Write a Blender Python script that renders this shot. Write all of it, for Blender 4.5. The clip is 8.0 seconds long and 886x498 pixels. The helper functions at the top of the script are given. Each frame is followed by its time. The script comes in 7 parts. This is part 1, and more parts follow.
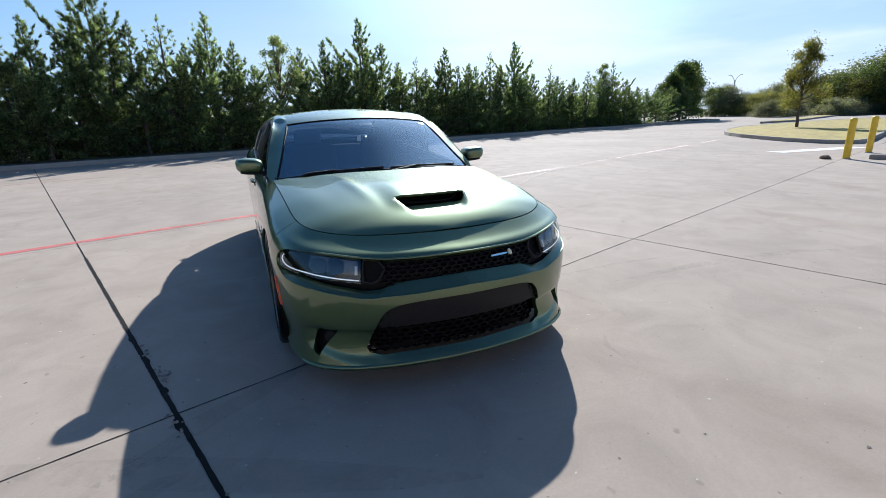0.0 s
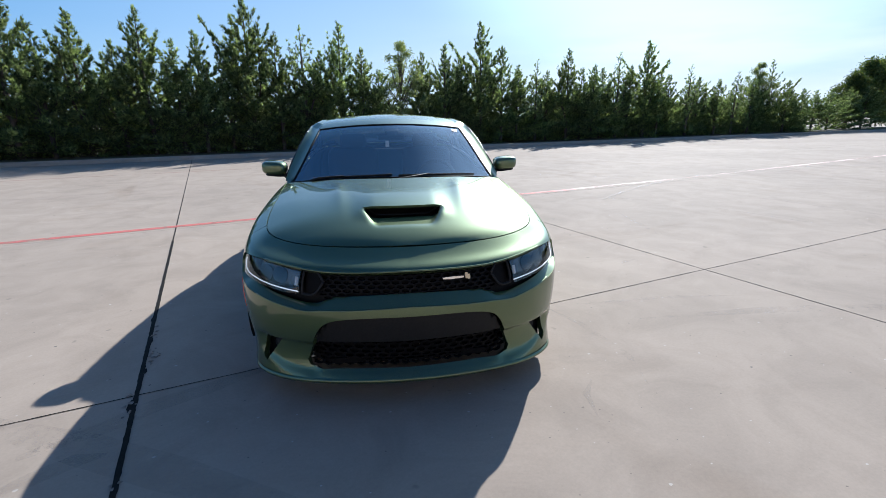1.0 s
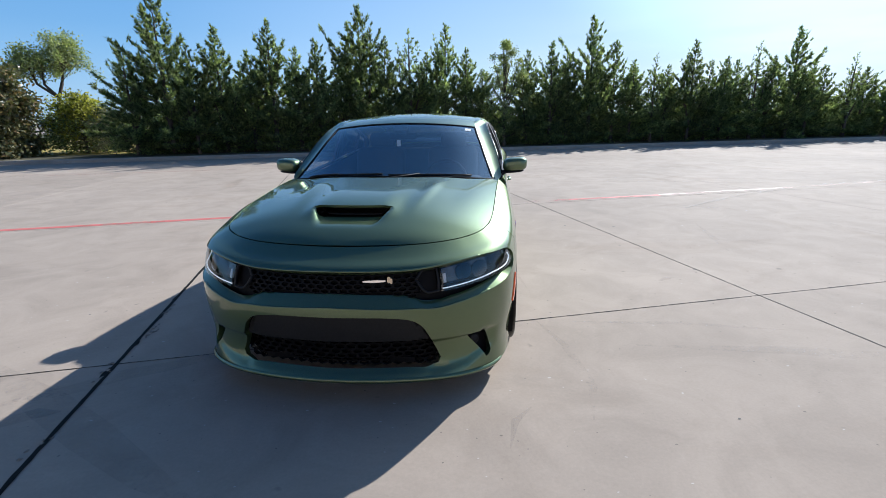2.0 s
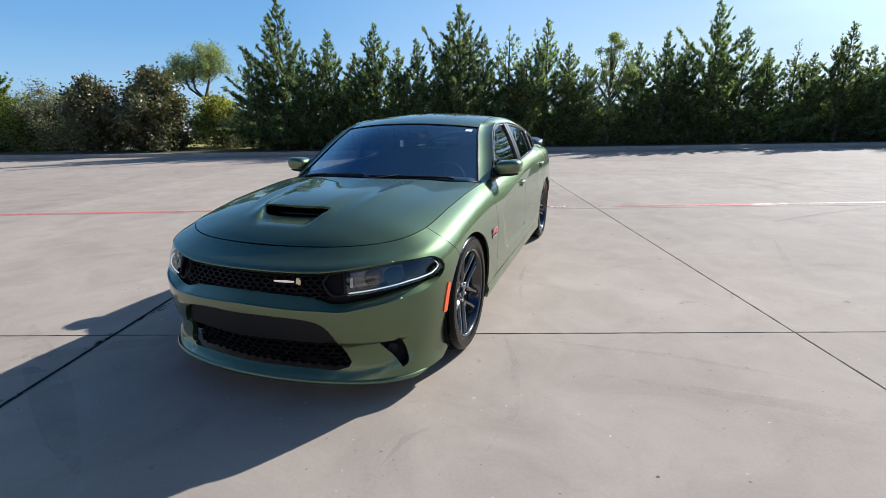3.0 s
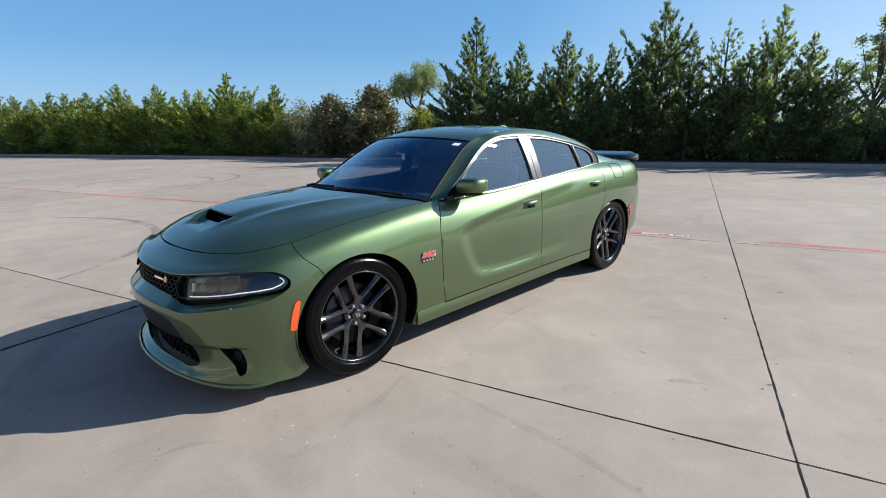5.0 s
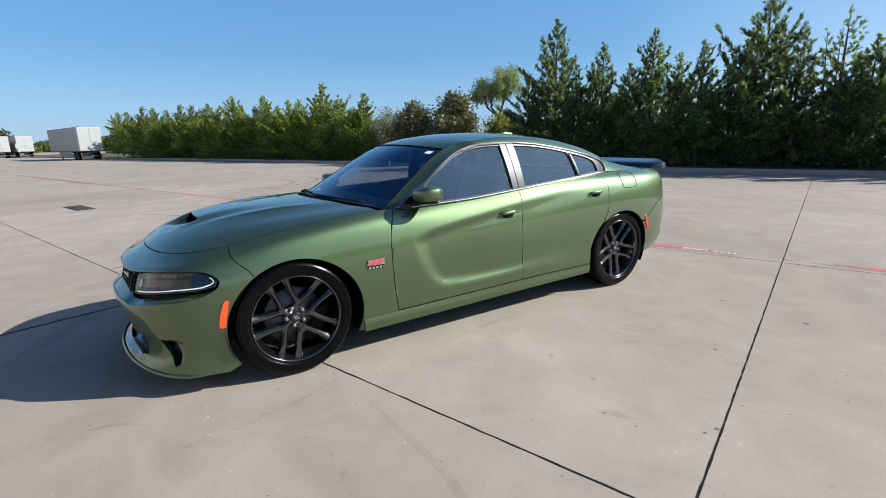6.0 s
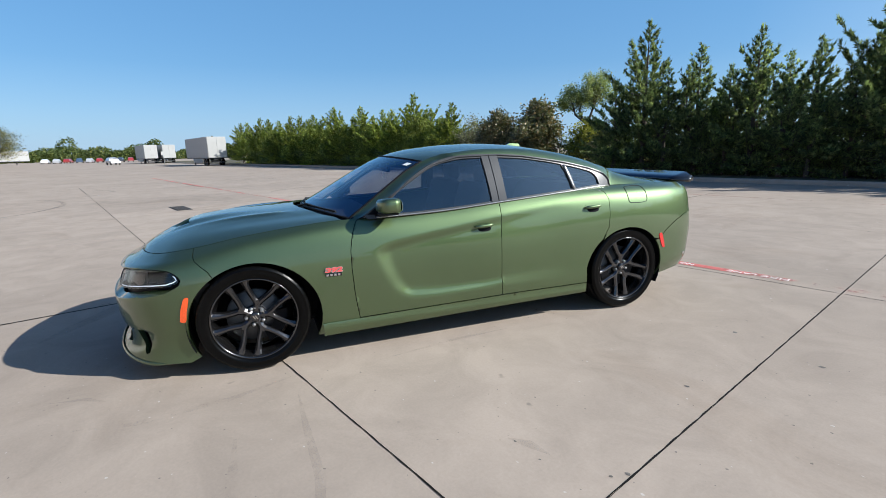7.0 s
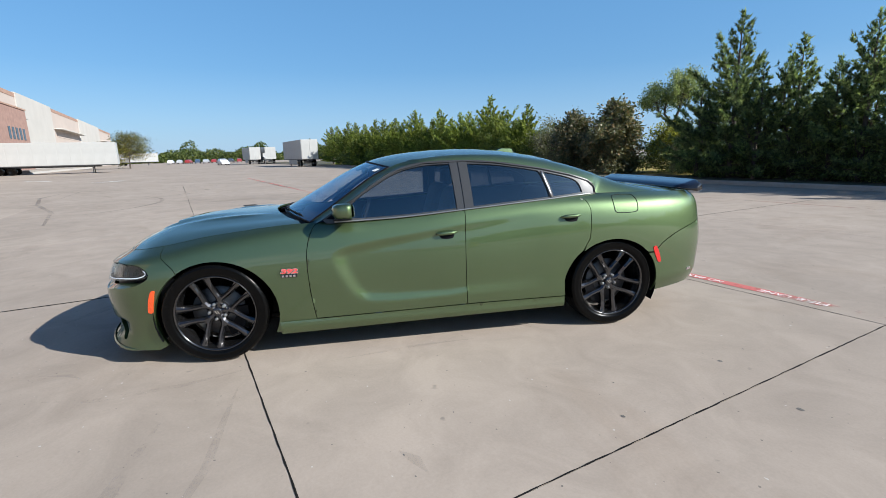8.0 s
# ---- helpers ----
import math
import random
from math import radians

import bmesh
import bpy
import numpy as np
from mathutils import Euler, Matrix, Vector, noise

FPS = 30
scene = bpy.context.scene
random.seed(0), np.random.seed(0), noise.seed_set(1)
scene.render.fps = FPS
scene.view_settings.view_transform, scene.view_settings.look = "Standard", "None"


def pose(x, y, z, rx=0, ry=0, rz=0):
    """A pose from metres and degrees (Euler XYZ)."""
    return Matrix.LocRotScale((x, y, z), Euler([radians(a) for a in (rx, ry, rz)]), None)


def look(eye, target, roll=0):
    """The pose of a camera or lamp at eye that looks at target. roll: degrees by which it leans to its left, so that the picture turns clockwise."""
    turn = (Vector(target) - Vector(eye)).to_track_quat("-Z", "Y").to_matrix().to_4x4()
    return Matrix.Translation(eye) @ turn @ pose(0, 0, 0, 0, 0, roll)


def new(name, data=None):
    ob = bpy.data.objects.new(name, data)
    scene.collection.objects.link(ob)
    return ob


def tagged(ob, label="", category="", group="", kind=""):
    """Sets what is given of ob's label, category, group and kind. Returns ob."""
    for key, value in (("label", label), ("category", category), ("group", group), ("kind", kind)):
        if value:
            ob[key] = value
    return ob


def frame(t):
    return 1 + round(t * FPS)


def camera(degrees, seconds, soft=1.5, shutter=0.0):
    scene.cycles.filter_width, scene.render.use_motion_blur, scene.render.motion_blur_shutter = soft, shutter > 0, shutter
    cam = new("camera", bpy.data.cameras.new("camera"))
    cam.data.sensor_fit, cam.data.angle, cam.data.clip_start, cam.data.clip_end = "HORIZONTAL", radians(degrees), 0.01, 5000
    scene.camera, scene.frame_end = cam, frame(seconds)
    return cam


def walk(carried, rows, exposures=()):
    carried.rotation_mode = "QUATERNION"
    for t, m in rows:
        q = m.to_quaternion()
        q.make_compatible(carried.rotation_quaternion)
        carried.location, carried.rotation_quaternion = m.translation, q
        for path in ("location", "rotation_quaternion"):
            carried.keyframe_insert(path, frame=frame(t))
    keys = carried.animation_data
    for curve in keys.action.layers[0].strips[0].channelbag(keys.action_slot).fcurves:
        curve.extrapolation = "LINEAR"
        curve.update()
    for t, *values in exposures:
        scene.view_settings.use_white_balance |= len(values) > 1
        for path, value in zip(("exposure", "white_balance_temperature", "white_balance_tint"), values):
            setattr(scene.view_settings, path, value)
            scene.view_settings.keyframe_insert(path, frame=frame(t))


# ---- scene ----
EXPOSURE = 0.77
cam = camera(86.7, 8.0, 0.52)
PATH = [
    (0, (-0.132, 0.03, 1.391), (1.142, 1.471, 0.842), -1.4),
    (0.5, (0.28, -0.174, 1.387), (1.359, 1.422, 0.851), -1.0),
    (1, (0.698, -0.308, 1.418), (1.552, 1.42, 0.885), -0.6),
    (1.5, (1.156, -0.475, 1.414), (1.781, 1.347, 0.876), -1.0),
    (1.7, (1.332, -0.495, 1.399), (1.87, 1.356, 0.864), -1.0),
    (2.8, (2.406, -0.538, 1.42), (2.441, 1.392, 0.894), -0.8),
    (3, (2.592, -0.509, 1.41), (2.536, 1.418, 0.879), -1.0),
    (3.5, (3.031, -0.355, 1.404), (2.742, 1.553, 0.876), -1.1),
    (4, (3.513, -0.253, 1.412), (2.99, 1.609, 0.901), -1.1),
    (4.5, (3.925, -0.042, 1.399), (3.199, 1.754, 0.901), -1.2),
    (4.7, (4.082, 0.054, 1.408), (3.281, 1.82, 0.916), -1.2),
    (5.8, (4.942, 0.585, 1.394), (3.782, 2.15, 0.941), -1.1),
    (6, (5.081, 0.718, 1.412), (3.856, 2.233, 0.959), -1.4),
    (6.5, (5.444, 1.016, 1.424), (4.066, 2.399, 0.99), -1.9),
    (7, (5.732, 1.36, 1.422), (4.221, 2.604, 1.009), -1.4),
    (7.5, (5.963, 1.738, 1.427), (4.342, 2.838, 1.024), -1.0),
    (8, (6.229, 2.132, 1.434), (4.517, 3.087, 1.036), -1.4),
]
walk(cam, [(t, look(eye, target, roll)) for t, eye, target, roll in PATH], [(0.0, EXPOSURE + 0.05, 5700, 10), (1.7, EXPOSURE + 0.05, 5700, 10), (4.0, EXPOSURE + 0.02, 5850, 9.5), (8.0, EXPOSURE, 5900, 9)])

# ---- daylight: a clear autumn sky with thin cloud low down, and one sun ----
SUN_AZ, SUN_EL = 40.0, 31.3          # degrees: round from +x, above the ground
world = bpy.data.worlds.new("sky")
scene.world = world
world.use_nodes = True
wt = world.node_tree
wt.nodes.clear()
sky = wt.nodes.new("ShaderNodeTexSky")
sky.sky_type, sky.sun_disc = "NISHITA", False
sky.sun_elevation, sky.sun_rotation = radians(SUN_EL), radians(90 - SUN_AZ)
sky.air_density, sky.dust_density, sky.ozone_density = 1.0, 0.45, 1.8
w_geo = wt.nodes.new("ShaderNodeTexCoord")
w_sep = wt.nodes.new("ShaderNodeSeparateXYZ")
wt.links.new(w_geo.outputs["Generated"], w_sep.inputs[0])
w_map = wt.nodes.new("ShaderNodeMapping")
w_map.inputs["Scale"].default_value = (1.6, 1.6, 9.0)
w_map.inputs["Location"].default_value = (0.3, 1.1, 0.4)
wt.links.new(w_geo.outputs["Generated"], w_map.inputs[0])
w_noise = wt.nodes.new("ShaderNodeTexNoise")
w_noise.inputs["Scale"].default_value, w_noise.inputs["Detail"].default_value = 2.2, 7.0
wt.links.new(w_map.outputs[0], w_noise.inputs["Vector"])
w_ramp = wt.nodes.new("ShaderNodeValToRGB")
w_ramp.color_ramp.elements[0].position, w_ramp.color_ramp.elements[1].position = 0.38, 0.60
wt.links.new(w_noise.outputs["Fac"], w_ramp.inputs[0])
w_low = wt.nodes.new("ShaderNodeMapRange")          # thin cloud only near the horizon
w_low.inputs["From Min"].default_value, w_low.inputs["From Max"].default_value = 0.19, 0.10
wt.links.new(w_sep.outputs["Z"], w_low.inputs[0])
w_mul = wt.nodes.new("ShaderNodeMath")
w_mul.operation = "MULTIPLY"
wt.links.new(w_ramp.outputs[0], w_mul.inputs[0])
wt.links.new(w_low.outputs[0], w_mul.inputs[1])
w_side = wt.nodes.new("ShaderNodeMapRange")         # a bank of it on the sun's side
w_side.inputs["From Min"].default_value, w_side.inputs["From Max"].default_value = 0.25, 0.85
wt.links.new(w_sep.outputs["X"], w_side.inputs[0])
w_mul2 = wt.nodes.new("ShaderNodeMath")
w_mul2.operation = "MULTIPLY"
wt.links.new(w_mul.outputs[0], w_mul2.inputs[0])
wt.links.new(w_side.outputs[0], w_mul2.inputs[1])
w_dim = wt.nodes.new("ShaderNodeMath")
w_dim.operation, w_dim.inputs[1].default_value = "MULTIPLY", 0.85
wt.links.new(w_mul2.outputs[0], w_dim.inputs[0])
w_mix = wt.nodes.new("ShaderNodeMixRGB")
w_mix.inputs["Color2"].default_value = (9.0, 9.4, 10.0, 1)
wt.links.new(w_dim.outputs[0], w_mix.inputs["Fac"])
w_sat = wt.nodes.new("ShaderNodeHueSaturation")     # the clip's deep blue
w_sat.inputs["Saturation"].default_value = 1.22
wt.links.new(sky.outputs[0], w_sat.inputs["Color"])
w_haze = wt.nodes.new("ShaderNodeMapRange")         # pale blue haze along the horizon
w_haze.inputs["From Min"].default_value, w_haze.inputs["From Max"].default_value = 0.16, -0.02
w_haze.inputs["To Max"].default_value = 0.5
wt.links.new(w_sep.outputs["Z"], w_haze.inputs[0])
w_hmix = wt.nodes.new("ShaderNodeMixRGB")
w_hmix.inputs["Color2"].default_value = (4.2, 5.9, 7.7, 1)
wt.links.new(w_haze.outputs[0], w_hmix.inputs["Fac"])
w_mid = wt.nodes.new("ShaderNodeMapRange")          # an even light blue over the lower sky
w_mid.inputs["From Min"].default_value, w_mid.inputs["From Max"].default_value = 1.5, 0.25
w_mid.inputs["To Max"].default_value = 0.55
wt.links.new(w_sep.outputs["Z"], w_mid.inputs[0])
w_mmix = wt.nodes.new("ShaderNodeMixRGB")
w_mmix.inputs["Color2"].default_value = (1.8, 4.0, 6.8, 1)
wt.links.new(w_mid.outputs[0], w_mmix.inputs["Fac"])
wt.links.new(w_sat.outputs[0], w_mmix.inputs["Color1"])
wt.links.new(w_mmix.outputs[0], w_hmix.inputs["Color1"])
wt.links.new(w_hmix.outputs[0], w_mix.inputs["Color1"])
w_dot = wt.nodes.new("ShaderNodeVectorMath")         # bright haze low down on the sun's side
w_dot.operation = "DOT_PRODUCT"
w_dot.inputs[1].default_value = (math.cos(radians(SUN_AZ)), math.sin(radians(SUN_AZ)), 0)
wt.links.new(w_geo.outputs["Generated"], w_dot.inputs[0])
w_glow = wt.nodes.new("ShaderNodeMapRange")
w_glow.inputs["From Min"].default_value, w_glow.inputs["From Max"].default_value = 0.35, 1.0
wt.links.new(w_dot.outputs["Value"], w_glow.inputs[0])
w_gz = wt.nodes.new("ShaderNodeMapRange")
w_gz.inputs["From Min"].default_value, w_gz.inputs["From Max"].default_value = 0.55, 0.10
w_gz.inputs["To Max"].default_value = 0.6
wt.links.new(w_sep.outputs["Z"], w_gz.inputs[0])
w_gmul = wt.nodes.new("ShaderNodeMath")
w_gmul.operation = "MULTIPLY"
wt.links.new(w_glow.outputs[0], w_gmul.inputs[0])
wt.links.new(w_gz.outputs[0], w_gmul.inputs[1])
w_gmix = wt.nodes.new("ShaderNodeMixRGB")
w_gmix.inputs["Color2"].default_value = (6.6, 7.6, 8.6, 1)
wt.links.new(w_gmul.outputs[0], w_gmix.inputs["Fac"])
wt.links.new(w_mix.outputs[0], w_gmix.inputs["Color1"])
w_near = wt.nodes.new("ShaderNodeVectorMath")        # the aureole round the sun
w_near.operation = "DOT_PRODUCT"
w_near.inputs[1].default_value = (math.cos(radians(SUN_EL)) * math.cos(radians(SUN_AZ)), math.cos(radians(SUN_EL)) * math.sin(radians(SUN_AZ)), math.sin(radians(SUN_EL)))
wt.links.new(w_geo.outputs["Generated"], w_near.inputs[0])
w_ring = wt.nodes.new("ShaderNodeMapRange")
w_ring.interpolation_type = "SMOOTHERSTEP"
w_ring.inputs["From Min"].default_value, w_ring.inputs["From Max"].default_value = 0.84, 1.0
wt.links.new(w_near.outputs["Value"], w_ring.inputs[0])
w_halo = wt.nodes.new("ShaderNodeMixRGB")
w_halo.blend_type = "ADD"
w_halo.inputs["Color2"].default_value = (4.2, 5.4, 6.6, 1)
wt.links.new(w_ring.outputs[0], w_halo.inputs["Fac"])
wt.links.new(w_gmix.outputs[0], w_halo.inputs["Color1"])
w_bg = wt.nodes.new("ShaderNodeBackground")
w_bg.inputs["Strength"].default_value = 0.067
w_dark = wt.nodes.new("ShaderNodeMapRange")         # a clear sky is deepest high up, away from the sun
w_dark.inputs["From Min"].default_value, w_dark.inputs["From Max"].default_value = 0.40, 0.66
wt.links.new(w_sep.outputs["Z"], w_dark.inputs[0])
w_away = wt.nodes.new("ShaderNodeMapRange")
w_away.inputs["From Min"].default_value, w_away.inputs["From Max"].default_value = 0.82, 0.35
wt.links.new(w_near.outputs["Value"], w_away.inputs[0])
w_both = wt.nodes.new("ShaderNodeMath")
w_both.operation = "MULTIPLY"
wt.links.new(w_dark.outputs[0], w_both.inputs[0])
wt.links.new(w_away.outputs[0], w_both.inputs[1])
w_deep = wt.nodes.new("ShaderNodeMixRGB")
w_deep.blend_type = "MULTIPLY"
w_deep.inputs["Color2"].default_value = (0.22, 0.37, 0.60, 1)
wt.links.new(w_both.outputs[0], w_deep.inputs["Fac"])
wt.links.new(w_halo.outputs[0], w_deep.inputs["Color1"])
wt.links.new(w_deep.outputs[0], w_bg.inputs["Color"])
w_out = wt.nodes.new("ShaderNodeOutputWorld")
wt.links.new(w_bg.outputs[0], w_out.inputs["Surface"])

sun_data = bpy.data.lights.new("sun", "SUN")
sun_data.energy, sun_data.angle, sun_data.color = 5.0, radians(0.53), (1.0, 0.93, 0.82)
sun = new("sun", sun_data)
sun_dir = Vector((math.cos(radians(SUN_EL)) * math.cos(radians(SUN_AZ)), math.cos(radians(SUN_EL)) * math.sin(radians(SUN_AZ)), math.sin(radians(SUN_EL))))
sun.matrix_world = look(sun_dir * 50, (0, 0, 0))

# ---- materials ----
def node_material(name):
    m = bpy.data.materials.new(name)
    m.use_nodes = True
    return m, m.node_tree, m.node_tree.nodes["Principled BSDF"]


def noise_node(nt, scale, detail=4.0, rough=0.55, coords="Object", stretch=(1, 1, 1), distortion=0.0):
    tc = nt.nodes.new("ShaderNodeTexCoord")
    mp = nt.nodes.new("ShaderNodeMapping")
    mp.inputs["Scale"].default_value = stretch
    nt.links.new(tc.outputs[coords], mp.inputs[0])
    n = nt.nodes.new("ShaderNodeTexNoise")
    n.inputs["Scale"].default_value, n.inputs["Detail"].default_value = scale, detail
    n.inputs["Roughness"].default_value, n.inputs["Distortion"].default_value = rough, distortion
    nt.links.new(mp.outputs[0], n.inputs["Vector"])
    return n.outputs["Fac"]


def ramp(nt, fac, *stops):
    r = nt.nodes.new("ShaderNodeValToRGB")
    el = r.color_ramp.elements
    while len(el) < len(stops):
        el.new(0.5)
    for e, (p, c) in zip(el, stops):
        e.position, e.color = p, (*c, 1) if len(c) == 3 else c
    nt.links.new(fac, r.inputs[0])
    return r.outputs[0]


def mixed(nt, a, b, fac, mode="MIX"):
    m = nt.nodes.new("ShaderNodeMixRGB")
    m.blend_type = mode
    for sock, v in ((m.inputs["Fac"], fac), (m.inputs["Color1"], a), (m.inputs["Color2"], b)):
        if hasattr(v, "is_linked"):
            nt.links.new(v, sock)
        elif isinstance(v, (int, float)):
            sock.default_value = v
        else:
            sock.default_value = (*v, 1)
    return m.outputs[0]


def bumped(nt, bsdf, height, strength=0.3, distance=0.01):
    b = nt.nodes.new("ShaderNodeBump")
    b.inputs["Strength"].default_value, b.inputs["Distance"].default_value = strength, distance
    nt.links.new(height, b.inputs["Height"])
    nt.links.new(b.outputs[0], bsdf.inputs["Normal"])


def grey(v):
    return (v, v, v)


def simple(name, colour, rough=0.5, metal=0.0, spec=0.5, coat=0.0, vary=0.12, scale=30.0, bump=0.0):
    m, nt, b = node_material(name)
    f = noise_node(nt, scale, 5.0)
    lo, hi = [c * (1 - vary) for c in colour], [min(1, c * (1 + vary)) for c in colour]
    nt.links.new(ramp(nt, f, (0.3, lo), (0.7, hi)), b.inputs["Base Color"])
    b.inputs["Roughness"].default_value, b.inputs["Metallic"].default_value = rough, metal
    b.inputs["Specular IOR Level"].default_value, b.inputs["Coat Weight"].default_value = spec, coat
    if bump:
        bumped(nt, b, f, bump, 0.003)
    return m


def concrete(name, base, per_object=True):
    """Pale broom-finished concrete: large weather stains, blotches, fine grain, dark specks."""
    m, nt, b = node_material(name)
    geo = nt.nodes.new("ShaderNodeNewGeometry")

    def at(scale, detail, rough=0.55, stretch=(1, 1, 1), distortion=0.0):
        mp = nt.nodes.new("ShaderNodeMapping")
        mp.inputs["Scale"].default_value = stretch
        nt.links.new(geo.outputs["Position"], mp.inputs[0])
        n = nt.nodes.new("ShaderNodeTexNoise")
        n.inputs["Scale"].default_value, n.inputs["Detail"].default_value = scale, detail
        n.inputs["Roughness"].default_value, n.inputs["Distortion"].default_value = rough, distortion
        nt.links.new(mp.outputs[0], n.inputs["Vector"])
        return n.outputs["Fac"]

    big = ramp(nt, at(0.22, 6.0, 0.6, distortion=0.4), (0.32, [c * 0.88 for c in base]), (0.68, [c * 1.08 for c in base]))
    blot = ramp(nt, at(1.9, 8.0, 0.66, distortion=0.8), (0.34, grey(0.86)), (0.62, grey(1.03)))
    col = mixed(nt, big, blot, 1.0, "MULTIPLY")
    grain = ramp(nt, at(60.0, 6.0, 0.7), (0.25, grey(0.86)), (0.75, grey(1.10)))
    col = mixed(nt, col, grain, 0.6, "MULTIPLY")
    stain = ramp(nt, at(0.75, 5.0, 0.5, (1.0, 0.35, 1.0), 1.2), (0.60, grey(0.0)), (0.74, grey(1.0)))
    col = mixed(nt, col, mixed(nt, col, (0.87, 0.85, 0.83), 1.0, "MULTIPLY"), stain)
    spots = ramp(nt, at(9.0, 2.0, 0.4), (0.74, grey(0.0)), (0.80, grey(0.55)))
    col = mixed(nt, col, (0.13, 0.115, 0.10), spots)
    pits = ramp(nt, at(34.0, 1.0, 0.3), (0.78, grey(0.0)), (0.81, grey(0.7)))
    col = mixed(nt, col, (0.10, 0.09, 0.08), pits)
    chips = ramp(nt, at(23.0, 1.0, 0.3, (1.0, 1.3, 1.0)), (0.190, grey(0.45)), (0.215, grey(0.0)))
    col = mixed(nt, col, (0.56, 0.54, 0.50), chips)
    worn = ramp(nt, at(0.9, 7.0, 0.62, (0.5, 1.0, 1.0), 0.6), (0.30, grey(0.0)), (0.42, grey(1.0)))
    col = mixed(nt, mixed(nt, col, (0.90, 0.885, 0.87), 1.0, "MULTIPLY"), col, worn)
    if per_object:
        info = nt.nodes.new("ShaderNodeObjectInfo")
        tone = ramp(nt, info.outputs["Random"], (0.0, grey(0.94)), (1.0, grey(1.05)))
        col = mixed(nt, col, tone, 1.0, "MULTIPLY")
    nt.links.new(col, b.inputs["Base Color"])
    b.inputs["Roughness"].default_value, b.inputs["Specular IOR Level"].default_value = 0.88, 0.18
    bumped(nt, b, at(140.0, 4.0, 0.7, (0.6, 1, 1)), 0.14, 0.003)
    return m


def car_paint():
    """Green metallic: flakes under a clear coat, bright towards the sun's mirror direction and deep away from it."""
    m, nt, b = node_material("green_metallic_paint")
    flake = noise_node(nt, 900.0, 1.0)
    broad = noise_node(nt, 1.4, 3.0)
    col = mixed(nt, ramp(nt, flake, (0.3, (0.074, 0.112, 0.048)), (0.7, (0.123, 0.173, 0.076))), ramp(nt, broad, (0.3, grey(0.94)), (0.7, grey(1.06))), 1.0, "MULTIPLY")
    nt.links.new(col, b.inputs["Base Color"])
    b.inputs["Metallic"].default_value, b.inputs["Roughness"].default_value = 0.92, 0.48
    b.inputs["Coat Weight"].default_value, b.inputs["Coat Roughness"].default_value = 1.0, 0.02
    b.inputs["Coat IOR"].default_value = 1.62
    return m


def tinted_glass(name, tint, head_on=0.09, mirror=(0.80, 0.91, 1.0)):
    """A pane with smoke film: lets some light through from either side, and mirrors more towards grazing."""
    m = bpy.data.materials.new(name)
    m.use_nodes = True
    nt = m.node_tree
    nt.nodes.clear()
    out = nt.nodes.new("ShaderNodeOutputMaterial")
    mix = nt.nodes.new("ShaderNodeMixShader")
    tr, gl = nt.nodes.new("ShaderNodeBsdfTransparent"), nt.nodes.new("ShaderNodeBsdfGlossy")
    lw = nt.nodes.new("ShaderNodeLayerWeight")
    lw.inputs["Blend"].default_value = 0.5
    power = nt.nodes.new("ShaderNodeMath")
    power.operation, power.inputs[1].default_value = "POWER", 4.2
    nt.links.new(lw.outputs["Facing"], power.inputs[0])
    gloss = nt.nodes.new("ShaderNodeMapRange")
    gloss.inputs["To Min"].default_value = head_on
    nt.links.new(power.outputs[0], gloss.inputs[0])
    tr.inputs["Color"].default_value = (*tint, 1)
    gl.inputs["Color"].default_value, gl.inputs["Roughness"].default_value = (*mirror, 1), 0.0
    nt.links.new(gloss.outputs[0], mix.inputs[0])
    nt.links.new(tr.outputs[0], mix.inputs[1])
    nt.links.new(gl.outputs[0], mix.inputs[2])
    nt.links.new(mix.outputs[0], out.inputs["Surface"])
    return m


def emitter(name, colour, strength):
    m, nt, b = node_material(name)
    b.inputs["Base Color"].default_value = (*colour, 1)
    b.inputs["Emission Color"].default_value, b.inputs["Emission Strength"].default_value = (*colour, 1), strength
    return m


def foliage(name, dark, light, yellow=None, trans=0.35, rough=0.6):
    """Leaves: each spray its own tone, a little light comes through."""
    m, nt, b = node_material(name)
    geo, info = nt.nodes.new("ShaderNodeNewGeometry"), nt.nodes.new("ShaderNodeObjectInfo")
    col = ramp(nt, geo.outputs["Random Per Island"], (0.0, dark), (0.75, light), (1.0, yellow or [c * 1.25 for c in light]))
    tone = ramp(nt, info.outputs["Random"], (0.0, grey(0.8)), (1.0, grey(1.2)))
    col = mixed(nt, col, tone, 1.0, "MULTIPLY")
    nt.links.new(col, b.inputs["Base Color"])
    b.inputs["Roughness"].default_value, b.inputs["Specular IOR Level"].default_value = rough, 0.25 if rough > 0.5 else 0.5
    tl = nt.nodes.new("ShaderNodeBsdfTranslucent")
    nt.links.new(mixed(nt, col, (1.45, 1.55, 0.85), 1.0, "MULTIPLY"), tl.inputs["Color"])
    mix = nt.nodes.new("ShaderNodeMixShader")
    mix.inputs[0].default_value = trans
    nt.links.new(b.outputs[0], mix.inputs[1])
    nt.links.new(tl.outputs[0], mix.inputs[2])
    nt.links.new(mix.outputs[0], nt.nodes["Material Output"].inputs["Surface"])
    return m


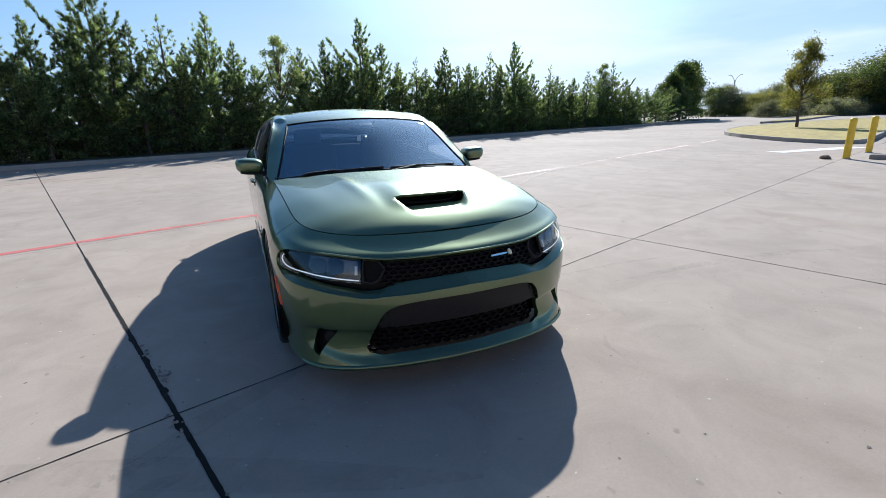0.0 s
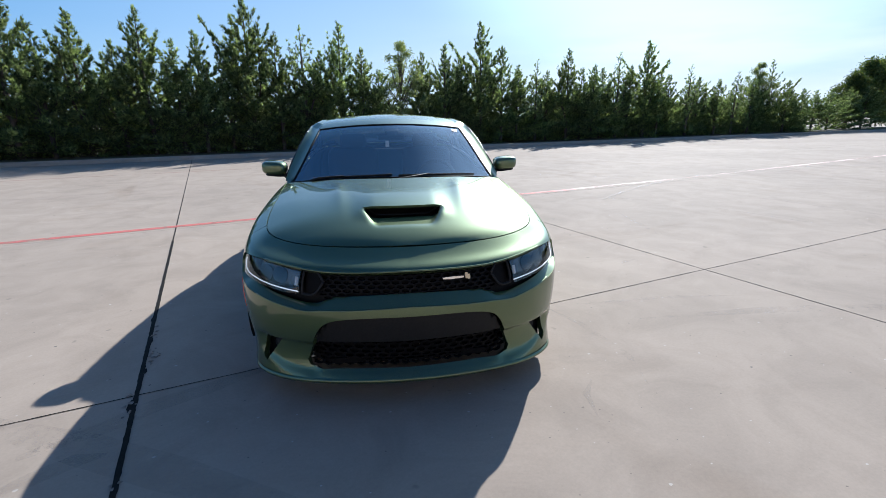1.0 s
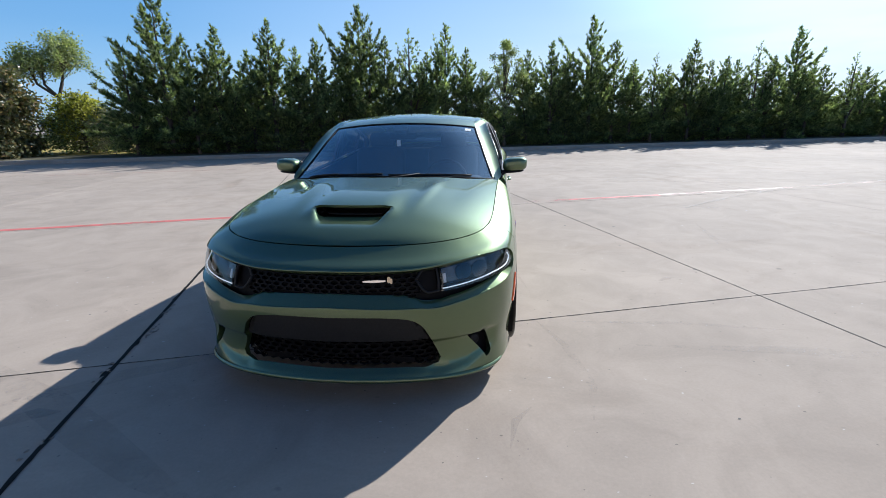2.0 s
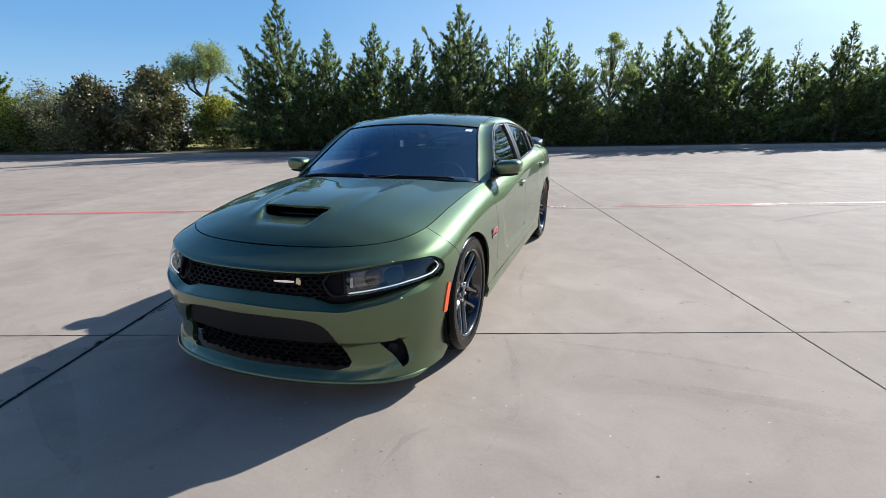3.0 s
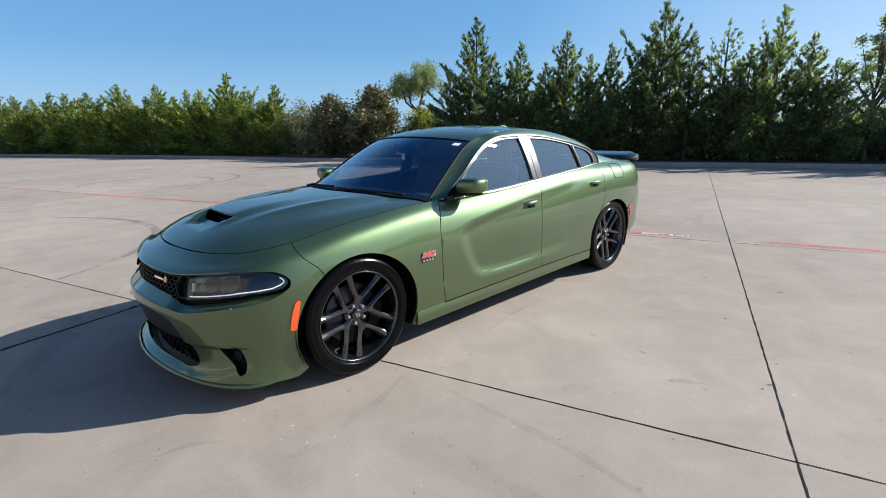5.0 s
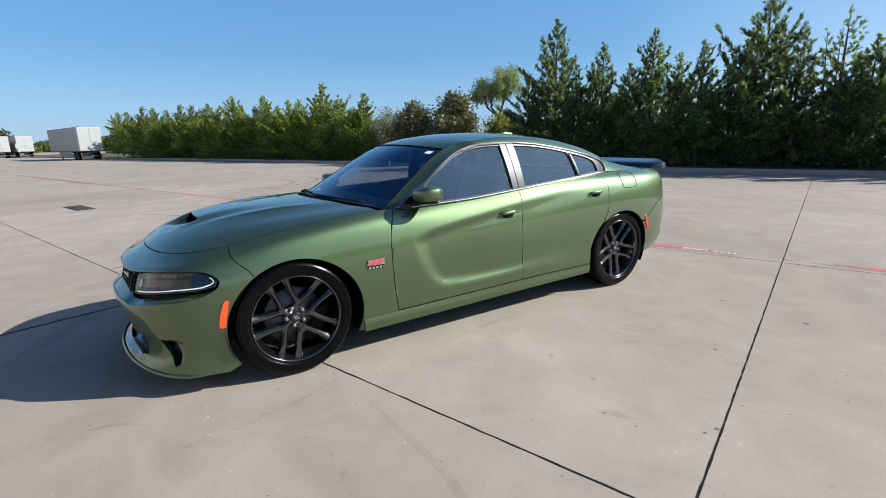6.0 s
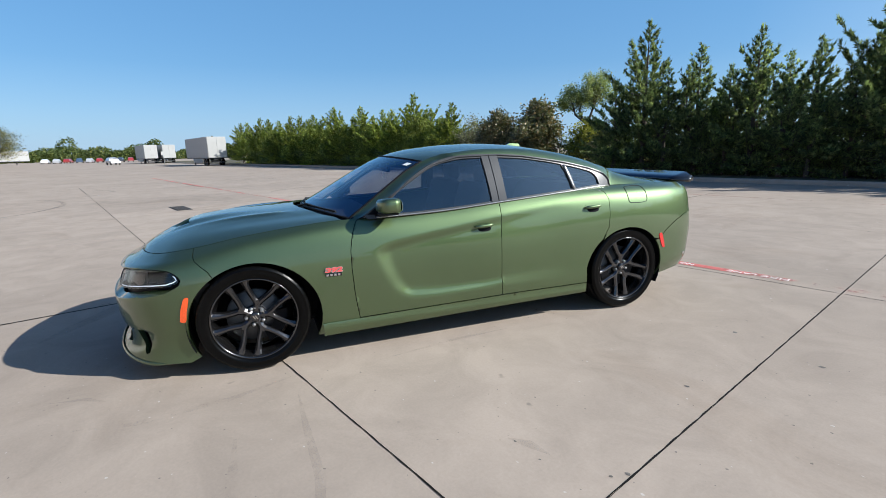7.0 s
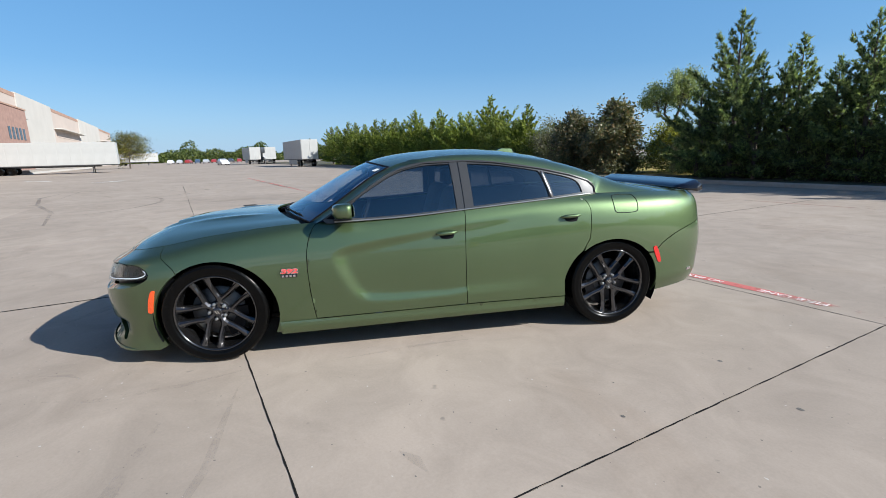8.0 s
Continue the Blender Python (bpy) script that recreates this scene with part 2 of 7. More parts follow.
CONCRETE = concrete("pale_concrete", (0.338, 0.283, 0.231))
CONCRETE_FAR = concrete("lot_concrete", (0.338, 0.283, 0.231), False)
KERB = concrete("kerb_concrete", (0.33, 0.295, 0.255), False)
SEALANT = simple("joint_sealant", (0.012, 0.011, 0.010), 0.8, spec=0.12, vary=0.4, scale=12.0, bump=0.6)
JOINT = simple("dirty_joint", (0.075, 0.062, 0.052), 0.9, vary=0.35, scale=9.0)
PAINT = car_paint()
GLASS = tinted_glass("smoked_glass", (0.26, 0.29, 0.32), 0.13)
DOOR_GLASS = tinted_glass("lightly_smoked_glass", (0.44, 0.49, 0.53), 0.13)
SCREEN = tinted_glass("windscreen_glass", (0.72, 0.77, 0.81), 0.18)
SMOKE_LENS = tinted_glass("smoked_lens", (0.75, 0.75, 0.75), 0.06)
BLACK = simple("black_plastic", (0.006, 0.006, 0.007), 0.5, spec=0.08, vary=0.2)
MATT = simple("matt_black_plastic", (0.010, 0.010, 0.011), 0.6, spec=0.28, vary=0.25, scale=80.0)
GLOSS = simple("gloss_black", (0.010, 0.010, 0.012), 0.12, coat=0.6, vary=0.1)
RUBBER = simple("tyre_rubber", (0.0022, 0.0022, 0.0022), 0.24, spec=0.12, vary=0.3, scale=40.0, bump=0.15)
RIM = simple("dark_graphite_metal", (0.060, 0.058, 0.060), 0.24, 0.9, coat=1.0, vary=0.12, scale=8.0)
RIM_DARK = simple("dark_rim_barrel", (0.055, 0.054, 0.055), 0.20, 0.9, coat=0.8, vary=0.1)
DISC = simple("brake_steel", (0.10, 0.098, 0.096), 0.5, 0.8, vary=0.15)
LAMP_SILVER = simple("lamp_reflector", (0.20, 0.19, 0.175), 0.25, 0.7, vary=0.3, scale=25.0)
CHROME = simple("bright_trim", (0.72, 0.72, 0.72), 0.14, 1.0, vary=0.05)
DARK_SATIN = simple("dark_satin_trim", (0.045, 0.045, 0.046), 0.34, 0.25, vary=0.06)
SATIN = simple("satin_trim", (0.34, 0.335, 0.33), 0.28, 0.8, vary=0.06)
AMBER = simple("amber_reflector", (0.85, 0.10, 0.015), 0.25, coat=0.8, vary=0.15, scale=120.0)
RED = simple("red_reflector", (0.55, 0.015, 0.012), 0.25, coat=0.8, vary=0.15, scale=120.0)
BADGE_RED = simple("badge_red", (0.60, 0.08, 0.075), 0.35, vary=0.1)
GOLD = simple("badge_gold", (0.70, 0.56, 0.36), 0.3, 0.6, vary=0.2, scale=200.0)
WHITE_MARK = simple("white_sticker", (0.80, 0.80, 0.78), 0.5, vary=0.05)
CLOTH = simple("black_upholstery", (0.030, 0.030, 0.032), 0.8, vary=0.3, scale=60.0)
DRL = emitter("daytime_light", (0.92, 0.96, 1.0), 0.35)

# ---- small builders ----
def mesh_of(name, verts, faces, mat=None, smooth=False):
    me = bpy.data.meshes.new(name)
    me.from_pydata([tuple(map(float, v)) for v in verts], [], [tuple(map(int, f)) for f in faces])
    if mat:
        me.materials.append(mat)
    if smooth:
        me.polygons.foreach_set("use_smooth", [True] * len(me.polygons))
    me.update()
    return me


def thing(name, data=None, label="", category="", group="", kind="", at=(0, 0, 0), turn=0.0):
    ob = tagged(new(name, data), label, category, group, kind)
    ob.location, ob.rotation_euler = at, (0, 0, radians(turn))
    return ob


def part(name, data, parent, label="", mat=None):
    """Links a mesh or a bmesh as one mesh object under a thing or under a part."""
    if isinstance(data, bmesh.types.BMesh):
        bm, data = data, bpy.data.meshes.new(name)
        bm.to_mesh(data)
        bm.free()
    if mat and not data.materials:
        data.materials.append(mat)
    ob = tagged(new(name, data), label)
    ob.parent = parent
    return ob


def smooth_all(bm):
    for f in bm.faces:
        f.smooth = True
    return bm


def box_bm(lo, hi, bevel=0.0, seg=2, bm=None):
    out = bm or bmesh.new()
    made = bmesh.ops.create_cube(out, size=1.0)
    size, mid = [b - a for a, b in zip(lo, hi)], [(a + b) / 2 for a, b in zip(lo, hi)]
    for v in made["verts"]:
        v.co = Vector([c * s + m for c, s, m in zip(v.co, size, mid)])
    if bevel:
        edges = list({e for v in made["verts"] for e in v.link_edges})
        bmesh.ops.bevel(out, geom=edges, offset=bevel, segments=seg, affect="EDGES", profile=0.5)
    return out


def tube_mesh(name, pts, radius, mat, sides=8, flat=1.0):
    """A round (or, with flat, oval) bar along a line of points; radius may be one number or one for each point."""
    pts = [Vector(p) for p in pts]
    rad = radius if isinstance(radius, (list, tuple)) else [radius] * len(pts)
    verts, faces = [], []
    for i, p in enumerate(pts):
        d = (pts[min(i + 1, len(pts) - 1)] - pts[max(i - 1, 0)]).normalized()
        side = d.cross(Vector((0, 0, 1)))
        side = (side if side.length > 1e-4 else Vector((1, 0, 0))).normalized()
        up = side.cross(d).normalized()
        for k in range(sides):
            a = 2 * math.pi * k / sides
            verts.append(p + side * (math.cos(a) * rad[i]) + up * (math.sin(a) * rad[i] * flat))
    for i in range(len(pts) - 1):
        for k in range(sides):
            a, b = i * sides + k, i * sides + (k + 1) % sides
            faces.append((a, b, b + sides, a + sides))
    faces.append(tuple(reversed(range(sides))))
    faces.append(tuple(range((len(pts) - 1) * sides, len(pts) * sides)))
    return mesh_of(name, verts, faces, mat, True)


def sheet(name, x0, x1, y0, y1, z, mat, n=1):
    xs, ys = np.linspace(x0, x1, n + 1), np.linspace(y0, y1, n + 1)
    verts = [(x, y, z) for y in ys for x in xs]
    faces = [(j * (n + 1) + i, j * (n + 1) + i + 1, (j + 1) * (n + 1) + i + 1, (j + 1) * (n + 1) + i) for j in range(n) for i in range(n)]
    return mesh_of(name, verts, faces, mat)


# ---- the ground: one sheet to the horizon, concrete slabs on it round the car ----
JX, JY, BAY, BAY_Y = 0.20, 2.425, 4.65, 4.535       # a crossing of the slab joints, and the slabs' pitch both ways
KERB_Y = 20.75
ground = thing("ground", sheet("ground", -3000, 3000, -3000, 3000, -0.014, CONCRETE_FAR, 8), "pale concrete lot reaching to the horizon", "ground", kind="structure")

GRASS = simple("dry_lawn", (0.27, 0.205, 0.032), 0.9, vary=0.40, scale=3.0, bump=0.5)
# the trees' shade is put into this dark verge colour
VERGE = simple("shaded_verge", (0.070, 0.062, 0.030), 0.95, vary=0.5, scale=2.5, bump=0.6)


def worn_paint(name, colour, wear=0.5, cover=0.85, soft=0.12):
    """Road paint rubbed off in patches, so that the concrete shows."""
    m, nt, b = node_material(name)
    b.inputs["Base Color"].default_value = (*colour, 1)
    b.inputs["Roughness"].default_value = 0.7
    geo = nt.nodes.new("ShaderNodeNewGeometry")
    n = nt.nodes.new("ShaderNodeTexNoise")
    n.inputs["Scale"].default_value, n.inputs["Detail"].default_value, n.inputs["Roughness"].default_value = 7.0, 9.0, 0.75
    nt.links.new(geo.outputs["Position"], n.inputs["Vector"])
    n2 = nt.nodes.new("ShaderNodeTexNoise")
    n2.inputs["Scale"].default_value, n2.inputs["Detail"].default_value = 0.5, 3.0
    nt.links.new(geo.outputs["Position"], n2.inputs["Vector"])
    add = nt.nodes.new("ShaderNodeMath")
    add.operation = "ADD"
    nt.links.new(n.outputs["Fac"], add.inputs[0])
    nt.links.new(n2.outputs["Fac"], add.inputs[1])
    fac = ramp(nt, add.outputs[0], (wear - 0.10, grey(0.0)), (wear + soft, grey(1.0)))
    tr, mix = nt.nodes.new("ShaderNodeBsdfTransparent"), nt.nodes.new("ShaderNodeMixShader")
    half = nt.nodes.new("ShaderNodeMath")
    half.operation, half.inputs[1].default_value = "MULTIPLY", cover
    nt.links.new(fac, half.inputs[0])
    nt.links.new(half.outputs[0], mix.inputs[0])
    nt.links.new(tr.outputs[0], mix.inputs[1])
    nt.links.new(b.outputs[0], mix.inputs[2])
    nt.links.new(mix.outputs[0], nt.nodes["Material Output"].inputs["Surface"])
    return m


def ribbon(name, pts, widths, z, mat):
    """A flat strip along points in the plan, with its width at each."""
    verts, faces = [], []
    for i, (x, y) in enumerate(pts):
        a, b = Vector(pts[max(i - 1, 0)]), Vector(pts[min(i + 1, len(pts) - 1)])
        d = (b - a).normalized()
        w = widths[i] if isinstance(widths, (list, tuple)) else widths
        verts += [(x - d.y * w / 2, y + d.x * w / 2, z), (x + d.y * w / 2, y - d.x * w / 2, z)]
    for i in range(len(pts) - 1):
        faces.append((2 * i, 2 * i + 1, 2 * i + 3, 2 * i + 2))
    return mesh_of(name, verts, faces, mat)


PAINT_RED = worn_paint("worn_red_paint", (0.56, 0.145, 0.125), 0.90, 0.80)
PAINT_RED_FAINT = worn_paint("faded_red_paint", (0.56, 0.19, 0.16), 1.02)
PAINT_PINK = worn_paint("faded_pink_paint", (0.62, 0.42, 0.37), 0.98)
PAINT_WHITE = worn_paint("worn_white_paint", (0.75, 0.74, 0.70), 0.9)
PAINT_LETTER = worn_paint("white_lettering", (0.82, 0.80, 0.77), 0.80)
PAINT_PALE = worn_paint("ghost_line", (0.52, 0.33, 0.27), 1.0, 0.5)
SKID = worn_paint("tyre_marks", (0.10, 0.092, 0.085), 0.95, 0.26, 0.45)


def line(name, pts, width, mat, label, z=0.0035):
    return thing(name, ribbon(name, pts, width, z, mat), label, "road marking", kind="structure")


RY = 7.145
line("red_line", [(-7.0, RY - 0.16), (-3.5, RY - 0.06), (0.2, RY), (4.9, RY), (7.4, RY - 0.02)], 0.135, PAINT_RED, "worn red fire lane line painted on concrete")
line("faded_line", [(-32, RY - 0.36), (-9, RY - 0.22), (-7.0, RY - 0.16)], 0.13, PAINT_RED_FAINT, "faded red line painted on concrete")
line("faded_line", [(7.4, RY), (10.5, RY + 0.05), (21, RY + 0.7), (36, RY + 1.8)], 0.12, PAINT_PINK, "faded pale line painted on concrete")

# ---- kerb and verge along the trees ----
def kerb_run(name, pts, label, width=0.16, height=0.15, closed=False):
    """A kerb along points in the plan: rounded top edge, slight batter."""
    prof = [(-width / 2, -0.015), (-width / 2 + 0.012, height - 0.035), (-width / 2 + 0.035, height - 0.006), (-width / 2 + 0.06, height), (width / 2, height), (width / 2, -0.015)]
    verts, faces, m = [], [], len(pts)
    for i, (x, y) in enumerate(pts):
        a, b = (Vector(pts[i - 1]), Vector(pts[(i + 1) % m])) if closed else (Vector(pts[max(i - 1, 0)]), Vector(pts[min(i + 1, m - 1)]))
        d = (b - a).normalized()
        for o, h in prof:
            verts.append((x - d.y * o, y + d.x * o, h))
    n = len(prof)
    for i in range(m if closed else m - 1):
        j = (i + 1) % m
        for k in range(n - 1):
            faces.append((i * n + k, j * n + k, j * n + k + 1, i * n + k + 1))
    return thing(name, mesh_of(name, verts, faces, KERB), label, "kerb", kind="structure")


def kerb_y(x):
    """The kerb's line: straight past the car, easing back towards the far trailers."""
    t = min(max((-8 - x) / 30, 0), 1)
    return KERB_Y + 2.4 * t * t * (3 - 2 * t) + 0.02 * math.sin(x * 0.7)


kerb_run("kerb", [(x, kerb_y(x)) for x in range(-150, 62, 2)] + [(64, 21.6), (66, 23.5), (67, 27)], "long pale concrete kerb before the tree row")
_vp = [(x, kerb_y(x) + 0.06) for x in range(-150, 62, 2)] + [(64, 21.7), (66, 23.6), (66.9, 27)]
verge = thing("verge", mesh_of("verge", [(x, y, 0.12) for x, y in _vp] + [(x, 90, 0.12) for x, y in _vp], [(i, i + 1, len(_vp) + i + 1, len(_vp) + i) for i in range(len(_vp) - 1)], VERGE), "dry grass and mulch verge under the trees, coloured as shaded", "verge", kind="structure")
GLADE = thing("lawn", mesh_of("lawn", [(-11.6, 24.0, 0.126), (-5.5, 24.0, 0.126), (-9, 60, 0.126), (-42, 60, 0.126)], [(0, 1, 2, 3)], GRASS), "dry yellow lawn behind the shrubs", "lawn", kind="structure")

# ---- island with a young tree, bollards and wheel stops ----
ISLE = [(30.6, 9.9), (29.2, 9.45), (28.0, 8.85), (26.6, 7.9), (25.1, 6.6), (23.9, 5.4), (23.2, 4.5), (22.9, 3.8), (23.0, 3.35), (23.4, 3.1), (24.2, 3.0), (25.5, 3.0), (31, 3.2), (45, 4.2), (62, 6.0), (63, 8.0), (52, 10.2), (44, 11.2), (37.5, 11.3), (33.0, 10.7)]
kerb_run("island_kerb", ISLE[::-1], "pale concrete kerb round the grass island", closed=True)
thing("island_lawn", mesh_of("island_lawn", [(x, y, 0.135) for x, y in ISLE], [tuple(range(len(ISLE)))], GRASS), "yellowing mown grass on the island", "lawn", kind="structure")
STRIP = [(50, 13.4), (72, 15.0), (110, 17.0), (112, 15.0), (75, 13.4), (56, 12.4)]
kerb_run("far_kerb", STRIP, "pale kerb of the far grass strip", closed=True)
thing("far_lawn", mesh_of("far_lawn", [(x, y, 0.135) for x, y in STRIP], [tuple(range(len(STRIP)))[::-1]], GRASS), "dry grass strip beyond the drive", "lawn", kind="structure")
YELLOW = simple("yellow_bollard_paint", (0.78, 0.50, 0.03), 0.45, vary=0.12, scale=6.0)


def bollard(x, y):
    ob = thing("bollard", None, "yellow painted steel bollard on the concrete", "bollard", "bollards by the island", at=(x, y, -0.014))
    part("post", lathe_z("post", [(0.001, 1.085), (0.05, 1.078), (0.078, 1.055), (0.084, 1.03), (0.084, 0.0)], YELLOW, 24), ob)
    part("footing", lathe_z("footing", [(0.084, 0.035), (0.10, 0.03), (0.12, 0.0)], KERB, 20), ob)


def lathe_z(name, prof, mat, seg=24):
    verts, faces, n = [], [], len(prof)
    for i in range(seg):
        a = 2 * math.pi * i / seg
        verts += [(r * math.cos(a), r * math.sin(a), z) for r, z in prof]
    for i in range(seg):
        for k in range(n - 1):
            faces.append((i * n + k, i * n + k + 1, ((i + 1) % seg) * n + k + 1, ((i + 1) % seg) * n + k))
    return mesh_of(name, verts, [f[::-1] for f in faces], mat, True)


for bx, by in ((16.5, 2.36), (19.0, 2.22), (20.9, 1.95)):
    bollard(bx, by)
for sx, sy in ((16.75, 1.0), (19.2, 0.9)):
    st = thing("wheel_stop", None, "grey precast concrete wheel stop", "wheel stop", "wheel stops", at=(sx, sy, -0.014))
    bmw = box_bm((-0.09, -0.92, 0), (0.09, 0.92, 0.14), 0.03, 2)
    part("block", bmw, st, "", KERB)
rk = thing("stone", None, "brown loose stone beside the bollard", "stone", at=(16.2, 2.75, -0.014))
bmr = bmesh.new()
bmesh.ops.create_icosphere(bmr, subdivisions=2, radius=0.13)
for v in bmr.verts:
    v.co *= 1 + 0.25 * noise.noise(v.co * 9)
    v.co.z = max(v.co.z * 0.6 + 0.05, 0)
part("body", bmr, rk, "", simple("brown_stone", (0.16, 0.11, 0.075), 0.9, vary=0.3, scale=12.0))
line("white_bar", [(17.9, 4.35), (19.2, 3.75), (21.4, 2.75)], 0.55, PAINT_WHITE, "worn white paint beside the island", 0.004)
line("ghost_line", [(-26, 15.6), (-12, 15.5), (9, 15.5)], 0.10, PAINT_PALE, "nearly worn off pinkish line before the trees", 0.0035)
line("stall_mark", [(-35.3, -3.2), (-37.5, -1.4)], 0.55, PAINT_WHITE, "worn white mark before the trailer", -0.010)
line("stall_mark", [(-44.5, -8.7), (-43.2, -6.8)], 0.45, PAINT_WHITE, "worn white mark before the trailer", -0.010)

# ---- the car: x ahead, y to its left, z up, from the ground under the front axle's middle ----
from mathutils.geometry import delaunay_2d_cdt

car = thing("sedan_car", None, "green metallic four-door sports sedan parked on the concrete lot", "car", at=(1.798, 2.557, 0), turn=-108.55)
WHEELBASE, HUB_Z = 3.052, 0.362


def cubic(xs, ys):
    """A natural cubic spline through knots, as a function of arrays."""
    xs, ys = np.asarray(xs, float), np.asarray(ys, float)
    n, h = len(xs), np.diff(xs)
    A, r = np.eye(n), np.zeros(n)
    for i in range(1, n - 1):
        A[i, i - 1], A[i, i], A[i, i + 1] = h[i - 1], 2 * (h[i - 1] + h[i]), h[i]
        r[i] = 6 * ((ys[i + 1] - ys[i]) / h[i] - (ys[i] - ys[i - 1]) / h[i - 1])
    k = np.linalg.solve(A, r)

    def f(x):
        x = np.asarray(x, float)
        i = np.clip(np.searchsorted(xs, x) - 1, 0, n - 2)
        a, b, w = xs[i + 1] - x, x - xs[i], h[i]
        return (k[i] * a ** 3 + k[i + 1] * b ** 3) / (6 * w) + (ys[i] / w - k[i] * w / 6) * a + (ys[i + 1] / w - k[i + 1] * w / 6) * b
    return f


def easy(xs, ys):
    """A gentler curve through knots (no overshoot): cubic Hermite with limited slopes."""
    xs, ys = np.asarray(xs, float), np.asarray(ys, float)
    h, d = np.diff(xs), np.diff(ys) / np.diff(xs)
    m = np.zeros(len(xs))
    for i in range(1, len(xs) - 1):
        if d[i - 1] * d[i] > 0:
            w1, w2 = 2 * h[i] + h[i - 1], h[i] + 2 * h[i - 1]
            m[i] = (w1 + w2) / (w1 / d[i - 1] + w2 / d[i])
    m[0], m[-1] = d[0], d[-1]

    def f(x):
        x = np.asarray(x, float)
        i = np.clip(np.searchsorted(xs, x) - 1, 0, len(xs) - 2)
        t = np.clip((x - xs[i]) / h[i], 0, 1)
        return ys[i] * (2 * t ** 3 - 3 * t ** 2 + 1) + h[i] * m[i] * (t ** 3 - 2 * t ** 2 + t) + ys[i + 1] * (3 * t ** 2 - 2 * t ** 3) + h[i] * m[i + 1] * (t ** 3 - t ** 2)
    return f


def step01(t):
    t = np.clip(t, 0, 1)
    return t * t * (3 - 2 * t)


# the outline in plan at the widest height, from the middle of the nose along the left side to the middle of the tail
PLAN = [(0.945, 0.0), (0.928, 0.20), (0.886, 0.41), (0.814, 0.60), (0.706, 0.757), (0.568, 0.864), (0.385, 0.922), (0.15, 0.945), (-0.25, 0.950), (-0.7, 0.948),
        (-1.3, 0.950), (-1.9, 0.953), (-2.5, 0.956), (-3.0, 0.962), (-3.35, 0.950), (-3.68, 0.902), (-3.92, 0.800), (-4.06, 0.62), (-4.12, 0.36), (-4.14, 0.0)]
_full = [(x, -y) for x, y in PLAN[:0:-1]] + PLAN
_len = np.concatenate([[0], np.cumsum(np.hypot(*np.diff(np.array(_full), axis=0).T))])
_len -= _len[len(PLAN) - 1]
plan_x, plan_y = cubic(_len, [p[0] for p in _full]), cubic(_len, [p[1] for p in _full])
U_END = _len[-1]
_us = np.linspace(0, U_END, 1200)
_px, _py = plan_x(_us), plan_y(_us)
_half = int(np.argmin(np.abs(_px + 1.9)))


def U(x=None, y=None):
    """The length along the outline at a given x, or (on the nose) at a given y."""
    if y is not None:
        n = int(np.argmin(np.abs(_px - 0.25)))
        return float(np.interp(y, _py[:n], _us[:n]))
    return float(np.interp(-x, -_px, _us))


# section rows from the sill up to the bonnet, belt and boot lines: heights and insets from the outline, at stations along the side
STATIONS = [0.0, U(y=0.41), U(y=0.757), U(x=0.38), U(x=0.0), U(x=-0.65), U(x=-1.3), U(x=-1.9), U(x=-2.6), U(x=-3.05), U(x=-3.5), U(x=-3.88), U_END]
ROW_Z = [
    [.148, .140, .122, .116, .150, .160, .170, .180, .190, .200, .255, .285, .300],
    [.235, .238, .240, .240, .255, .255, .265, .275, .280, .300, .345, .375, .395],
    [.370, .370, .375, .385, .395, .400, .400, .410, .420, .430, .455, .475, .490],
    [.500, .505, .520, .540, .570, .590, .600, .615, .635, .650, .655, .655, .655],
    [.585, .590, .610, .655, .710, .745, .765, .785, .815, .835, .830, .810, .800],
    [.690, .695, .718, .752, .812, .858, .865, .900, .945, .965, .965, .930, .920],
    [.735, .740, .760, .800, .864, .922, .930, .970, 1.025, 1.045, 1.045, 1.02, 1.02],
    [.788, .791, .803, .838, .900, .962, .975, 1.020, 1.072, 1.090, 1.085, 1.075, 1.08],
]
ROW_IN = [
    [.006, .002, .004, .030, .050, .050, .050, .050, .050, .050, .060, .060, .050],
    [.042, .038, .022, .030, .030, .022, .020, .020, .018, .020, .020, .020, .020],
    [.014, .012, .010, .008, .010, .010, .008, .008, .008, .006, .008, .010, .004],
    [.000, .000, .000, .000, .000, .000, .000, .000, .000, .000, .000, .000, .000],
    [.018, .016, .010, .008, .010, .010, .008, .009, .006, .004, .006, .012, .016],
    [.062, .058, .046, .036, .036, .036, .033, .030, .026, .026, .028, .032, .040],
    [.130, .124, .112, .088, .078, .072, .062, .058, .060, .072, .076, .068, .070],
    [.215, .205, .190, .155, .150, .125, .094, .092, .108, .150, .160, .140, .130],
]
N_ROW = len(ROW_Z)
_rz, _ri = [easy(STATIONS, r) for r in ROW_Z], [easy(STATIONS, r) for r in ROW_IN]
_A, _B = np.eye(N_ROW), np.zeros((N_ROW, N_ROW))
for _i in range(1, N_ROW - 1):
    _A[_i, _i - 1:_i + 2], _B[_i, _i - 1:_i + 2] = (1, 4, 1), (6, -12, 6)
_K = np.linalg.solve(_A, _B)


def across(rows, v):
    """Natural cubic between the section rows; rows is (N_ROW, n), v is (n,)."""
    k = _K @ rows
    i = np.clip(np.floor(v).astype(int), 0, N_ROW - 2)
    b = v - i
    a, c = 1 - b, np.arange(len(v))
    return (k[i, c] * (a ** 3 - a) + k[i + 1, c] * (b ** 3 - b)) / 6 + rows[i, c] * a + rows[i + 1, c] * b


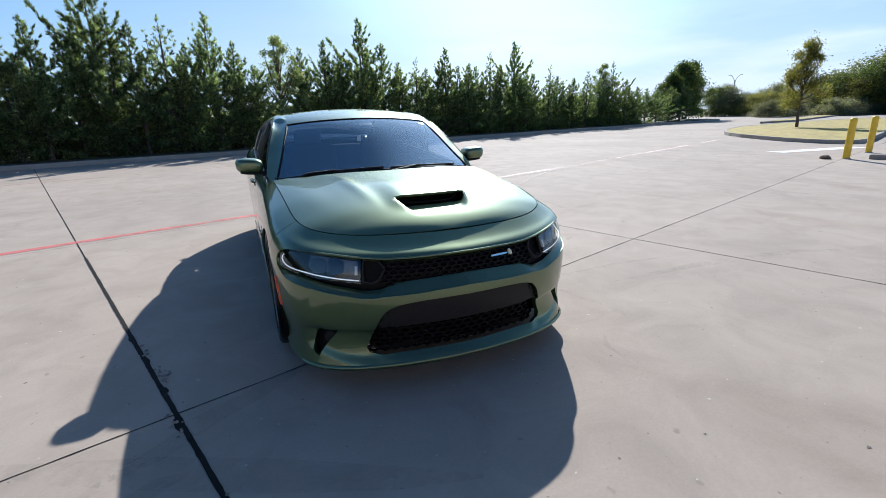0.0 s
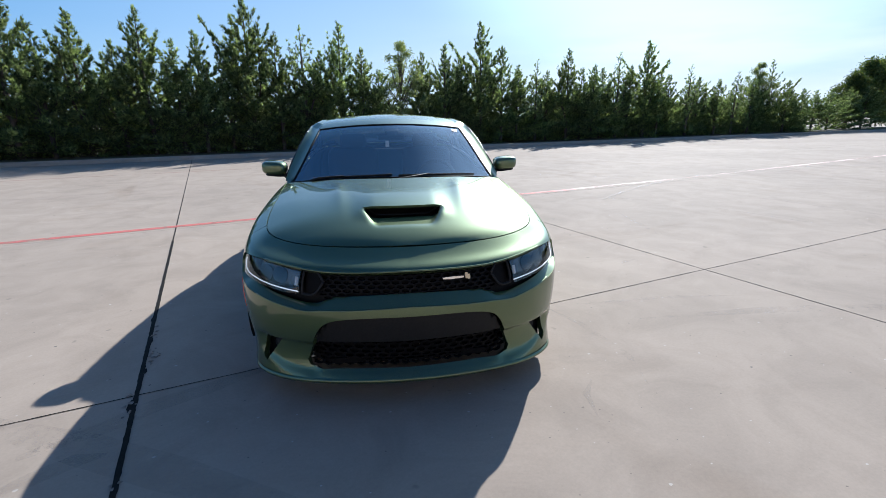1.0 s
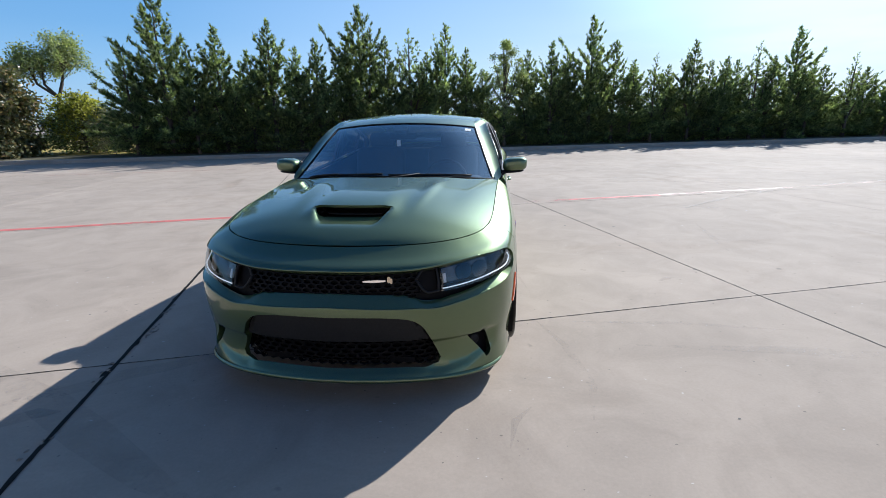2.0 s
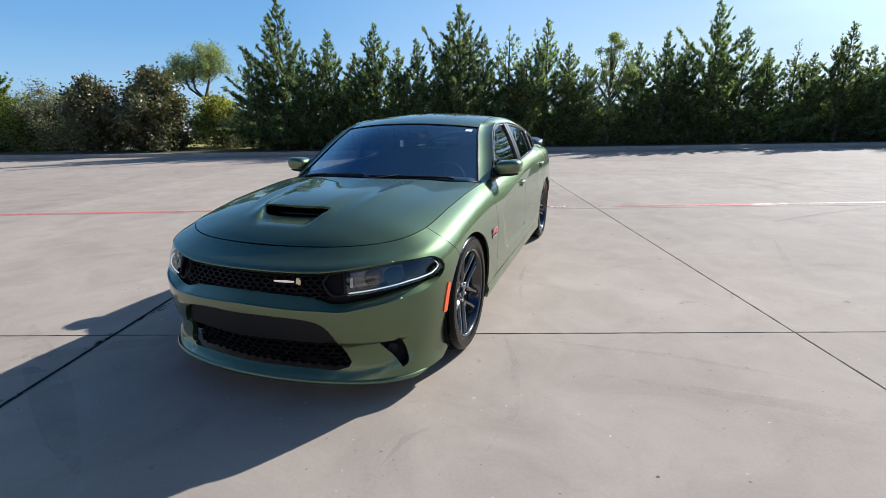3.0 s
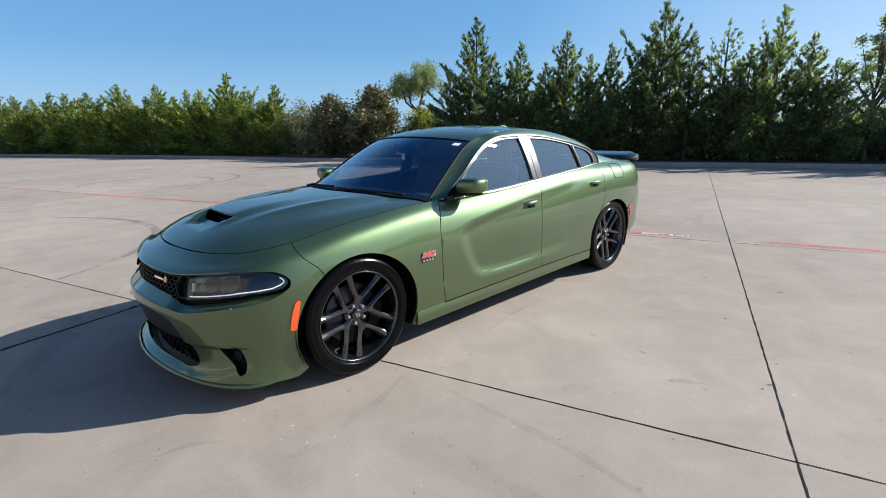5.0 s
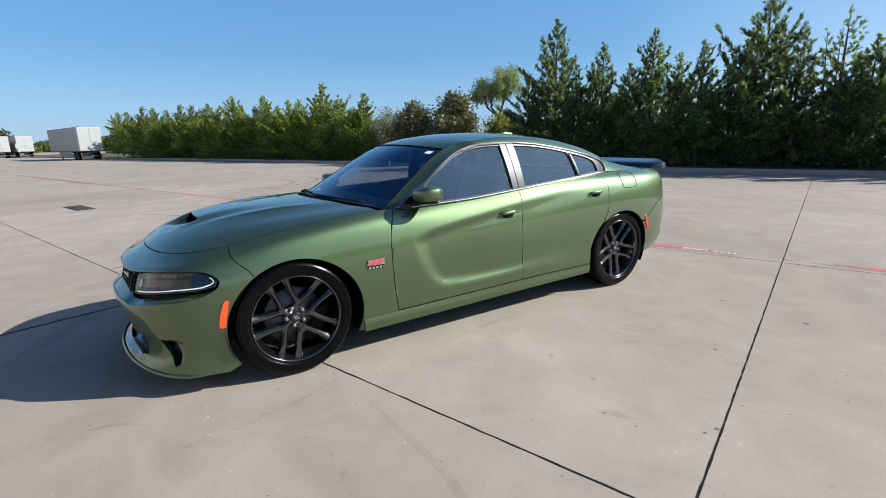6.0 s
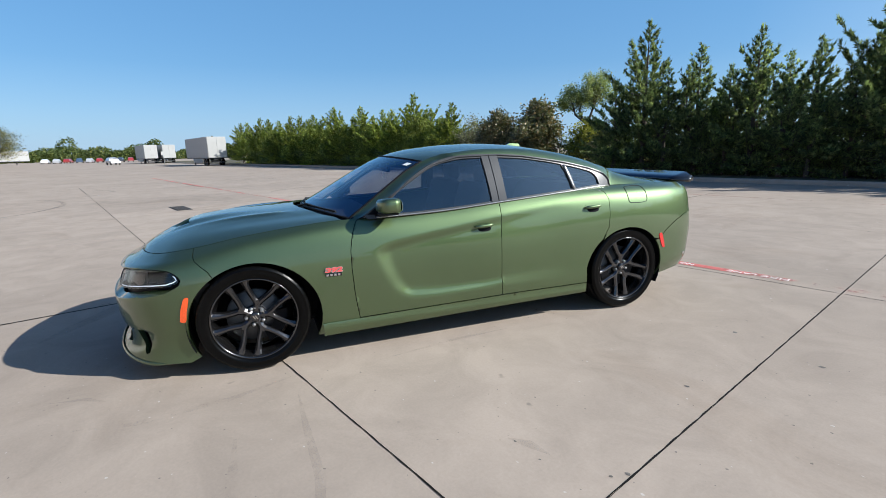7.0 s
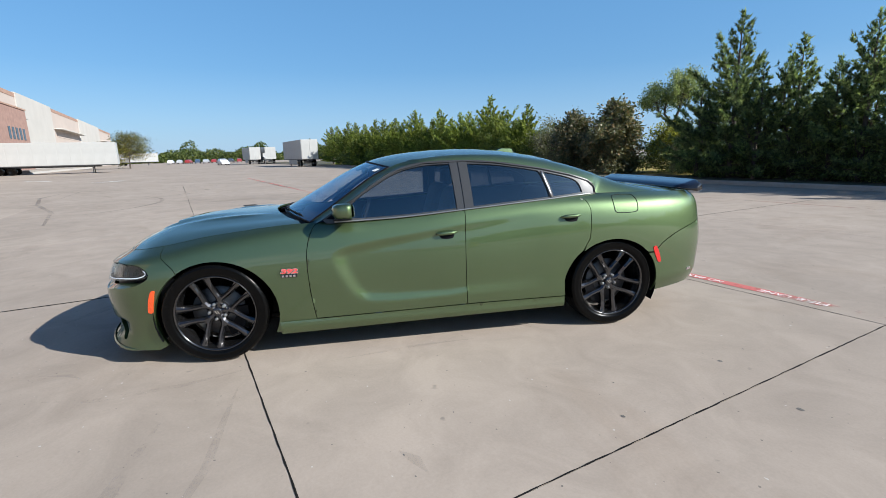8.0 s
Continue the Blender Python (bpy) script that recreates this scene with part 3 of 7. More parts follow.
def scallop(x, z):
    """The hollow pressed into the doors: a C-shaped edge ahead, running out to the rear."""
    top = np.interp(-x, [0.80, 0.844, 0.98, 1.21, 1.45, 1.68, 2.3], [0.752, 0.771, 0.807, 0.845, 0.876, 0.907, 0.985])
    low = np.interp(-x, [0.95, 1.06, 1.27, 1.67, 1.82, 2.26, 2.6], [0.385, 0.368, 0.360, 0.372, 0.386, 0.404, 0.415])
    front = np.interp(z, [0.34, 0.404, 0.501, 0.621, 0.709, 0.80], [-1.05, -0.976, -0.908, -0.849, -0.825, -0.815])
    f1 = step01((front + 0.015 - x) / 0.14)
    f2 = step01((top - z) / 0.075)
    f3 = np.clip((z - low) / np.interp(-x, [1.0, 1.1, 1.3, 1.7, 2.5], [0.075, 0.065, 0.052, 0.034, 0.022]), 0, 1)
    return (0.019 * (1 - step01((-x - 1.0) / 1.7)) + 0.005 * (1 - step01((-x - 2.2) / 0.4))) * f1 * f2 * f3


def fascia_form(x, y, z):
    """Facets of the fascia's lower corner: a crease level with the pocket, a recessed face below it, the splitter shelf under that."""
    a = np.abs(y)
    edge = np.interp(a, [0.45, 0.512, 0.61, 0.684, 0.752, 0.80], [0.176, 0.180, 0.191, 0.204, 0.231, 0.25])
    t = (0.338 - z) / (0.338 - edge)
    d = np.where(t < 0, 0, 0.024 * step01(t / 0.12) * (1 - 0.3 * np.clip(t, 0, 1)))
    d = d * (1 - step01((edge - z) / 0.045))
    corner = d * step01((a - 0.46) / 0.07) * (1 - step01((a - 0.79) / 0.06))
    shelf = 0.026 * np.exp(-((z - 0.192) / 0.023) ** 2) * (1 - step01((a - 0.36) / 0.20))       # the splitter's top, level under the intake
    return (corner + shelf) * (x > 0.4)


def side(u, v):
    """The body's surface round the car."""
    u, v = np.asarray(u, float), np.asarray(v, float)
    z, d = across(np.array([f(u) for f in _rz]), v), across(np.array([f(u) for f in _ri]), v)
    x, y, e = plan_x(u), plan_y(u), 1e-3
    tx, ty = plan_x(u + e) - plan_x(u - e), plan_y(u + e) - plan_y(u - e)
    s = np.hypot(tx, ty)
    d = d + np.where(x > 0.4, fascia_form(x, y, z), 0)
    d = d + np.where((x < -0.6) & (x > -2.75) & (y > 0), scallop(x, z), 0)
    return np.stack([x - ty / s * d, y + tx / s * d, z], 1)


_vs = np.linspace(0, N_ROW - 1, 141)


def V(u, z):
    """The section parameter at which the body at u has the height z."""
    zs = across(np.array([np.full(141, f(u)) for f in _rz]), _vs)
    return float(np.interp(z, np.maximum.accumulate(zs), _vs))


ROW_M = 0.115                         # metres for one row, to mesh evenly


def sp(x=None, y=None, z=0.5):
    """A point of a panel's outline on the body, by its x (sides) or y (nose) and height."""
    u = U(x=x, y=y)
    return (u, V(u, z) * ROW_M)


def side_surface(p):
    return side(p[:, 0], p[:, 1] / ROW_M)


def dense(loop, gap):
    out = []
    for (x0, y0), (x1, y1) in zip(loop, loop[1:] + loop[:1]):
        n = max(1, int(math.hypot(x1 - x0, y1 - y0) / gap + 0.5))
        out += [(x0 + (x1 - x0) * k / n, y0 + (y1 - y0) * k / n) for k in range(n)]
    return out


def rounded(loop, gap=0.02, corner=60):
    """A closed line drawn smoothly through points; corners sharper than `corner` degrees stay sharp."""
    n, P = len(loop), [Vector(p) for p in loop]
    tang = []
    for i in range(n):
        a, b = P[i] - P[i - 1], P[(i + 1) % n] - P[i]
        sharp = a.length < 1e-9 or b.length < 1e-9 or math.degrees(a.angle(b)) > corner
        tang.append(None if sharp else (P[(i + 1) % n] - P[i - 1]).normalized())
    out = []
    for i in range(n):
        a, b = P[i], P[(i + 1) % n]
        L = (b - a).length
        ta, tb = tang[i] or (b - a).normalized(), tang[(i + 1) % n] or (b - a).normalized()
        k = max(1, int(L / gap + 0.5))
        for j in range(k):
            t = j / k
            out.append(tuple(a * (2 * t ** 3 - 3 * t ** 2 + 1) + ta * (L * (t ** 3 - 2 * t ** 2 + t)) + b * (3 * t ** 2 - 2 * t ** 3) + tb * (L * (t ** 3 - t ** 2))))
    return out


def inside(poly, pts):
    poly, hit = np.asarray(poly), np.zeros(len(pts), bool)
    x, y = pts[:, 0], pts[:, 1]
    for (x0, y0), (x1, y1) in zip(poly, np.roll(poly, -1, 0)):
        if y0 != y1:
            hit ^= ((y0 > y) != (y1 > y)) & (x < (x1 - x0) * (y - y0) / (y1 - y0) + x0)
    return hit


def shrink(loop, d):
    """Moves a closed line inwards by d, for the gap between panels."""
    a = np.asarray(loop)
    e = np.roll(a, -1, 0) - a
    area = np.sum(a[:, 0] * np.roll(a[:, 1], -1) - np.roll(a[:, 0], -1) * a[:, 1])
    nrm = np.stack([-e[:, 1], e[:, 0]], 1) / np.maximum(np.hypot(*e.T), 1e-9)[:, None] * (1 if area > 0 else -1)
    m = nrm + np.roll(nrm, 1, 0)
    m /= np.maximum(np.sum(m * m, 1), 0.6)[:, None] / 2
    return [tuple(p) for p in a + m * d]


def panel_mesh(name, loop, holes, surface, mat, gap=0.03, lip=0.014, mirror=False, inward=None, creases=()):
    """A pressed panel: the area within a closed line on a surface, less holes, with its edges turned in."""
    loops = [dense(loop, gap)] + [dense(h, gap) for h in holes]
    flat = [p for lp in loops for p in lp]
    edges, k = [], 0
    for lp in loops:
        edges += [(k + i, k + (i + 1) % len(lp)) for i in range(len(lp))]
        k += len(lp)
    for line_ in creases:
        edges += [(len(flat) + i, len(flat) + i + 1) for i in range(len(line_) - 1)]
        flat += [tuple(p) for p in line_]
    b = np.array(flat)
    gx, gy = np.arange(b[:, 0].min() + gap / 2, b[:, 0].max(), gap), np.arange(b[:, 1].min() + gap / 2, b[:, 1].max(), gap)
    if len(gx) and len(gy):
        g = np.stack(np.meshgrid(gx, gy), -1).reshape(-1, 2)
        g[:, 0] += (np.round((g[:, 1] - b[0, 1]) / gap) % 2) * gap * 0.5
        ok = inside(loops[0], g)
        for h in loops[1:]:
            ok &= ~inside(h, g)
        g = g[ok]
        if len(g):
            far = np.min(((g[:, None, :] - b[None, :, :]) ** 2).sum(2), 1) > (0.45 * gap) ** 2
            flat += [tuple(p) for p in g[far]]
    verts, _, tris, *_ = delaunay_2d_cdt([Vector(p) for p in flat], edges, [], 0, 1e-7)
    p2 = np.array([tuple(v) for v in verts])
    tris = np.array([tuple(t) for t in tris])
    mid = p2[tris].mean(1)
    ok = inside(loops[0], mid)
    for h in loops[1:]:
        ok &= ~inside(h, mid)
    tris = tris[ok]
    p3 = np.asarray(surface(p2), float)
    if mirror:
        p3[:, 1] *= -1
    n = np.cross(p3[tris[:, 1]] - p3[tris[:, 0]], p3[tris[:, 2]] - p3[tris[:, 0]])
    centre = np.array([p3[:, 0].mean(), 0.0, 0.45]) if inward is None else np.asarray(inward)
    if np.sum(n * (p3[tris].mean(1) - centre)) < 0:
        tris, n = tris[:, ::-1], -n
    vn = np.zeros_like(p3)
    for c in range(3):
        np.add.at(vn, tris[:, c], n)
    vn /= np.maximum(np.linalg.norm(vn, axis=1), 1e-12)[:, None]
    seen = {}
    for t in tris.tolist():
        for a, c in ((t[0], t[1]), (t[1], t[2]), (t[2], t[0])):
            seen[(a, c)] = True
    rim = [(a, c) for a, c in seen if (c, a) not in seen]
    out, faces, twin = p3.tolist(), tris.tolist(), {}
    if lip:
        for a, c in rim:
            for q in (a, c):
                if q not in twin:
                    twin[q] = len(out)
                    out += [p3[q].tolist(), (p3[q] - vn[q] * lip).tolist()]
            faces.append((twin[a], twin[a] + 1, twin[c] + 1, twin[c]))
    return mesh_of(name, out, faces, mat, True)


def panels(name, loop, surface, mat, parent=None, holes=(), label="", cut=0.0025, both=True, parents=None, **more):
    """A panel on the left side and, with both, its mirror image on the right."""
    loop = shrink(loop, cut) if cut else loop
    made = []
    for i, flip in enumerate((False, True) if both else (False,)):
        made.append(part(name, panel_mesh(name, loop, list(holes), surface, mat, mirror=flip, **more), parents[i] if parents else parent or car, label))
    return made


def arch(cx, cz, rx, rz, a0, a1, n=22):
    return [(cx + rx * math.cos(radians(a)), cz + rz * math.sin(radians(a))) for a in np.linspace(a0, a1, n)]


FRONT_ARCH = dict(cx=-0.015, cz=0.345, rx=0.415, rz=0.392)
REAR_ARCH = dict(cx=-3.045, cz=0.350, rx=0.412, rz=0.378)

# --- nose: one fascia with the lamp and grille band, the lower intake and the fog lamp pockets cut out of it ---
SEAM = [(0.345, 0.838), (0.338, 0.805), (0.322, 0.775), (0.288, 0.744), (0.250, 0.712), (0.225, 0.672)]     # x, z: fascia against wing


def half_loop(points):
    """Points in (y or ('x', x), z) form to the surface's plane."""
    out = []
    for k, z in points:
        out.append(sp(x=k[1], z=z) if isinstance(k, tuple) else ((0.0, V(0.0, z) * ROW_M) if k == 0 else sp(y=k, z=z)))
    return out


def both_sides(points):
    """A hole or line that runs across the nose: the left half given from the middle out and back to the middle."""
    h = half_loop(points)
    return h + [(-u, w) for u, w in reversed(h[1:-1])]


def nose_surface(p):
    q = side(np.abs(p[:, 0]), p[:, 1] / ROW_M)
    q[:, 1] *= np.where(p[:, 0] < 0, -1, 1)
    return q


TOP_ROW = (N_ROW - 1) * ROW_M
_arch_front = [sp(x=x, z=z) for x, z in arch(**FRONT_ARCH, a0=54, a1=-30, n=18)]
_nose_top = [(u, TOP_ROW) for u in np.linspace(0, U(x=0.345), 24)]
_seam = [sp(x=x, z=z) for x, z in SEAM[1:]]
_arch_low = [q for q in _arch_front if q[1] < _seam[-1][1]]
_lip_line = [(u, 0.0) for u in np.linspace(U(x=0.41), 0, 22)]
_outer = _nose_top + _seam + _arch_low + _lip_line
NOSE = _outer + [(-u, w) for u, w in reversed(_outer[1:-1])]

BAND = both_sides([(0, 0.701), (0.15, 0.700), (0.30, 0.699), (0.42, 0.701), (0.52, 0.709), (0.62, 0.720), (0.70, 0.729), (0.77, 0.735), (0.815, 0.736), (("x", 0.50), 0.732), (("x", 0.452), 0.716),
                   (("x", 0.418), 0.692), (("x", 0.405), 0.668), (("x", 0.415), 0.640), (("x", 0.46), 0.612), (("x", 0.53), 0.586), (0.784, 0.558), (0.70, 0.540), (0.62, 0.526), (0.555, 0.514), (0.51, 0.512),
                   (0.48, 0.514), (0.445, 0.518), (0.41, 0.519), (0.36, 0.520), (0.28, 0.522), (0.15, 0.529), (0, 0.535)])
INTAKE = both_sides([(0, 0.490), (0.20, 0.487), (0.33, 0.478), (0.41, 0.460), (0.46, 0.420), (0.50, 0.345), (0.535, 0.270), (0.555, 0.225), (0.54, 0.198), (0.48, 0.186), (0.36, 0.186), (0.2, 0.188), (0, 0.188)])
FOG = [sp(y=0.680, z=0.334), sp(y=0.72, z=0.336), sp(y=0.757, z=0.333), sp(y=0.785, z=0.316), sp(y=0.801, z=0.269), sp(y=0.806, z=0.221), sp(y=0.799, z=0.188), sp(y=0.778, z=0.176), sp(y=0.762, z=0.215), sp(y=0.745, z=0.245), sp(y=0.716, z=0.285)]
FOG = rounded(FOG, 0.015)
CREASES = []
for dz in (0.338, 0.325):
    CREASES.append([sp(y=float(a), z=dz) for a in np.linspace(0.50, 0.675, 14)])
for dz in (0.0,):
    CREASES.append([sp(y=float(a), z=float(np.interp(a, [0.45, 0.512, 0.61, 0.684, 0.752, 0.80], [0.176, 0.180, 0.191, 0.204, 0.231, 0.25])) + dz) for a in np.linspace(0.565, 0.74, 14)])
CREASES = CREASES[:3] + [[(-u, w) for u, w in c] for c in CREASES[:3]]
part("bumper", panel_mesh("bumper", shrink(NOSE, 0.002), [rounded(BAND, 0.02, 35), rounded(INTAKE, 0.02, 40), FOG, [(-u, w) for u, w in FOG]], nose_surface, PAINT, gap=0.0135, lip=0.03, inward=(0.0, 0, 0.5), creases=CREASES), car, "green painted front bumper fascia")

# --- sides ---
DOOR_F = [(-0.735, 0.972), (-0.712, 0.945), (-0.672, 0.86), (-0.652, 0.76), (-0.650, 0.64), (-0.660, 0.48), (-0.675, 0.36), (-0.690, 0.268)]
DOOR_M = [(-1.832, 1.012), (-1.824, 0.85), (-1.820, 0.69), (-1.823, 0.48), (-1.828, 0.286)]
DOOR_R = [(-2.765, 1.074), (-2.815, 1.04), (-2.838, 0.98), (-2.838, 0.86), (-2.828, 0.75), (-2.80, 0.70)]
SILL_TOP = 0.268


def line_sp(pts):
    return [sp(x=x, z=z) for x, z in pts]


def top_run(x0, x1, n=20):
    return [(u, TOP_ROW) for u in np.linspace(U(x=x0), U(x=x1), n)]


# wing: from the fascia seam to the door, round the arch
_wing_arch = [q for q in arch(**FRONT_ARCH, a0=53, a1=205, n=40) if q[1] > 0.155]
wing_loop = line_sp(reversed(SEAM[1:])) + top_run(0.345, -0.735, 26) + line_sp(DOOR_F[1:]) + line_sp([(-0.692, 0.20), (-0.69, 0.163), (-0.55, 0.163)]) + line_sp(reversed(_wing_arch))
wings = panels("wing", wing_loop, side_surface, PAINT, gap=0.026)
door_f = panels("front_door", line_sp(DOOR_F[::-1]) + top_run(-0.735, -1.832, 24) + line_sp(DOOR_M[1:]) + line_sp([(x, 0.268 + (-0.69 - x) * 0.0158) for x in np.linspace(-1.80, -0.72, 20)]), side_surface, PAINT, gap=0.016)
_rear_arch = arch(**REAR_ARCH, a0=180, a1=-12, n=46)
rear_loop = line_sp(DOOR_M[::-1]) + top_run(-1.832, -2.765, 22) + line_sp(DOOR_R[1:]) + line_sp([(x, z) for x, z in arch(REAR_ARCH["cx"], REAR_ARCH["cz"], REAR_ARCH["rx"] + 0.012, REAR_ARCH["rz"] + 0.012, 50, 10, 14) if z < 0.695]) + line_sp([(-2.638, 0.288)]) + line_sp([(x, 0.287) for x in np.linspace(-2.60, -1.86, 14)])
door_r = panels("rear_door", rear_loop, side_surface, PAINT, gap=0.024)
# quarter panel with the rear arch, and the tail behind it
CREASE = [(-3.415, 0.600), (-3.50, 0.680), (-3.62, 0.745), (-3.76, 0.790), (-3.88, 0.818), (-4.02, 0.838)]
_q_arch = [(x, z) for x, z in arch(**REAR_ARCH, a0=50, a1=138, n=30)]
quarter_loop = line_sp(DOOR_R[::-1]) + top_run(-2.765, -4.02, 28) + line_sp(CREASE[::-1]) + line_sp([(x, z) for x, z in reversed(_q_arch)])
panels("quarter_panel", quarter_loop, side_surface, PAINT, gap=0.026)
_tail_arch = [(x, z) for x, z in arch(**REAR_ARCH, a0=140, a1=200, n=16) if z > 0.27]
tail_top = [sp(x=x, z=z) for x, z in CREASE]
_tail = tail_top + [(u, V(u, 0.835) * ROW_M) for u in np.linspace(U(x=-4.04), U_END, 14)] + [(u, 0.0) for u in np.linspace(U_END, U(x=-3.44), 16)] + line_sp(reversed(_tail_arch))
panels("rear_bumper", _tail, side_surface, PAINT, gap=0.03)
_tailup = [(u, TOP_ROW) for u in np.linspace(U(x=-4.022), U_END, 12)] + [(u, V(u, 0.838) * ROW_M) for u in np.linspace(U_END, U(x=-4.022), 12)]
panels("tail_lamp", _tailup, side_surface, GLOSS, gap=0.04)


def sill_surface(p):
    """The sill: stands a little proud below the doors, with a crease along it."""
    q = side(p[:, 0], p[:, 1] / ROW_M)
    q[:, 1] += 0.016 * step01((0.27 - q[:, 2]) / 0.05) + 0.004
    return q


sill_loop = line_sp([(x, 0.264 + (-0.47 - x) * 0.0145 if x > -1.9 else 0.285) for x in np.linspace(-0.428, -2.635, 40)]) + line_sp([(-2.632, 0.20)]) + [(u, 0.012) for u in np.linspace(U(x=-2.62), U(x=-0.432), 40)]
panels("sill", sill_loop, sill_surface, PAINT, gap=0.022, lip=0.03)

# dark inner shell behind the panel gaps, cut out round the wheels
def shell_surface(p):
    q = side(p[:, 0], p[:, 1] / ROW_M)
    q[:, 1] -= 0.035
    q[:, 0] += np.where(q[:, 0] > 0.3, -0.07, np.where(q[:, 0] < -3.5, 0.04, 0))
    q[:, 2] -= 0.012
    return q


shell_loop = [sp(x=0.40, z=0.30)] + [(U(x=0.40), 0.1)] + line_sp(arch(-0.015, 0.345, 0.445, 0.42, 0, 180, 30)) + [(u, 0.2) for u in np.linspace(U(x=-0.55), U(x=-2.55), 30)] + line_sp(arch(-3.045, 0.35, 0.44, 0.41, 0, 180, 30)) + [(u, 0.25) for u in np.linspace(U(x=-3.6), U_END, 16)] + [(u, TOP_ROW - 0.01) for u in np.linspace(U_END, U(x=0.40), 60)]
panels("inner_shell", shell_loop[2:], shell_surface, BLACK, gap=0.06, lip=0, cut=0)

# --- bonnet ---
_ue = np.linspace(0, U(x=-0.80), 160)
_edge = side(_ue, np.full(160, N_ROW - 1.0))
edge_y = lambda x: np.interp(-x, -_edge[:, 0], _edge[:, 1])
edge_z = lambda x: np.interp(-x, -_edge[:, 0], _edge[:, 2])
bonnet_mid = cubic([-0.62, -0.34, -0.05, 0.23, 0.43, 0.58, 0.68, 0.735, 0.78], [1.024, 1.010, 0.994, 0.965, 0.924, 0.874, 0.826, 0.789, 0.752])
SCOOP_X, SCOOP_W = 0.42, 0.235


def bonnet_z(x, y):
    a = np.abs(y)
    e, ze, zc = np.maximum(edge_y(x), 0.02), edge_z(x), bonnet_mid(x)
    t = np.clip(a / e, 0, 1.05)
    z = ze + (zc - ze) * (1 - t ** 2.6)
    back = step01((0.55 - x) / 0.6)
    z = z + 0.010 * back * step01((x + 0.40) / 0.3) * np.exp(-((a - 0.36 - 0.10 * (0.3 - x)) / 0.040) ** 2)              # raised shoulders of the centre bulge
    z = z - 0.006 * back * np.exp(-((a - 0.52 - 0.10 * (0.3 - x)) / 0.09) ** 2)
    half = SCOOP_W - 0.004 - 0.30 * np.clip(x - SCOOP_X, 0, 1)                               # the scoop: a ramp sinks ahead of its mouth, a hump stands behind it
    lat = step01((half - a) / 0.05)
    ahead = np.where(x >= SCOOP_X, 1 - step01((x - SCOOP_X) / 0.20), 0)
    hump = np.where(x < SCOOP_X, 1 - step01((SCOOP_X - x) / 0.60), 1 - step01((x - SCOOP_X) / 0.14))
    return z - 0.050 * ahead * lat + 0.020 * hump * step01((SCOOP_W + 0.07 - a) / 0.14)


def bonnet_surface(p):
    return np.stack([p[:, 0], p[:, 1], bonnet_z(p[:, 0], p[:, 1])], 1)


_hx = _edge[_edge[:, 0] > -0.63]
_left = [(x, y) for x, y, z in _hx]
cowl = [(-0.63 + 0.27 * (1 - (y / 0.80) ** 2), y) for y in np.linspace(0.80, -0.80, 31)]
bonnet_loop = shrink(_left + cowl[1:-1] + [(x, -y) for x, y in reversed(_left[1:])], 0.0035)
mouth = [(SCOOP_X + 0.040 - 0.02 * (y / SCOOP_W) ** 2, y) for y in np.linspace(-SCOOP_W * 0.80, SCOOP_W * 0.80, 17)] + [(SCOOP_X - 0.001 - 0.022 * (abs(y) / SCOOP_W) ** 2.5, y) for y in np.linspace(SCOOP_W * 0.985, -SCOOP_W * 0.985, 21)]
bonnet = part("bonnet", panel_mesh("bonnet", bonnet_loop, [mouth], bonnet_surface, PAINT, gap=0.017, lip=0.014, inward=(0, 0, 0)), car, "green painted bonnet with a scoop")
bm = box_bm((SCOOP_X - 0.30, -SCOOP_W - 0.01, 0.83), (SCOOP_X + 0.05, SCOOP_W + 0.01, 0.838))
box_bm((SCOOP_X - 0.31, -SCOOP_W - 0.01, 0.83), (SCOOP_X - 0.295, SCOOP_W + 0.01, 0.97), bm=bm)
for s in (-1, 1):
    box_bm((SCOOP_X - 0.30, s * (SCOOP_W + 0.012) - 0.004, 0.83), (SCOOP_X + 0.03, s * (SCOOP_W + 0.012) + 0.004, 0.868), bm=bm)
part("scoop_duct", bm, bonnet, "dark duct inside the scoop", MATT)
part("scoop_blade", tube_mesh("scoop_blade", [(SCOOP_X - 0.03 - 0.05 * (y / SCOOP_W) ** 2, y, float(bonnet_z(np.array([SCOOP_X + 0.05]), np.array([y]))[0]) + 0.006) for y in np.linspace(-SCOOP_W * 0.85, SCOOP_W * 0.85, 9)], 0.005, MATT, 6), bonnet)
# cowl: black trough between bonnet and screen
_c = []
for y in np.linspace(-0.80, 0.80, 25):
    x0 = -0.60 + 0.27 * (1 - (y / 0.80) ** 2)
    _c.append([(x0 + 0.02, y, 0.935), (x0 - 0.06, y, 0.935), (x0 - 0.11, y, 0.972)])
part("cowl", mesh_of("cowl", [p for r in _c for p in r], [(i * 3 + k, i * 3 + k + 1, i * 3 + k + 4, i * 3 + k + 3) for i in range(24) for k in range(2)], MATT), car, "black plastic cowl under the windscreen")

# --- roof, screens: one curved top, bowed forward at the windscreen and backward at the rear window ---
top_mid = cubic([-0.20, -0.42, -0.75, -1.05, -1.20, -1.46, -1.83, -2.21, -2.50, -2.75, -3.0, -3.25, -3.48, -3.62][::-1], [0.895, 1.005, 1.185, 1.343, 1.398, 1.447, 1.472, 1.463, 1.428, 1.374, 1.295, 1.208, 1.135, 1.10][::-1])
bow = easy([-3.6, -2.6, -1.85, -1.25, -0.3], [-0.16, -0.14, 0.0, 0.40, 0.42])
crown = easy([-3.6, -2.8, -1.8, -1.2, -0.3], [0.06, 0.10, 0.13, 0.10, 0.06])


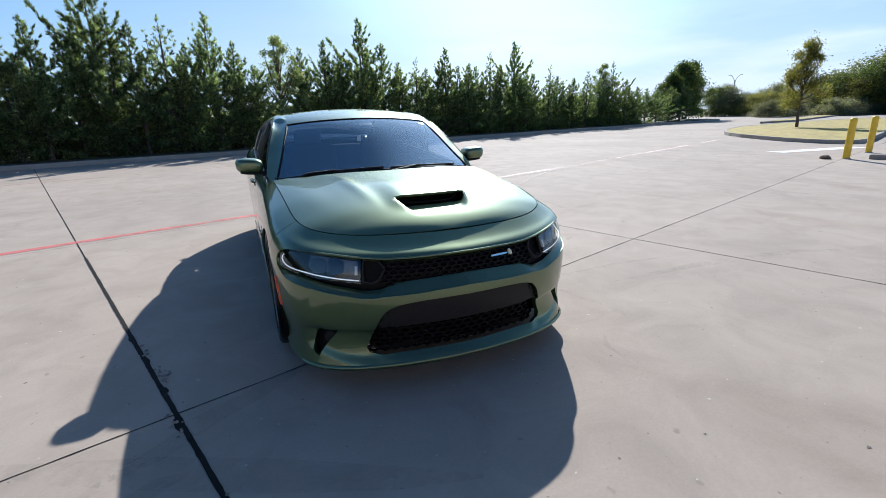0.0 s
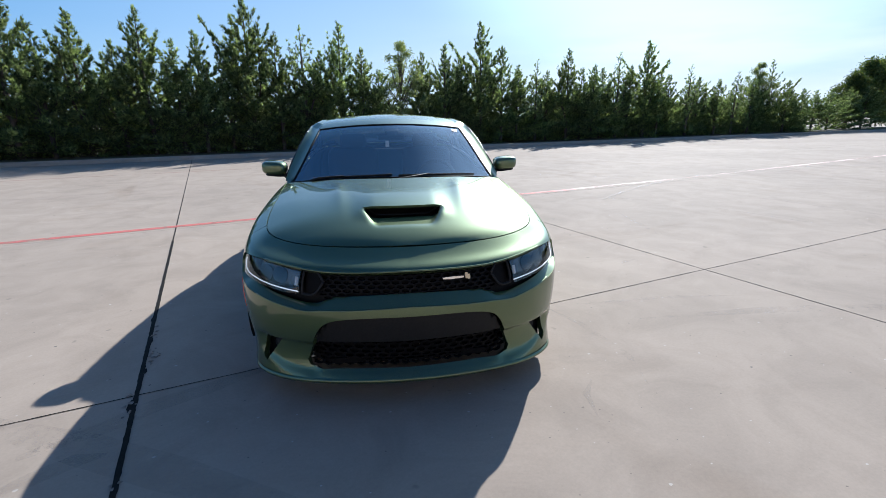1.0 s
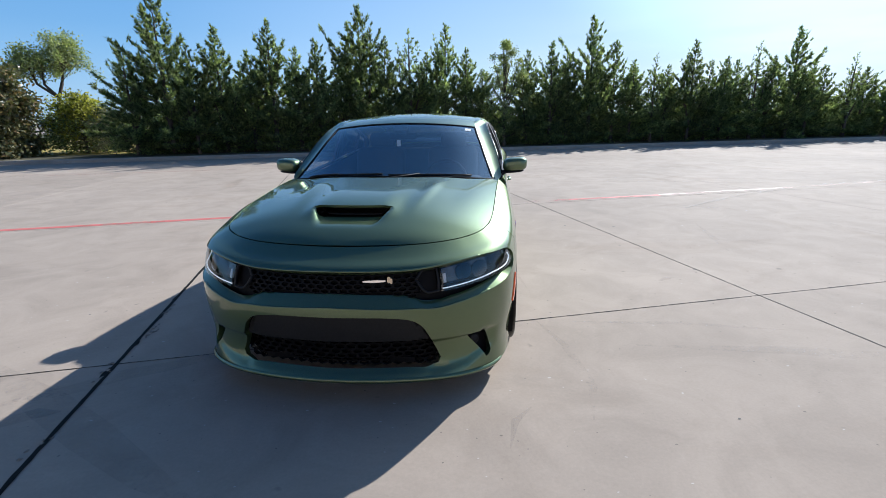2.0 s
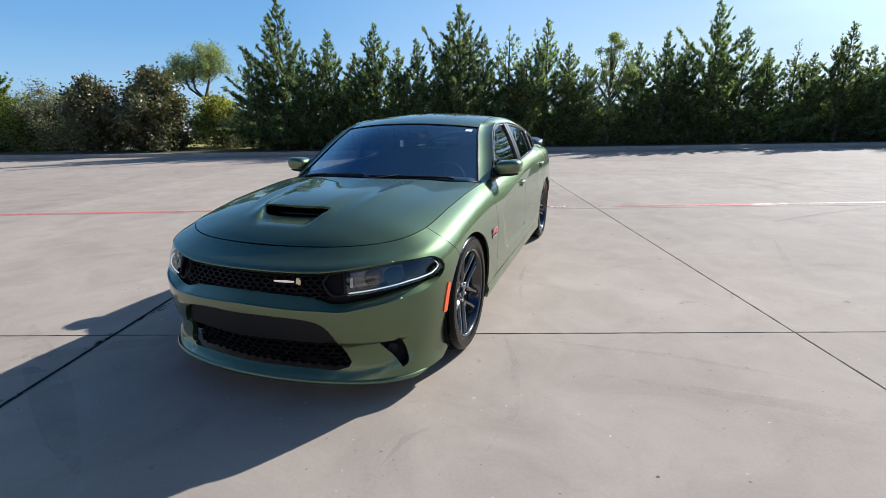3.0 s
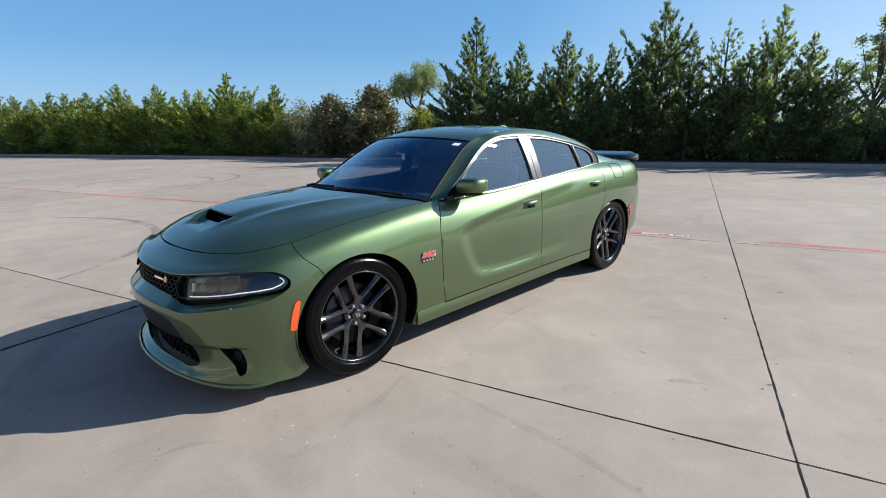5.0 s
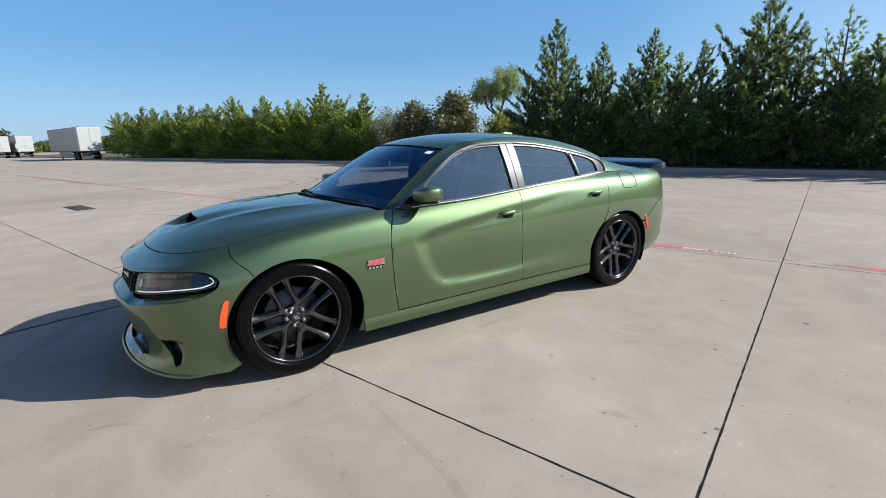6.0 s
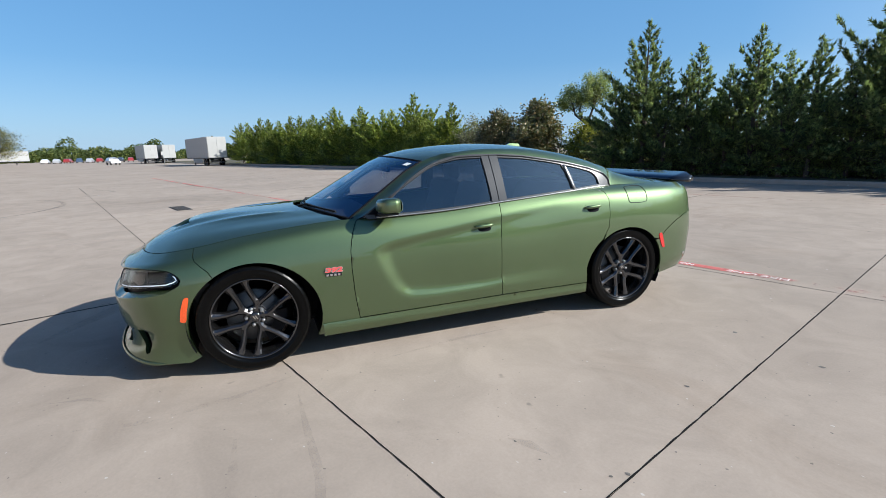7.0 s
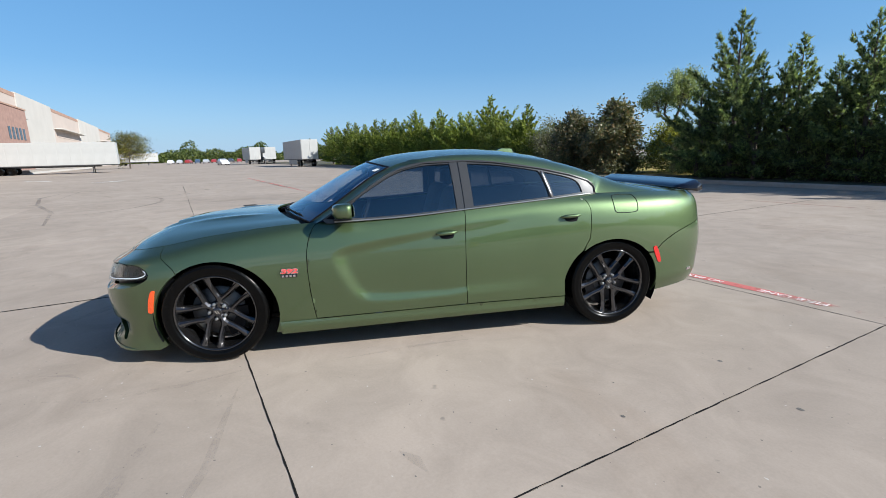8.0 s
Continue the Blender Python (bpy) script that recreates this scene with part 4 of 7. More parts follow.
def top_z(x, y):
    x, y = np.asarray(x, float), np.asarray(y, float)
    return top_mid(x + bow(x) * y * y) - crown(x) * y * y


def top_surface(p):
    return np.stack([p[:, 0], p[:, 1], top_z(p[:, 0], p[:, 1])], 1)


RAIL = [(-0.655, 0.795), (-0.80, 0.752), (-0.92, 0.716), (-1.05, 0.680), (-1.20, 0.638), (-1.45, 0.605), (-1.83, 0.597), (-2.11, 0.592), (-2.47, 0.582), (-2.72, 0.570), (-2.90, 0.562), (-3.05, 0.560), (-3.15, 0.565), (-3.35, 0.588), (-3.54, 0.622)]
rail_y = easy([p[0] for p in RAIL[::-1]], [p[1] for p in RAIL[::-1]])


def bowed(xc, y):
    """x of a line across the car that bows with the top, through xc at the middle."""
    x = xc
    for _ in range(12):
        x = xc - float(bow(x)) * y * y
    return x


def across_line(xc, side_in=0.0):
    """A line across the top, from the left rail to the right."""
    x = xc
    for _ in range(20):
        x = bowed(xc, float(rail_y(x)) - side_in)
    w = float(rail_y(x)) - side_in
    return [(bowed(xc, y), y) for y in np.linspace(w, -w, 25)]


def top_panel(x0, x1, side_in=0.0):
    a, b = across_line(x0, side_in), across_line(x1, side_in)
    run = np.linspace(a[0][0], b[0][0], 26)[1:-1]
    return [(x, -(float(rail_y(x)) - side_in)) for x in run] , a, b


def top_loop(x0, x1, side_in=0.0):
    run, a, b = top_panel(x0, x1, side_in)
    return a + run + b[::-1] + [(x, -y) for x, y in reversed(run)]


part("roof", panel_mesh("roof", top_loop(-1.145, -2.60), [], top_surface, PAINT, gap=0.04, lip=0.01, inward=(-1.9, 0, 0)), car, "green painted roof")
part("windscreen", panel_mesh("windscreen", top_loop(-0.415, -1.135, 0.012), [], top_surface, SCREEN, gap=0.05, lip=0.004, inward=(-1.2, 0, 0)), car, "dark tinted windscreen")
part("rear_window", panel_mesh("rear_window", top_loop(-2.61, -3.47, 0.012), [], top_surface, GLASS, gap=0.06, lip=0.004, inward=(-2.6, 0, 0)), car, "dark tinted rear window")
for nm, xs_, w in (("screen_seal", (-0.425, -1.14), 0.010),):
    ring_pts = top_loop(xs_[0], xs_[1], 0.006)
    part(nm, tube_mesh(nm, [(x, y, float(top_z(x, y)) - 0.002) for x, y in ring_pts + ring_pts[:2]], w, BLACK, 6), car)

# --- side glass, frames and pillars ---
belt_y = easy([-3.6, -3.0, -2.8, -2.4, -1.9, -1.3, -0.7], [0.765, 0.800, 0.832, 0.855, 0.862, 0.862, 0.850])
belt_z = easy([-3.6, -2.9, -2.5, -1.9, -1.3, -0.7], [1.085, 1.088, 1.062, 1.018, 0.976, 0.960])


def glass_surface(p):
    dz = p[:, 1] - belt_z(p[:, 0])
    return np.stack([p[:, 0], belt_y(p[:, 0]) - 0.28 * dz - 0.36 * np.clip(dz, 0, 1) ** 2, p[:, 1]], 1)


def set_in(depth):
    def f(p):
        q = glass_surface(p)
        q[:, 1] -= depth
        return q
    return f


WIN_TOP = [(-0.775, 0.985), (-0.90, 1.062), (-1.02, 1.134), (-1.15, 1.224), (-1.35, 1.330), (-1.55, 1.376), (-1.89, 1.382), (-2.11, 1.366), (-2.47, 1.309), (-2.72, 1.252), (-2.875, 1.200), (-2.925, 1.155), (-2.930, 1.095)]
frame_loop = rounded(WIN_TOP + [(x, float(belt_z(x)) - 0.004) for x in np.linspace(-2.90, -0.80, 18)], 0.03, 50)


def glazed(points):
    return rounded(points, 0.03, 45)


def bz(x, up):
    return (x, float(belt_z(x)) + up)


PANE_F = glazed([bz(-0.90, 0.018), (-1.00, 1.098), (-1.15, 1.202), (-1.35, 1.306), (-1.55, 1.349), (-1.745, 1.356), (-1.760, 1.20), bz(-1.770, 0.018), bz(-1.5, 0.018), bz(-1.2, 0.018)])
PANE_R = glazed([bz(-1.905, 0.018), (-1.895, 1.20), (-1.885, 1.355), (-2.11, 1.340), (-2.33, 1.308), (-2.455, 1.284), (-2.50, 1.18), bz(-2.525, 0.018), bz(-2.2, 0.018)])
PANE_Q = glazed([bz(-2.560, 0.018), (-2.535, 1.18), (-2.495, 1.276), (-2.66, 1.238), (-2.755, 1.205), (-2.795, 1.165), bz(-2.812, 0.02), bz(-2.7, 0.018)])
panels("window_frame", frame_loop, set_in(-0.004), DARK_SATIN, holes=[PANE_F, PANE_R, PANE_Q], gap=0.04, lip=0.02, cut=0, label="dark satin window surround")
for nm, pane in (("front_window", PANE_F), ("rear_side_window", PANE_R), ("quarter_window", PANE_Q)):
    panels(nm, shrink(pane, -0.006), set_in(0.008), DOOR_GLASS if nm == "front_window" else GLASS, gap=0.07, lip=0.003, cut=0, label="smoked side window")


def pillar_mesh(s, xb, xt):
    """A flat cover strip from the belt line up to the roof rail; xb, xt: its two edges below and above."""
    verts, n = [], 14
    for k in range(n + 1):
        t = k / n
        for e in (0, 1):
            x = xb[e] + (xt[e] - xb[e]) * t
            z = float(belt_z(x)) + 0.006 + (1.369 - float(belt_z(x)) - 0.006) * t
            q = set_in(-0.010)(np.array([[x, z]]))[0]
            verts.append((q[0], s * q[1], q[2]))
            verts.append((q[0], s * (q[1] - 0.014), q[2]))
    faces = []
    for k in range(n):
        a, b = 4 * k, 4 * k + 4
        faces += [(a, a + 2, b + 2, b), (a + 1, a, b, b + 1), (a + 2, a + 3, b + 3, b + 2)]
    return mesh_of("b_pillar", verts, [f[::s] for f in faces], DARK_SATIN)


for xb, xt in (((-1.776, -1.829), (-1.747, -1.806)), ((-1.836, -1.901), (-1.814, -1.884))):
    for s in (1, -1):
        part("b_pillar", pillar_mesh(s, xb, xt), car, "dark satin pillar cover")


def on_glass(x, z, out=0.0):
    q = glass_surface(np.array([[x, z]]))[0]
    return (q[0], q[1] + out, q[2])


def sided(name, make, label="", parent=None):
    """The same part on the left and, mirrored, on the right."""
    for s in (1, -1):
        part(name, make(s), parent or car, label)


sided("belt_trim", lambda s: tube_mesh("belt_trim", [(x, s * (float(belt_y(x)) + 0.006), float(belt_z(x)) + 0.002) for x in np.linspace(-0.86, -2.93, 30)], 0.0065, SATIN, 8), "bright strip under the side windows")
sided("window_trim", lambda s: tube_mesh("window_trim", [(p[0], s * p[1], p[2]) for p in [on_glass(x, z - 0.008, 0.010) for x, z in WIN_TOP[1:]]], 0.005, DARK_SATIN, 6), "satin strip over the side windows")

sided("glass_divider", lambda s: tube_mesh("glass_divider", [(p[0], s * p[1], p[2]) for p in [on_glass(-2.477 - 0.066 * t, 1.279 - 0.20 * t, 0.006) for t in np.linspace(0, 1, 8)]], 0.009, SATIN, 8), "satin bar before the quarter window")

# pillars and roof rails: from the window's upper edge round to the windscreen, roof and rear window
LOW = [on_glass(x, z, 0.004) for x, z in WIN_TOP] + [tuple(side(np.array([U(x=x)]), np.array([N_ROW - 1.0]))[0]) for x in (-3.22, -3.56)]
UP = [(x, y, float(top_z(x, y))) for x, y in RAIL]
_s = np.arange(len(RAIL))
rail_low, rail_up = [easy(_s, [p[k] for p in LOW]) for k in range(3)], [easy(_s, [p[k] for p in UP]) for k in range(3)]
bulge = easy([0, 3, 5, 8, 10, 11, 12, 14], [0.010, 0.012, 0.016, 0.018, 0.026, 0.034, 0.034, 0.012])
_S, _W = np.linspace(0, len(RAIL) - 1, 110), np.linspace(0, 1, 13)


def rail_mesh(s):
    verts = []
    for q in _S:
        a, b = np.array([float(f(q)) for f in rail_low]), np.array([float(f(q)) for f in rail_up])
        d = b - a
        n = np.array([0.0, d[2], -d[1]])
        n /= max(np.linalg.norm(n), 1e-6)
        for w in _W:
            p = a + d * w + n * float(bulge(q)) * 4 * w * (1 - w) * (1 if n[1] > 0 else -1)
            verts.append((p[0], s * p[1], p[2]))
    k = len(_W)
    faces = [(i * k + j, i * k + j + 1, (i + 1) * k + j + 1, (i + 1) * k + j) for i in range(len(_S) - 1) for j in range(k - 1)]
    return mesh_of("roof_rail", verts, [f[::s] for f in faces], PAINT, True)


sided("roof_rail", rail_mesh, "green painted pillar and roof rail")

# --- boot lid and wing ---
_ub = np.linspace(U(x=-3.30), U_END, 60)
_be = side(_ub, np.full(60, N_ROW - 1.0))


def boot_surface(p):
    e = np.interp(-p[:, 0], -_be[:, 0], _be[:, 1])
    t = np.clip(np.abs(p[:, 1]) / np.maximum(e, 0.05), 0, 1)
    ze = np.interp(-p[:, 0], -_be[:, 0], _be[:, 2])
    zc = 1.128 - 0.05 * step01((-3.5 - p[:, 0]) / 0.5)
    return np.stack([p[:, 0], p[:, 1], ze + (zc - ze) * (1 - t ** 2.4)], 1)


_bl = [(x, y) for x, y, z in _be if x < -3.50]
boot_loop = _bl + [(x, -y) for x, y in reversed(_bl[:-1])] + [(-3.50 + 0.03 * abs(y), y) for y in np.linspace(-0.66, 0.66, 13)]
part("boot_lid", panel_mesh("boot_lid", boot_loop, [], boot_surface, PAINT, gap=0.05, lip=0.012, inward=(-3.7, 0, 0)), car, "green painted boot lid")
_sx = []
for y in np.linspace(-0.765, 0.765, 41):
    a = abs(y) / 0.765
    drop = 0.034 * step01((a - 0.88) / 0.12)
    x0, x1 = -3.76 - 0.02 * (1 - a ** 2) - 0.10 * step01((a - 0.9) / 0.1), -3.955 - 0.05 * (1 - a ** 2)
    z1 = 1.164 - drop
    _sx.append([(x0, y, 1.112 - drop * 0.4), ((x0 + x1) / 2, y, 1.132 - drop * 0.8), (x1 + 0.02, y, z1), (x1, y, z1 - 0.006), (x1 - 0.006, y, z1 - 0.046), ((x0 + x1) / 2, y, 1.098 - drop), (x0 + 0.01, y, 1.090 - drop * 0.4)])
part("boot_wing", mesh_of("boot_wing", [p for r in _sx for p in r], [(i * 7 + k, i * 7 + (k + 1) % 7, (i + 1) * 7 + (k + 1) % 7, (i + 1) * 7 + k) for i in range(40) for k in range(7)] + [tuple(range(7)), tuple(range(40 * 7, 41 * 7))], GLOSS, True), car, "gloss black boot wing")
_f = [(-2.34, 0), (-2.40, 0.030), (-2.46, 0.042), (-2.50, 0.040), (-2.515, 0.012), (-2.515, -0.004)]
bm = bmesh.new()
for s in (-1, 1):
    for x, h in _f:
        bm.verts.new((x, s * (0.030 if h < 0.02 else 0.008), float(top_z(x, 0)) - 0.004 + h))
bm.verts.ensure_lookup_table()
for i in range(5):
    bm.faces.new([bm.verts[k] for k in (i, i + 1, i + 7, i + 6)])
for o in (0, 6):
    bm.faces.new([bm.verts[k + o] for k in range(6)])
part("roof_aerial", bm, car, "green shark fin aerial", PAINT)

# --- wheels ---
def lathe(name, prof, mat, seg=96, notch=None):
    """Turns a profile of (radius, y) round the y axis."""
    verts, faces, n = [], [], len(prof)
    for i in range(seg):
        a = 2 * math.pi * i / seg
        for r, y in prof:
            rr = r - (notch(i, y) if notch and r > 0.33 else 0)
            verts.append((rr * math.cos(a), y, rr * math.sin(a)))
    for i in range(seg):
        for k in range(n - 1):
            faces.append((i * n + k, i * n + k + 1, ((i + 1) % seg) * n + k + 1, ((i + 1) % seg) * n + k))
    return mesh_of(name, verts, faces, mat, True)


TYRE_PROF = [(0.268, 0.098), (0.273, 0.110), (0.280, 0.117), (0.284, 0.1165), (0.286, 0.120), (0.300, 0.1235), (0.316, 0.1240), (0.332, 0.1220), (0.334, 0.1235), (0.3365, 0.1215), (0.344, 0.118), (0.352, 0.112), (0.3565, 0.103), (0.3583, 0.092),
             (0.3585, 0.074), (0.3585, 0.068), (0.351, 0.066), (0.351, 0.057), (0.3605, 0.055), (0.3615, 0.026), (0.3615, 0.024), (0.354, 0.022), (0.354, 0.012), (0.3620, 0.010), (0.3620, 0.0)]
TYRE_PROF = TYRE_PROF + [(r, -y) for r, y in reversed(TYRE_PROF[:-1])]
SPOKE_TURN = -112.0


def beam(pts, widths, thick, y_front):
    """A spoke blade: a bar along points in the wheel's face with a crowned front."""
    verts, faces = [], []
    n = len(pts)
    for i, (x, z) in enumerate(pts):
        a, b = Vector(pts[max(i - 1, 0)]), Vector(pts[min(i + 1, n - 1)])
        d = (b - a).normalized()
        nx, nz, w, y = -d.y, d.x, widths[i], y_front[i]
        for o, dy in ((-1.15, -thick), (-0.92, -0.013), (-0.30, 0.0), (0.30, 0.0), (0.92, -0.013), (1.15, -thick)):
            verts.append((x + nx * w * o / 2, y + dy, z + nz * w * o / 2))
    for i in range(n - 1):
        for k in range(5):
            faces.append((i * 6 + k, i * 6 + k + 1, (i + 1) * 6 + k + 1, (i + 1) * 6 + k))
    faces += [tuple(range(6)), tuple(range((n - 1) * 6, n * 6))[::-1]]
    return verts, faces


def polar(r, a):
    return (r * math.cos(radians(a)), r * math.sin(radians(a)))


def spoke_mesh(a0):
    """One forked spoke: a short stem from the hub that parts into two blades, which reach the rim."""
    verts, faces = [], []
    stem = [polar(r, a0) for r in (0.030, 0.060, 0.095, 0.112)]
    pieces = [beam(stem, [0.052, 0.048, 0.046, 0.044], 0.035, [0.060, 0.064, 0.070, 0.071])]
    for s in (-1, 1):
        pts = [polar(0.080, a0 + s * 3.5), polar(0.105, a0 + s * 8.5), polar(0.132, a0 + s * 15.5), polar(0.170, a0 + s * 20.5), polar(0.215, a0 + s * 22.8), polar(0.257, a0 + s * 24)]
        pieces.append(beam(pts, [0.036, 0.036, 0.035, 0.035, 0.040, 0.056], 0.045, [0.069, 0.072, 0.076, 0.083, 0.091, 0.097]))
    for v, f in pieces:
        o = len(verts)
        verts += v
        faces += [tuple(i + o for i in q) for q in f]
    return mesh_of("spoke", [(x * 1.035, y, z * 1.035) for x, y, z in verts], faces, RIM)


def puck(r, y0, y1, mat, name, seg=24, dome=0.0, cx=0.0, cz=0.0):
    prof = [(0.0001, y1 + dome), (r * 0.6, y1 + dome * 0.6), (r * 0.9, y1), (r, y1 - (y1 - y0) * 0.25), (r, y0)]
    me = lathe(name, prof, mat, seg)
    me.transform(Matrix.Translation((cx, 0, cz)))
    return me


tyre_mesh = lathe("tyre", TYRE_PROF, RUBBER, 168, lambda i, y: 0.0028 if (i % 3 == 0 and 0.071 < abs(y) < 0.1125) else (0.004 if (i % 4 == 0 and abs(y) < 0.07) else 0))
barrel_mesh = lathe("wheel", [(0.2715, 0.104), (0.2755, 0.1115), (0.2735, 0.1165), (0.2675, 0.115), (0.2620, 0.104), (0.2590, 0.085), (0.246, 0.05), (0.236, 0.0), (0.240, -0.08), (0.262, -0.11)], RIM_DARK, 96)
spoke_meshes = [spoke_mesh(SPOKE_TURN + 72 * k) for k in range(5)]
cap_mesh = puck(0.033, 0.045, 0.074, GLOSS, "centre_cap", 28, 0.003)
hub_mesh = puck(0.075, 0.020, 0.050, GLOSS, "hub", 40)
nut_meshes = [puck(0.0115, 0.040, 0.071, SATIN, "wheel_nut", 8, 0.003, *polar(0.057, SPOKE_TURN + 36 + 72 * k)) for k in range(5)]
disc_mesh = lathe("brake_disc", [(0.075, 0.02), (0.10, 0.012), (0.178, 0.012), (0.180, 0.008), (0.180, -0.012), (0.10, -0.012)], DISC, 64)
pad_v = []
for r in (0.125, 0.205):
    for a in np.linspace(-38, 38, 9):
        for y in (-0.035, 0.042):
            pad_v.append((*polar(r, a)[:1], y, polar(r, a)[1]))
pad_f = []
for i in range(8):
    a, b = 2 * i, 2 * i + 18
    pad_f += [(a, a + 1, a + 3, a + 2), (b, b + 2, b + 3, b + 1), (a, a + 2, b + 2, b), (a + 1, b + 1, b + 3, a + 3)]
pad_f += [(0, 18, 19, 1), (16, 17, 35, 34)]
caliper_mesh = mesh_of("brake_caliper", pad_v, pad_f, BLACK)
bars = bmesh.new()
for dx in (-0.0075, 0.0075):
    made = bmesh.ops.create_cube(bars, size=1.0)
    for v in made["verts"]:
        v.co = Vector((v.co.x * 0.007 + dx + v.co.z * 0.014, v.co.y * 0.002 + 0.0775, v.co.z * 0.026))
bars_mesh = bpy.data.meshes.new("cap_mark")
bars.to_mesh(bars_mesh)
bars.free()
bars_mesh.materials.append(CHROME)

for wx in (0.0, -WHEELBASE):
    for s in (1, -1):
        wheel = part("wheel", barrel_mesh, car, "dark graphite alloy wheel with five forked spokes")
        wheel.location = (wx, s * 0.812, HUB_Z)
        wheel.rotation_euler = (0, radians(0 if wx == 0 else 14), 0 if s > 0 else math.pi)
        part("tyre", tyre_mesh, wheel, "black low-profile tyre")
        part("hub", hub_mesh, wheel)
        for me in spoke_meshes:
            part("spoke", me, wheel)
        for me in nut_meshes:
            part("wheel_nut", me, wheel)
        part("centre_cap", cap_mesh, wheel)
        part("cap_mark", bars_mesh, wheel)
        part("brake_disc", disc_mesh, wheel)
        cal = part("brake_caliper", caliper_mesh, wheel)
        cal.rotation_euler = (0, radians((150 if wx == 0 else 20) * s), 0)


def liner(cx, rx, rz, s):
    verts, n = [], 30
    for a in np.linspace(-25, 205, n):
        for y in (0.915, 0.55):
            verts.append((cx + rx * math.cos(radians(a)), s * y, HUB_Z - 0.01 + rz * math.sin(radians(a))))
    faces = [(2 * i, 2 * i + 1, 2 * i + 3, 2 * i + 2) for i in range(n - 1)]
    faces.append(tuple(2 * i + 1 for i in range(n)))
    return mesh_of("wheel_liner", verts, faces, BLACK)


for cx, rx, rz in ((-0.015, 0.425, 0.402), (-3.045, 0.422, 0.390)):
    sided("wheel_liner", lambda s: liner(cx, rx, rz, s))
_fp = box_bm((-3.85, -0.58, 0.19), (0.64, 0.58, 0.22))
box_bm((0.64, -0.40, 0.19), (0.80, 0.40, 0.22), bm=_fp)
box_bm((-2.60, -0.88, 0.20), (-0.47, 0.88, 0.215), bm=_fp)
part("floor_pan", _fp, car, "", BLACK)

# --- lamps, grilles and pockets in the nose ---
def set_back(depth, lift=0.0):
    """The nose's surface moved inwards by depth."""
    def f(p):
        u = np.abs(p[:, 0])
        q = side(u, p[:, 1] / ROW_M)
        e = 1e-3
        tx, ty = plan_x(u + e) - plan_x(u - e), plan_y(u + e) - plan_y(u - e)
        s = np.hypot(tx, ty)
        q[:, 0] -= ty / s * depth
        q[:, 1] += tx / s * depth
        q[:, 1] *= np.where(p[:, 0] < 0, -1, 1)
        q[:, 2] += lift
        return q
    return f


def on_nose(pts, depth, lift=0.0):
    return [tuple(p) for p in set_back(depth, lift)(np.array(pts, float))]


def honeycomb(name, loop, depth, mat, cw=0.050, ch=0.027, wall=0.13, deep=0.018):
    """Flattened hexagonal cells with thick walls, filling a closed line on the nose."""
    b = np.array(loop)
    cells = []
    j = 0
    for w in np.arange(b[:, 1].min(), b[:, 1].max() + ch, ch * 0.75):
        for u in np.arange(-0.75 + (j % 2) * cw / 2, 0.75, cw):
            cells.append((u, w))
        j += 1
    cells = np.array(cells)
    cells = cells[inside(loop, cells)]
    near, far, faces, k = [], [], [], 0
    for u, w in cells:
        for sc in (1.0, 1 - 2 * wall):
            for a in range(6):
                t = radians(30 + 60 * a)
                near.append((u + math.cos(t) * cw / 1.732 * sc, w + math.sin(t) * ch / 2 * sc))
        for a in range(6):
            c = (a + 1) % 6
            faces.append((k + a, k + c, k + 6 + c, k + 6 + a))
        k += 12
    n = len(near)
    front = on_nose(near, depth)
    back = on_nose(near, depth + deep)
    for i in range(0, n, 12):
        for a in range(6):
            c = (a + 1) % 6
            faces.append((i + 6 + a, i + 6 + c, n + i + 6 + c, n + i + 6 + a))
    return mesh_of(name, front + back, faces, mat)


band_smooth = rounded(BAND, 0.02, 35)
part("lamp_band", panel_mesh("lamp_band", shrink(band_smooth, -0.008), [], set_back(0.075), BLACK, gap=0.03, lip=0, inward=(0, 0, 0.5)), car, "black recess between the headlamps")
grille_loop = both_sides([(0, 0.704), (0.20, 0.704), (0.36, 0.703), (0.45, 0.704), (0.47, 0.672), (0.452, 0.640), (0.462, 0.600), (0.45, 0.560), (0.40, 0.580), (0.30, 0.588), (0.15, 0.594), (0, 0.597)])
part("grille", honeycomb("grille", grille_loop, 0.040, BLACK), car, "black honeycomb grille")
# painted lower edge of the band, dropping to points under the lamps
low_edge = [(0, 0.535), (0.15, 0.529), (0.28, 0.522), (0.36, 0.520), (0.41, 0.519), (0.445, 0.518), (0.48, 0.514), (0.51, 0.512), (0.555, 0.514), (0.62, 0.526), (0.70, 0.540), (0.784, 0.558), (("x", 0.53), 0.586), (("x", 0.46), 0.612)]
for s in (1, -1):
    pts = [(u * s, w) for u, w in half_loop(low_edge)]
    run = []
    for (u0, w0), (u1, w1) in zip(pts, pts[1:]):
        run += [(u0 + (u1 - u0) * t, w0 + (w1 - w0) * t) for t in np.linspace(0, 1, 6)[:-1]]
    run.append(pts[-1])
    a = on_nose(run, 0.003, -0.001)
    inner_run, outer_run = on_nose(run, 0.062, 0.056), on_nose(run, 0.050, 0.030)
    b = []
    for p, q, (u, w) in zip(inner_run, outer_run, run):
        k = float(step01((abs(u) - 0.38) / 0.10))
        drop = 0.024 * float(step01((abs(u) - U(x=0.60)) / (U(x=0.46) - U(x=0.60))))
        b.append(tuple(p[i] + (q[i] - p[i]) * k - (drop if i == 2 else 0) for i in range(3)))
    part("band_sill", mesh_of("band_sill", a + b, [(i, i + 1, len(a) + i + 1, len(a) + i)[::s] for i in range(len(a) - 1)], PAINT, True), car)

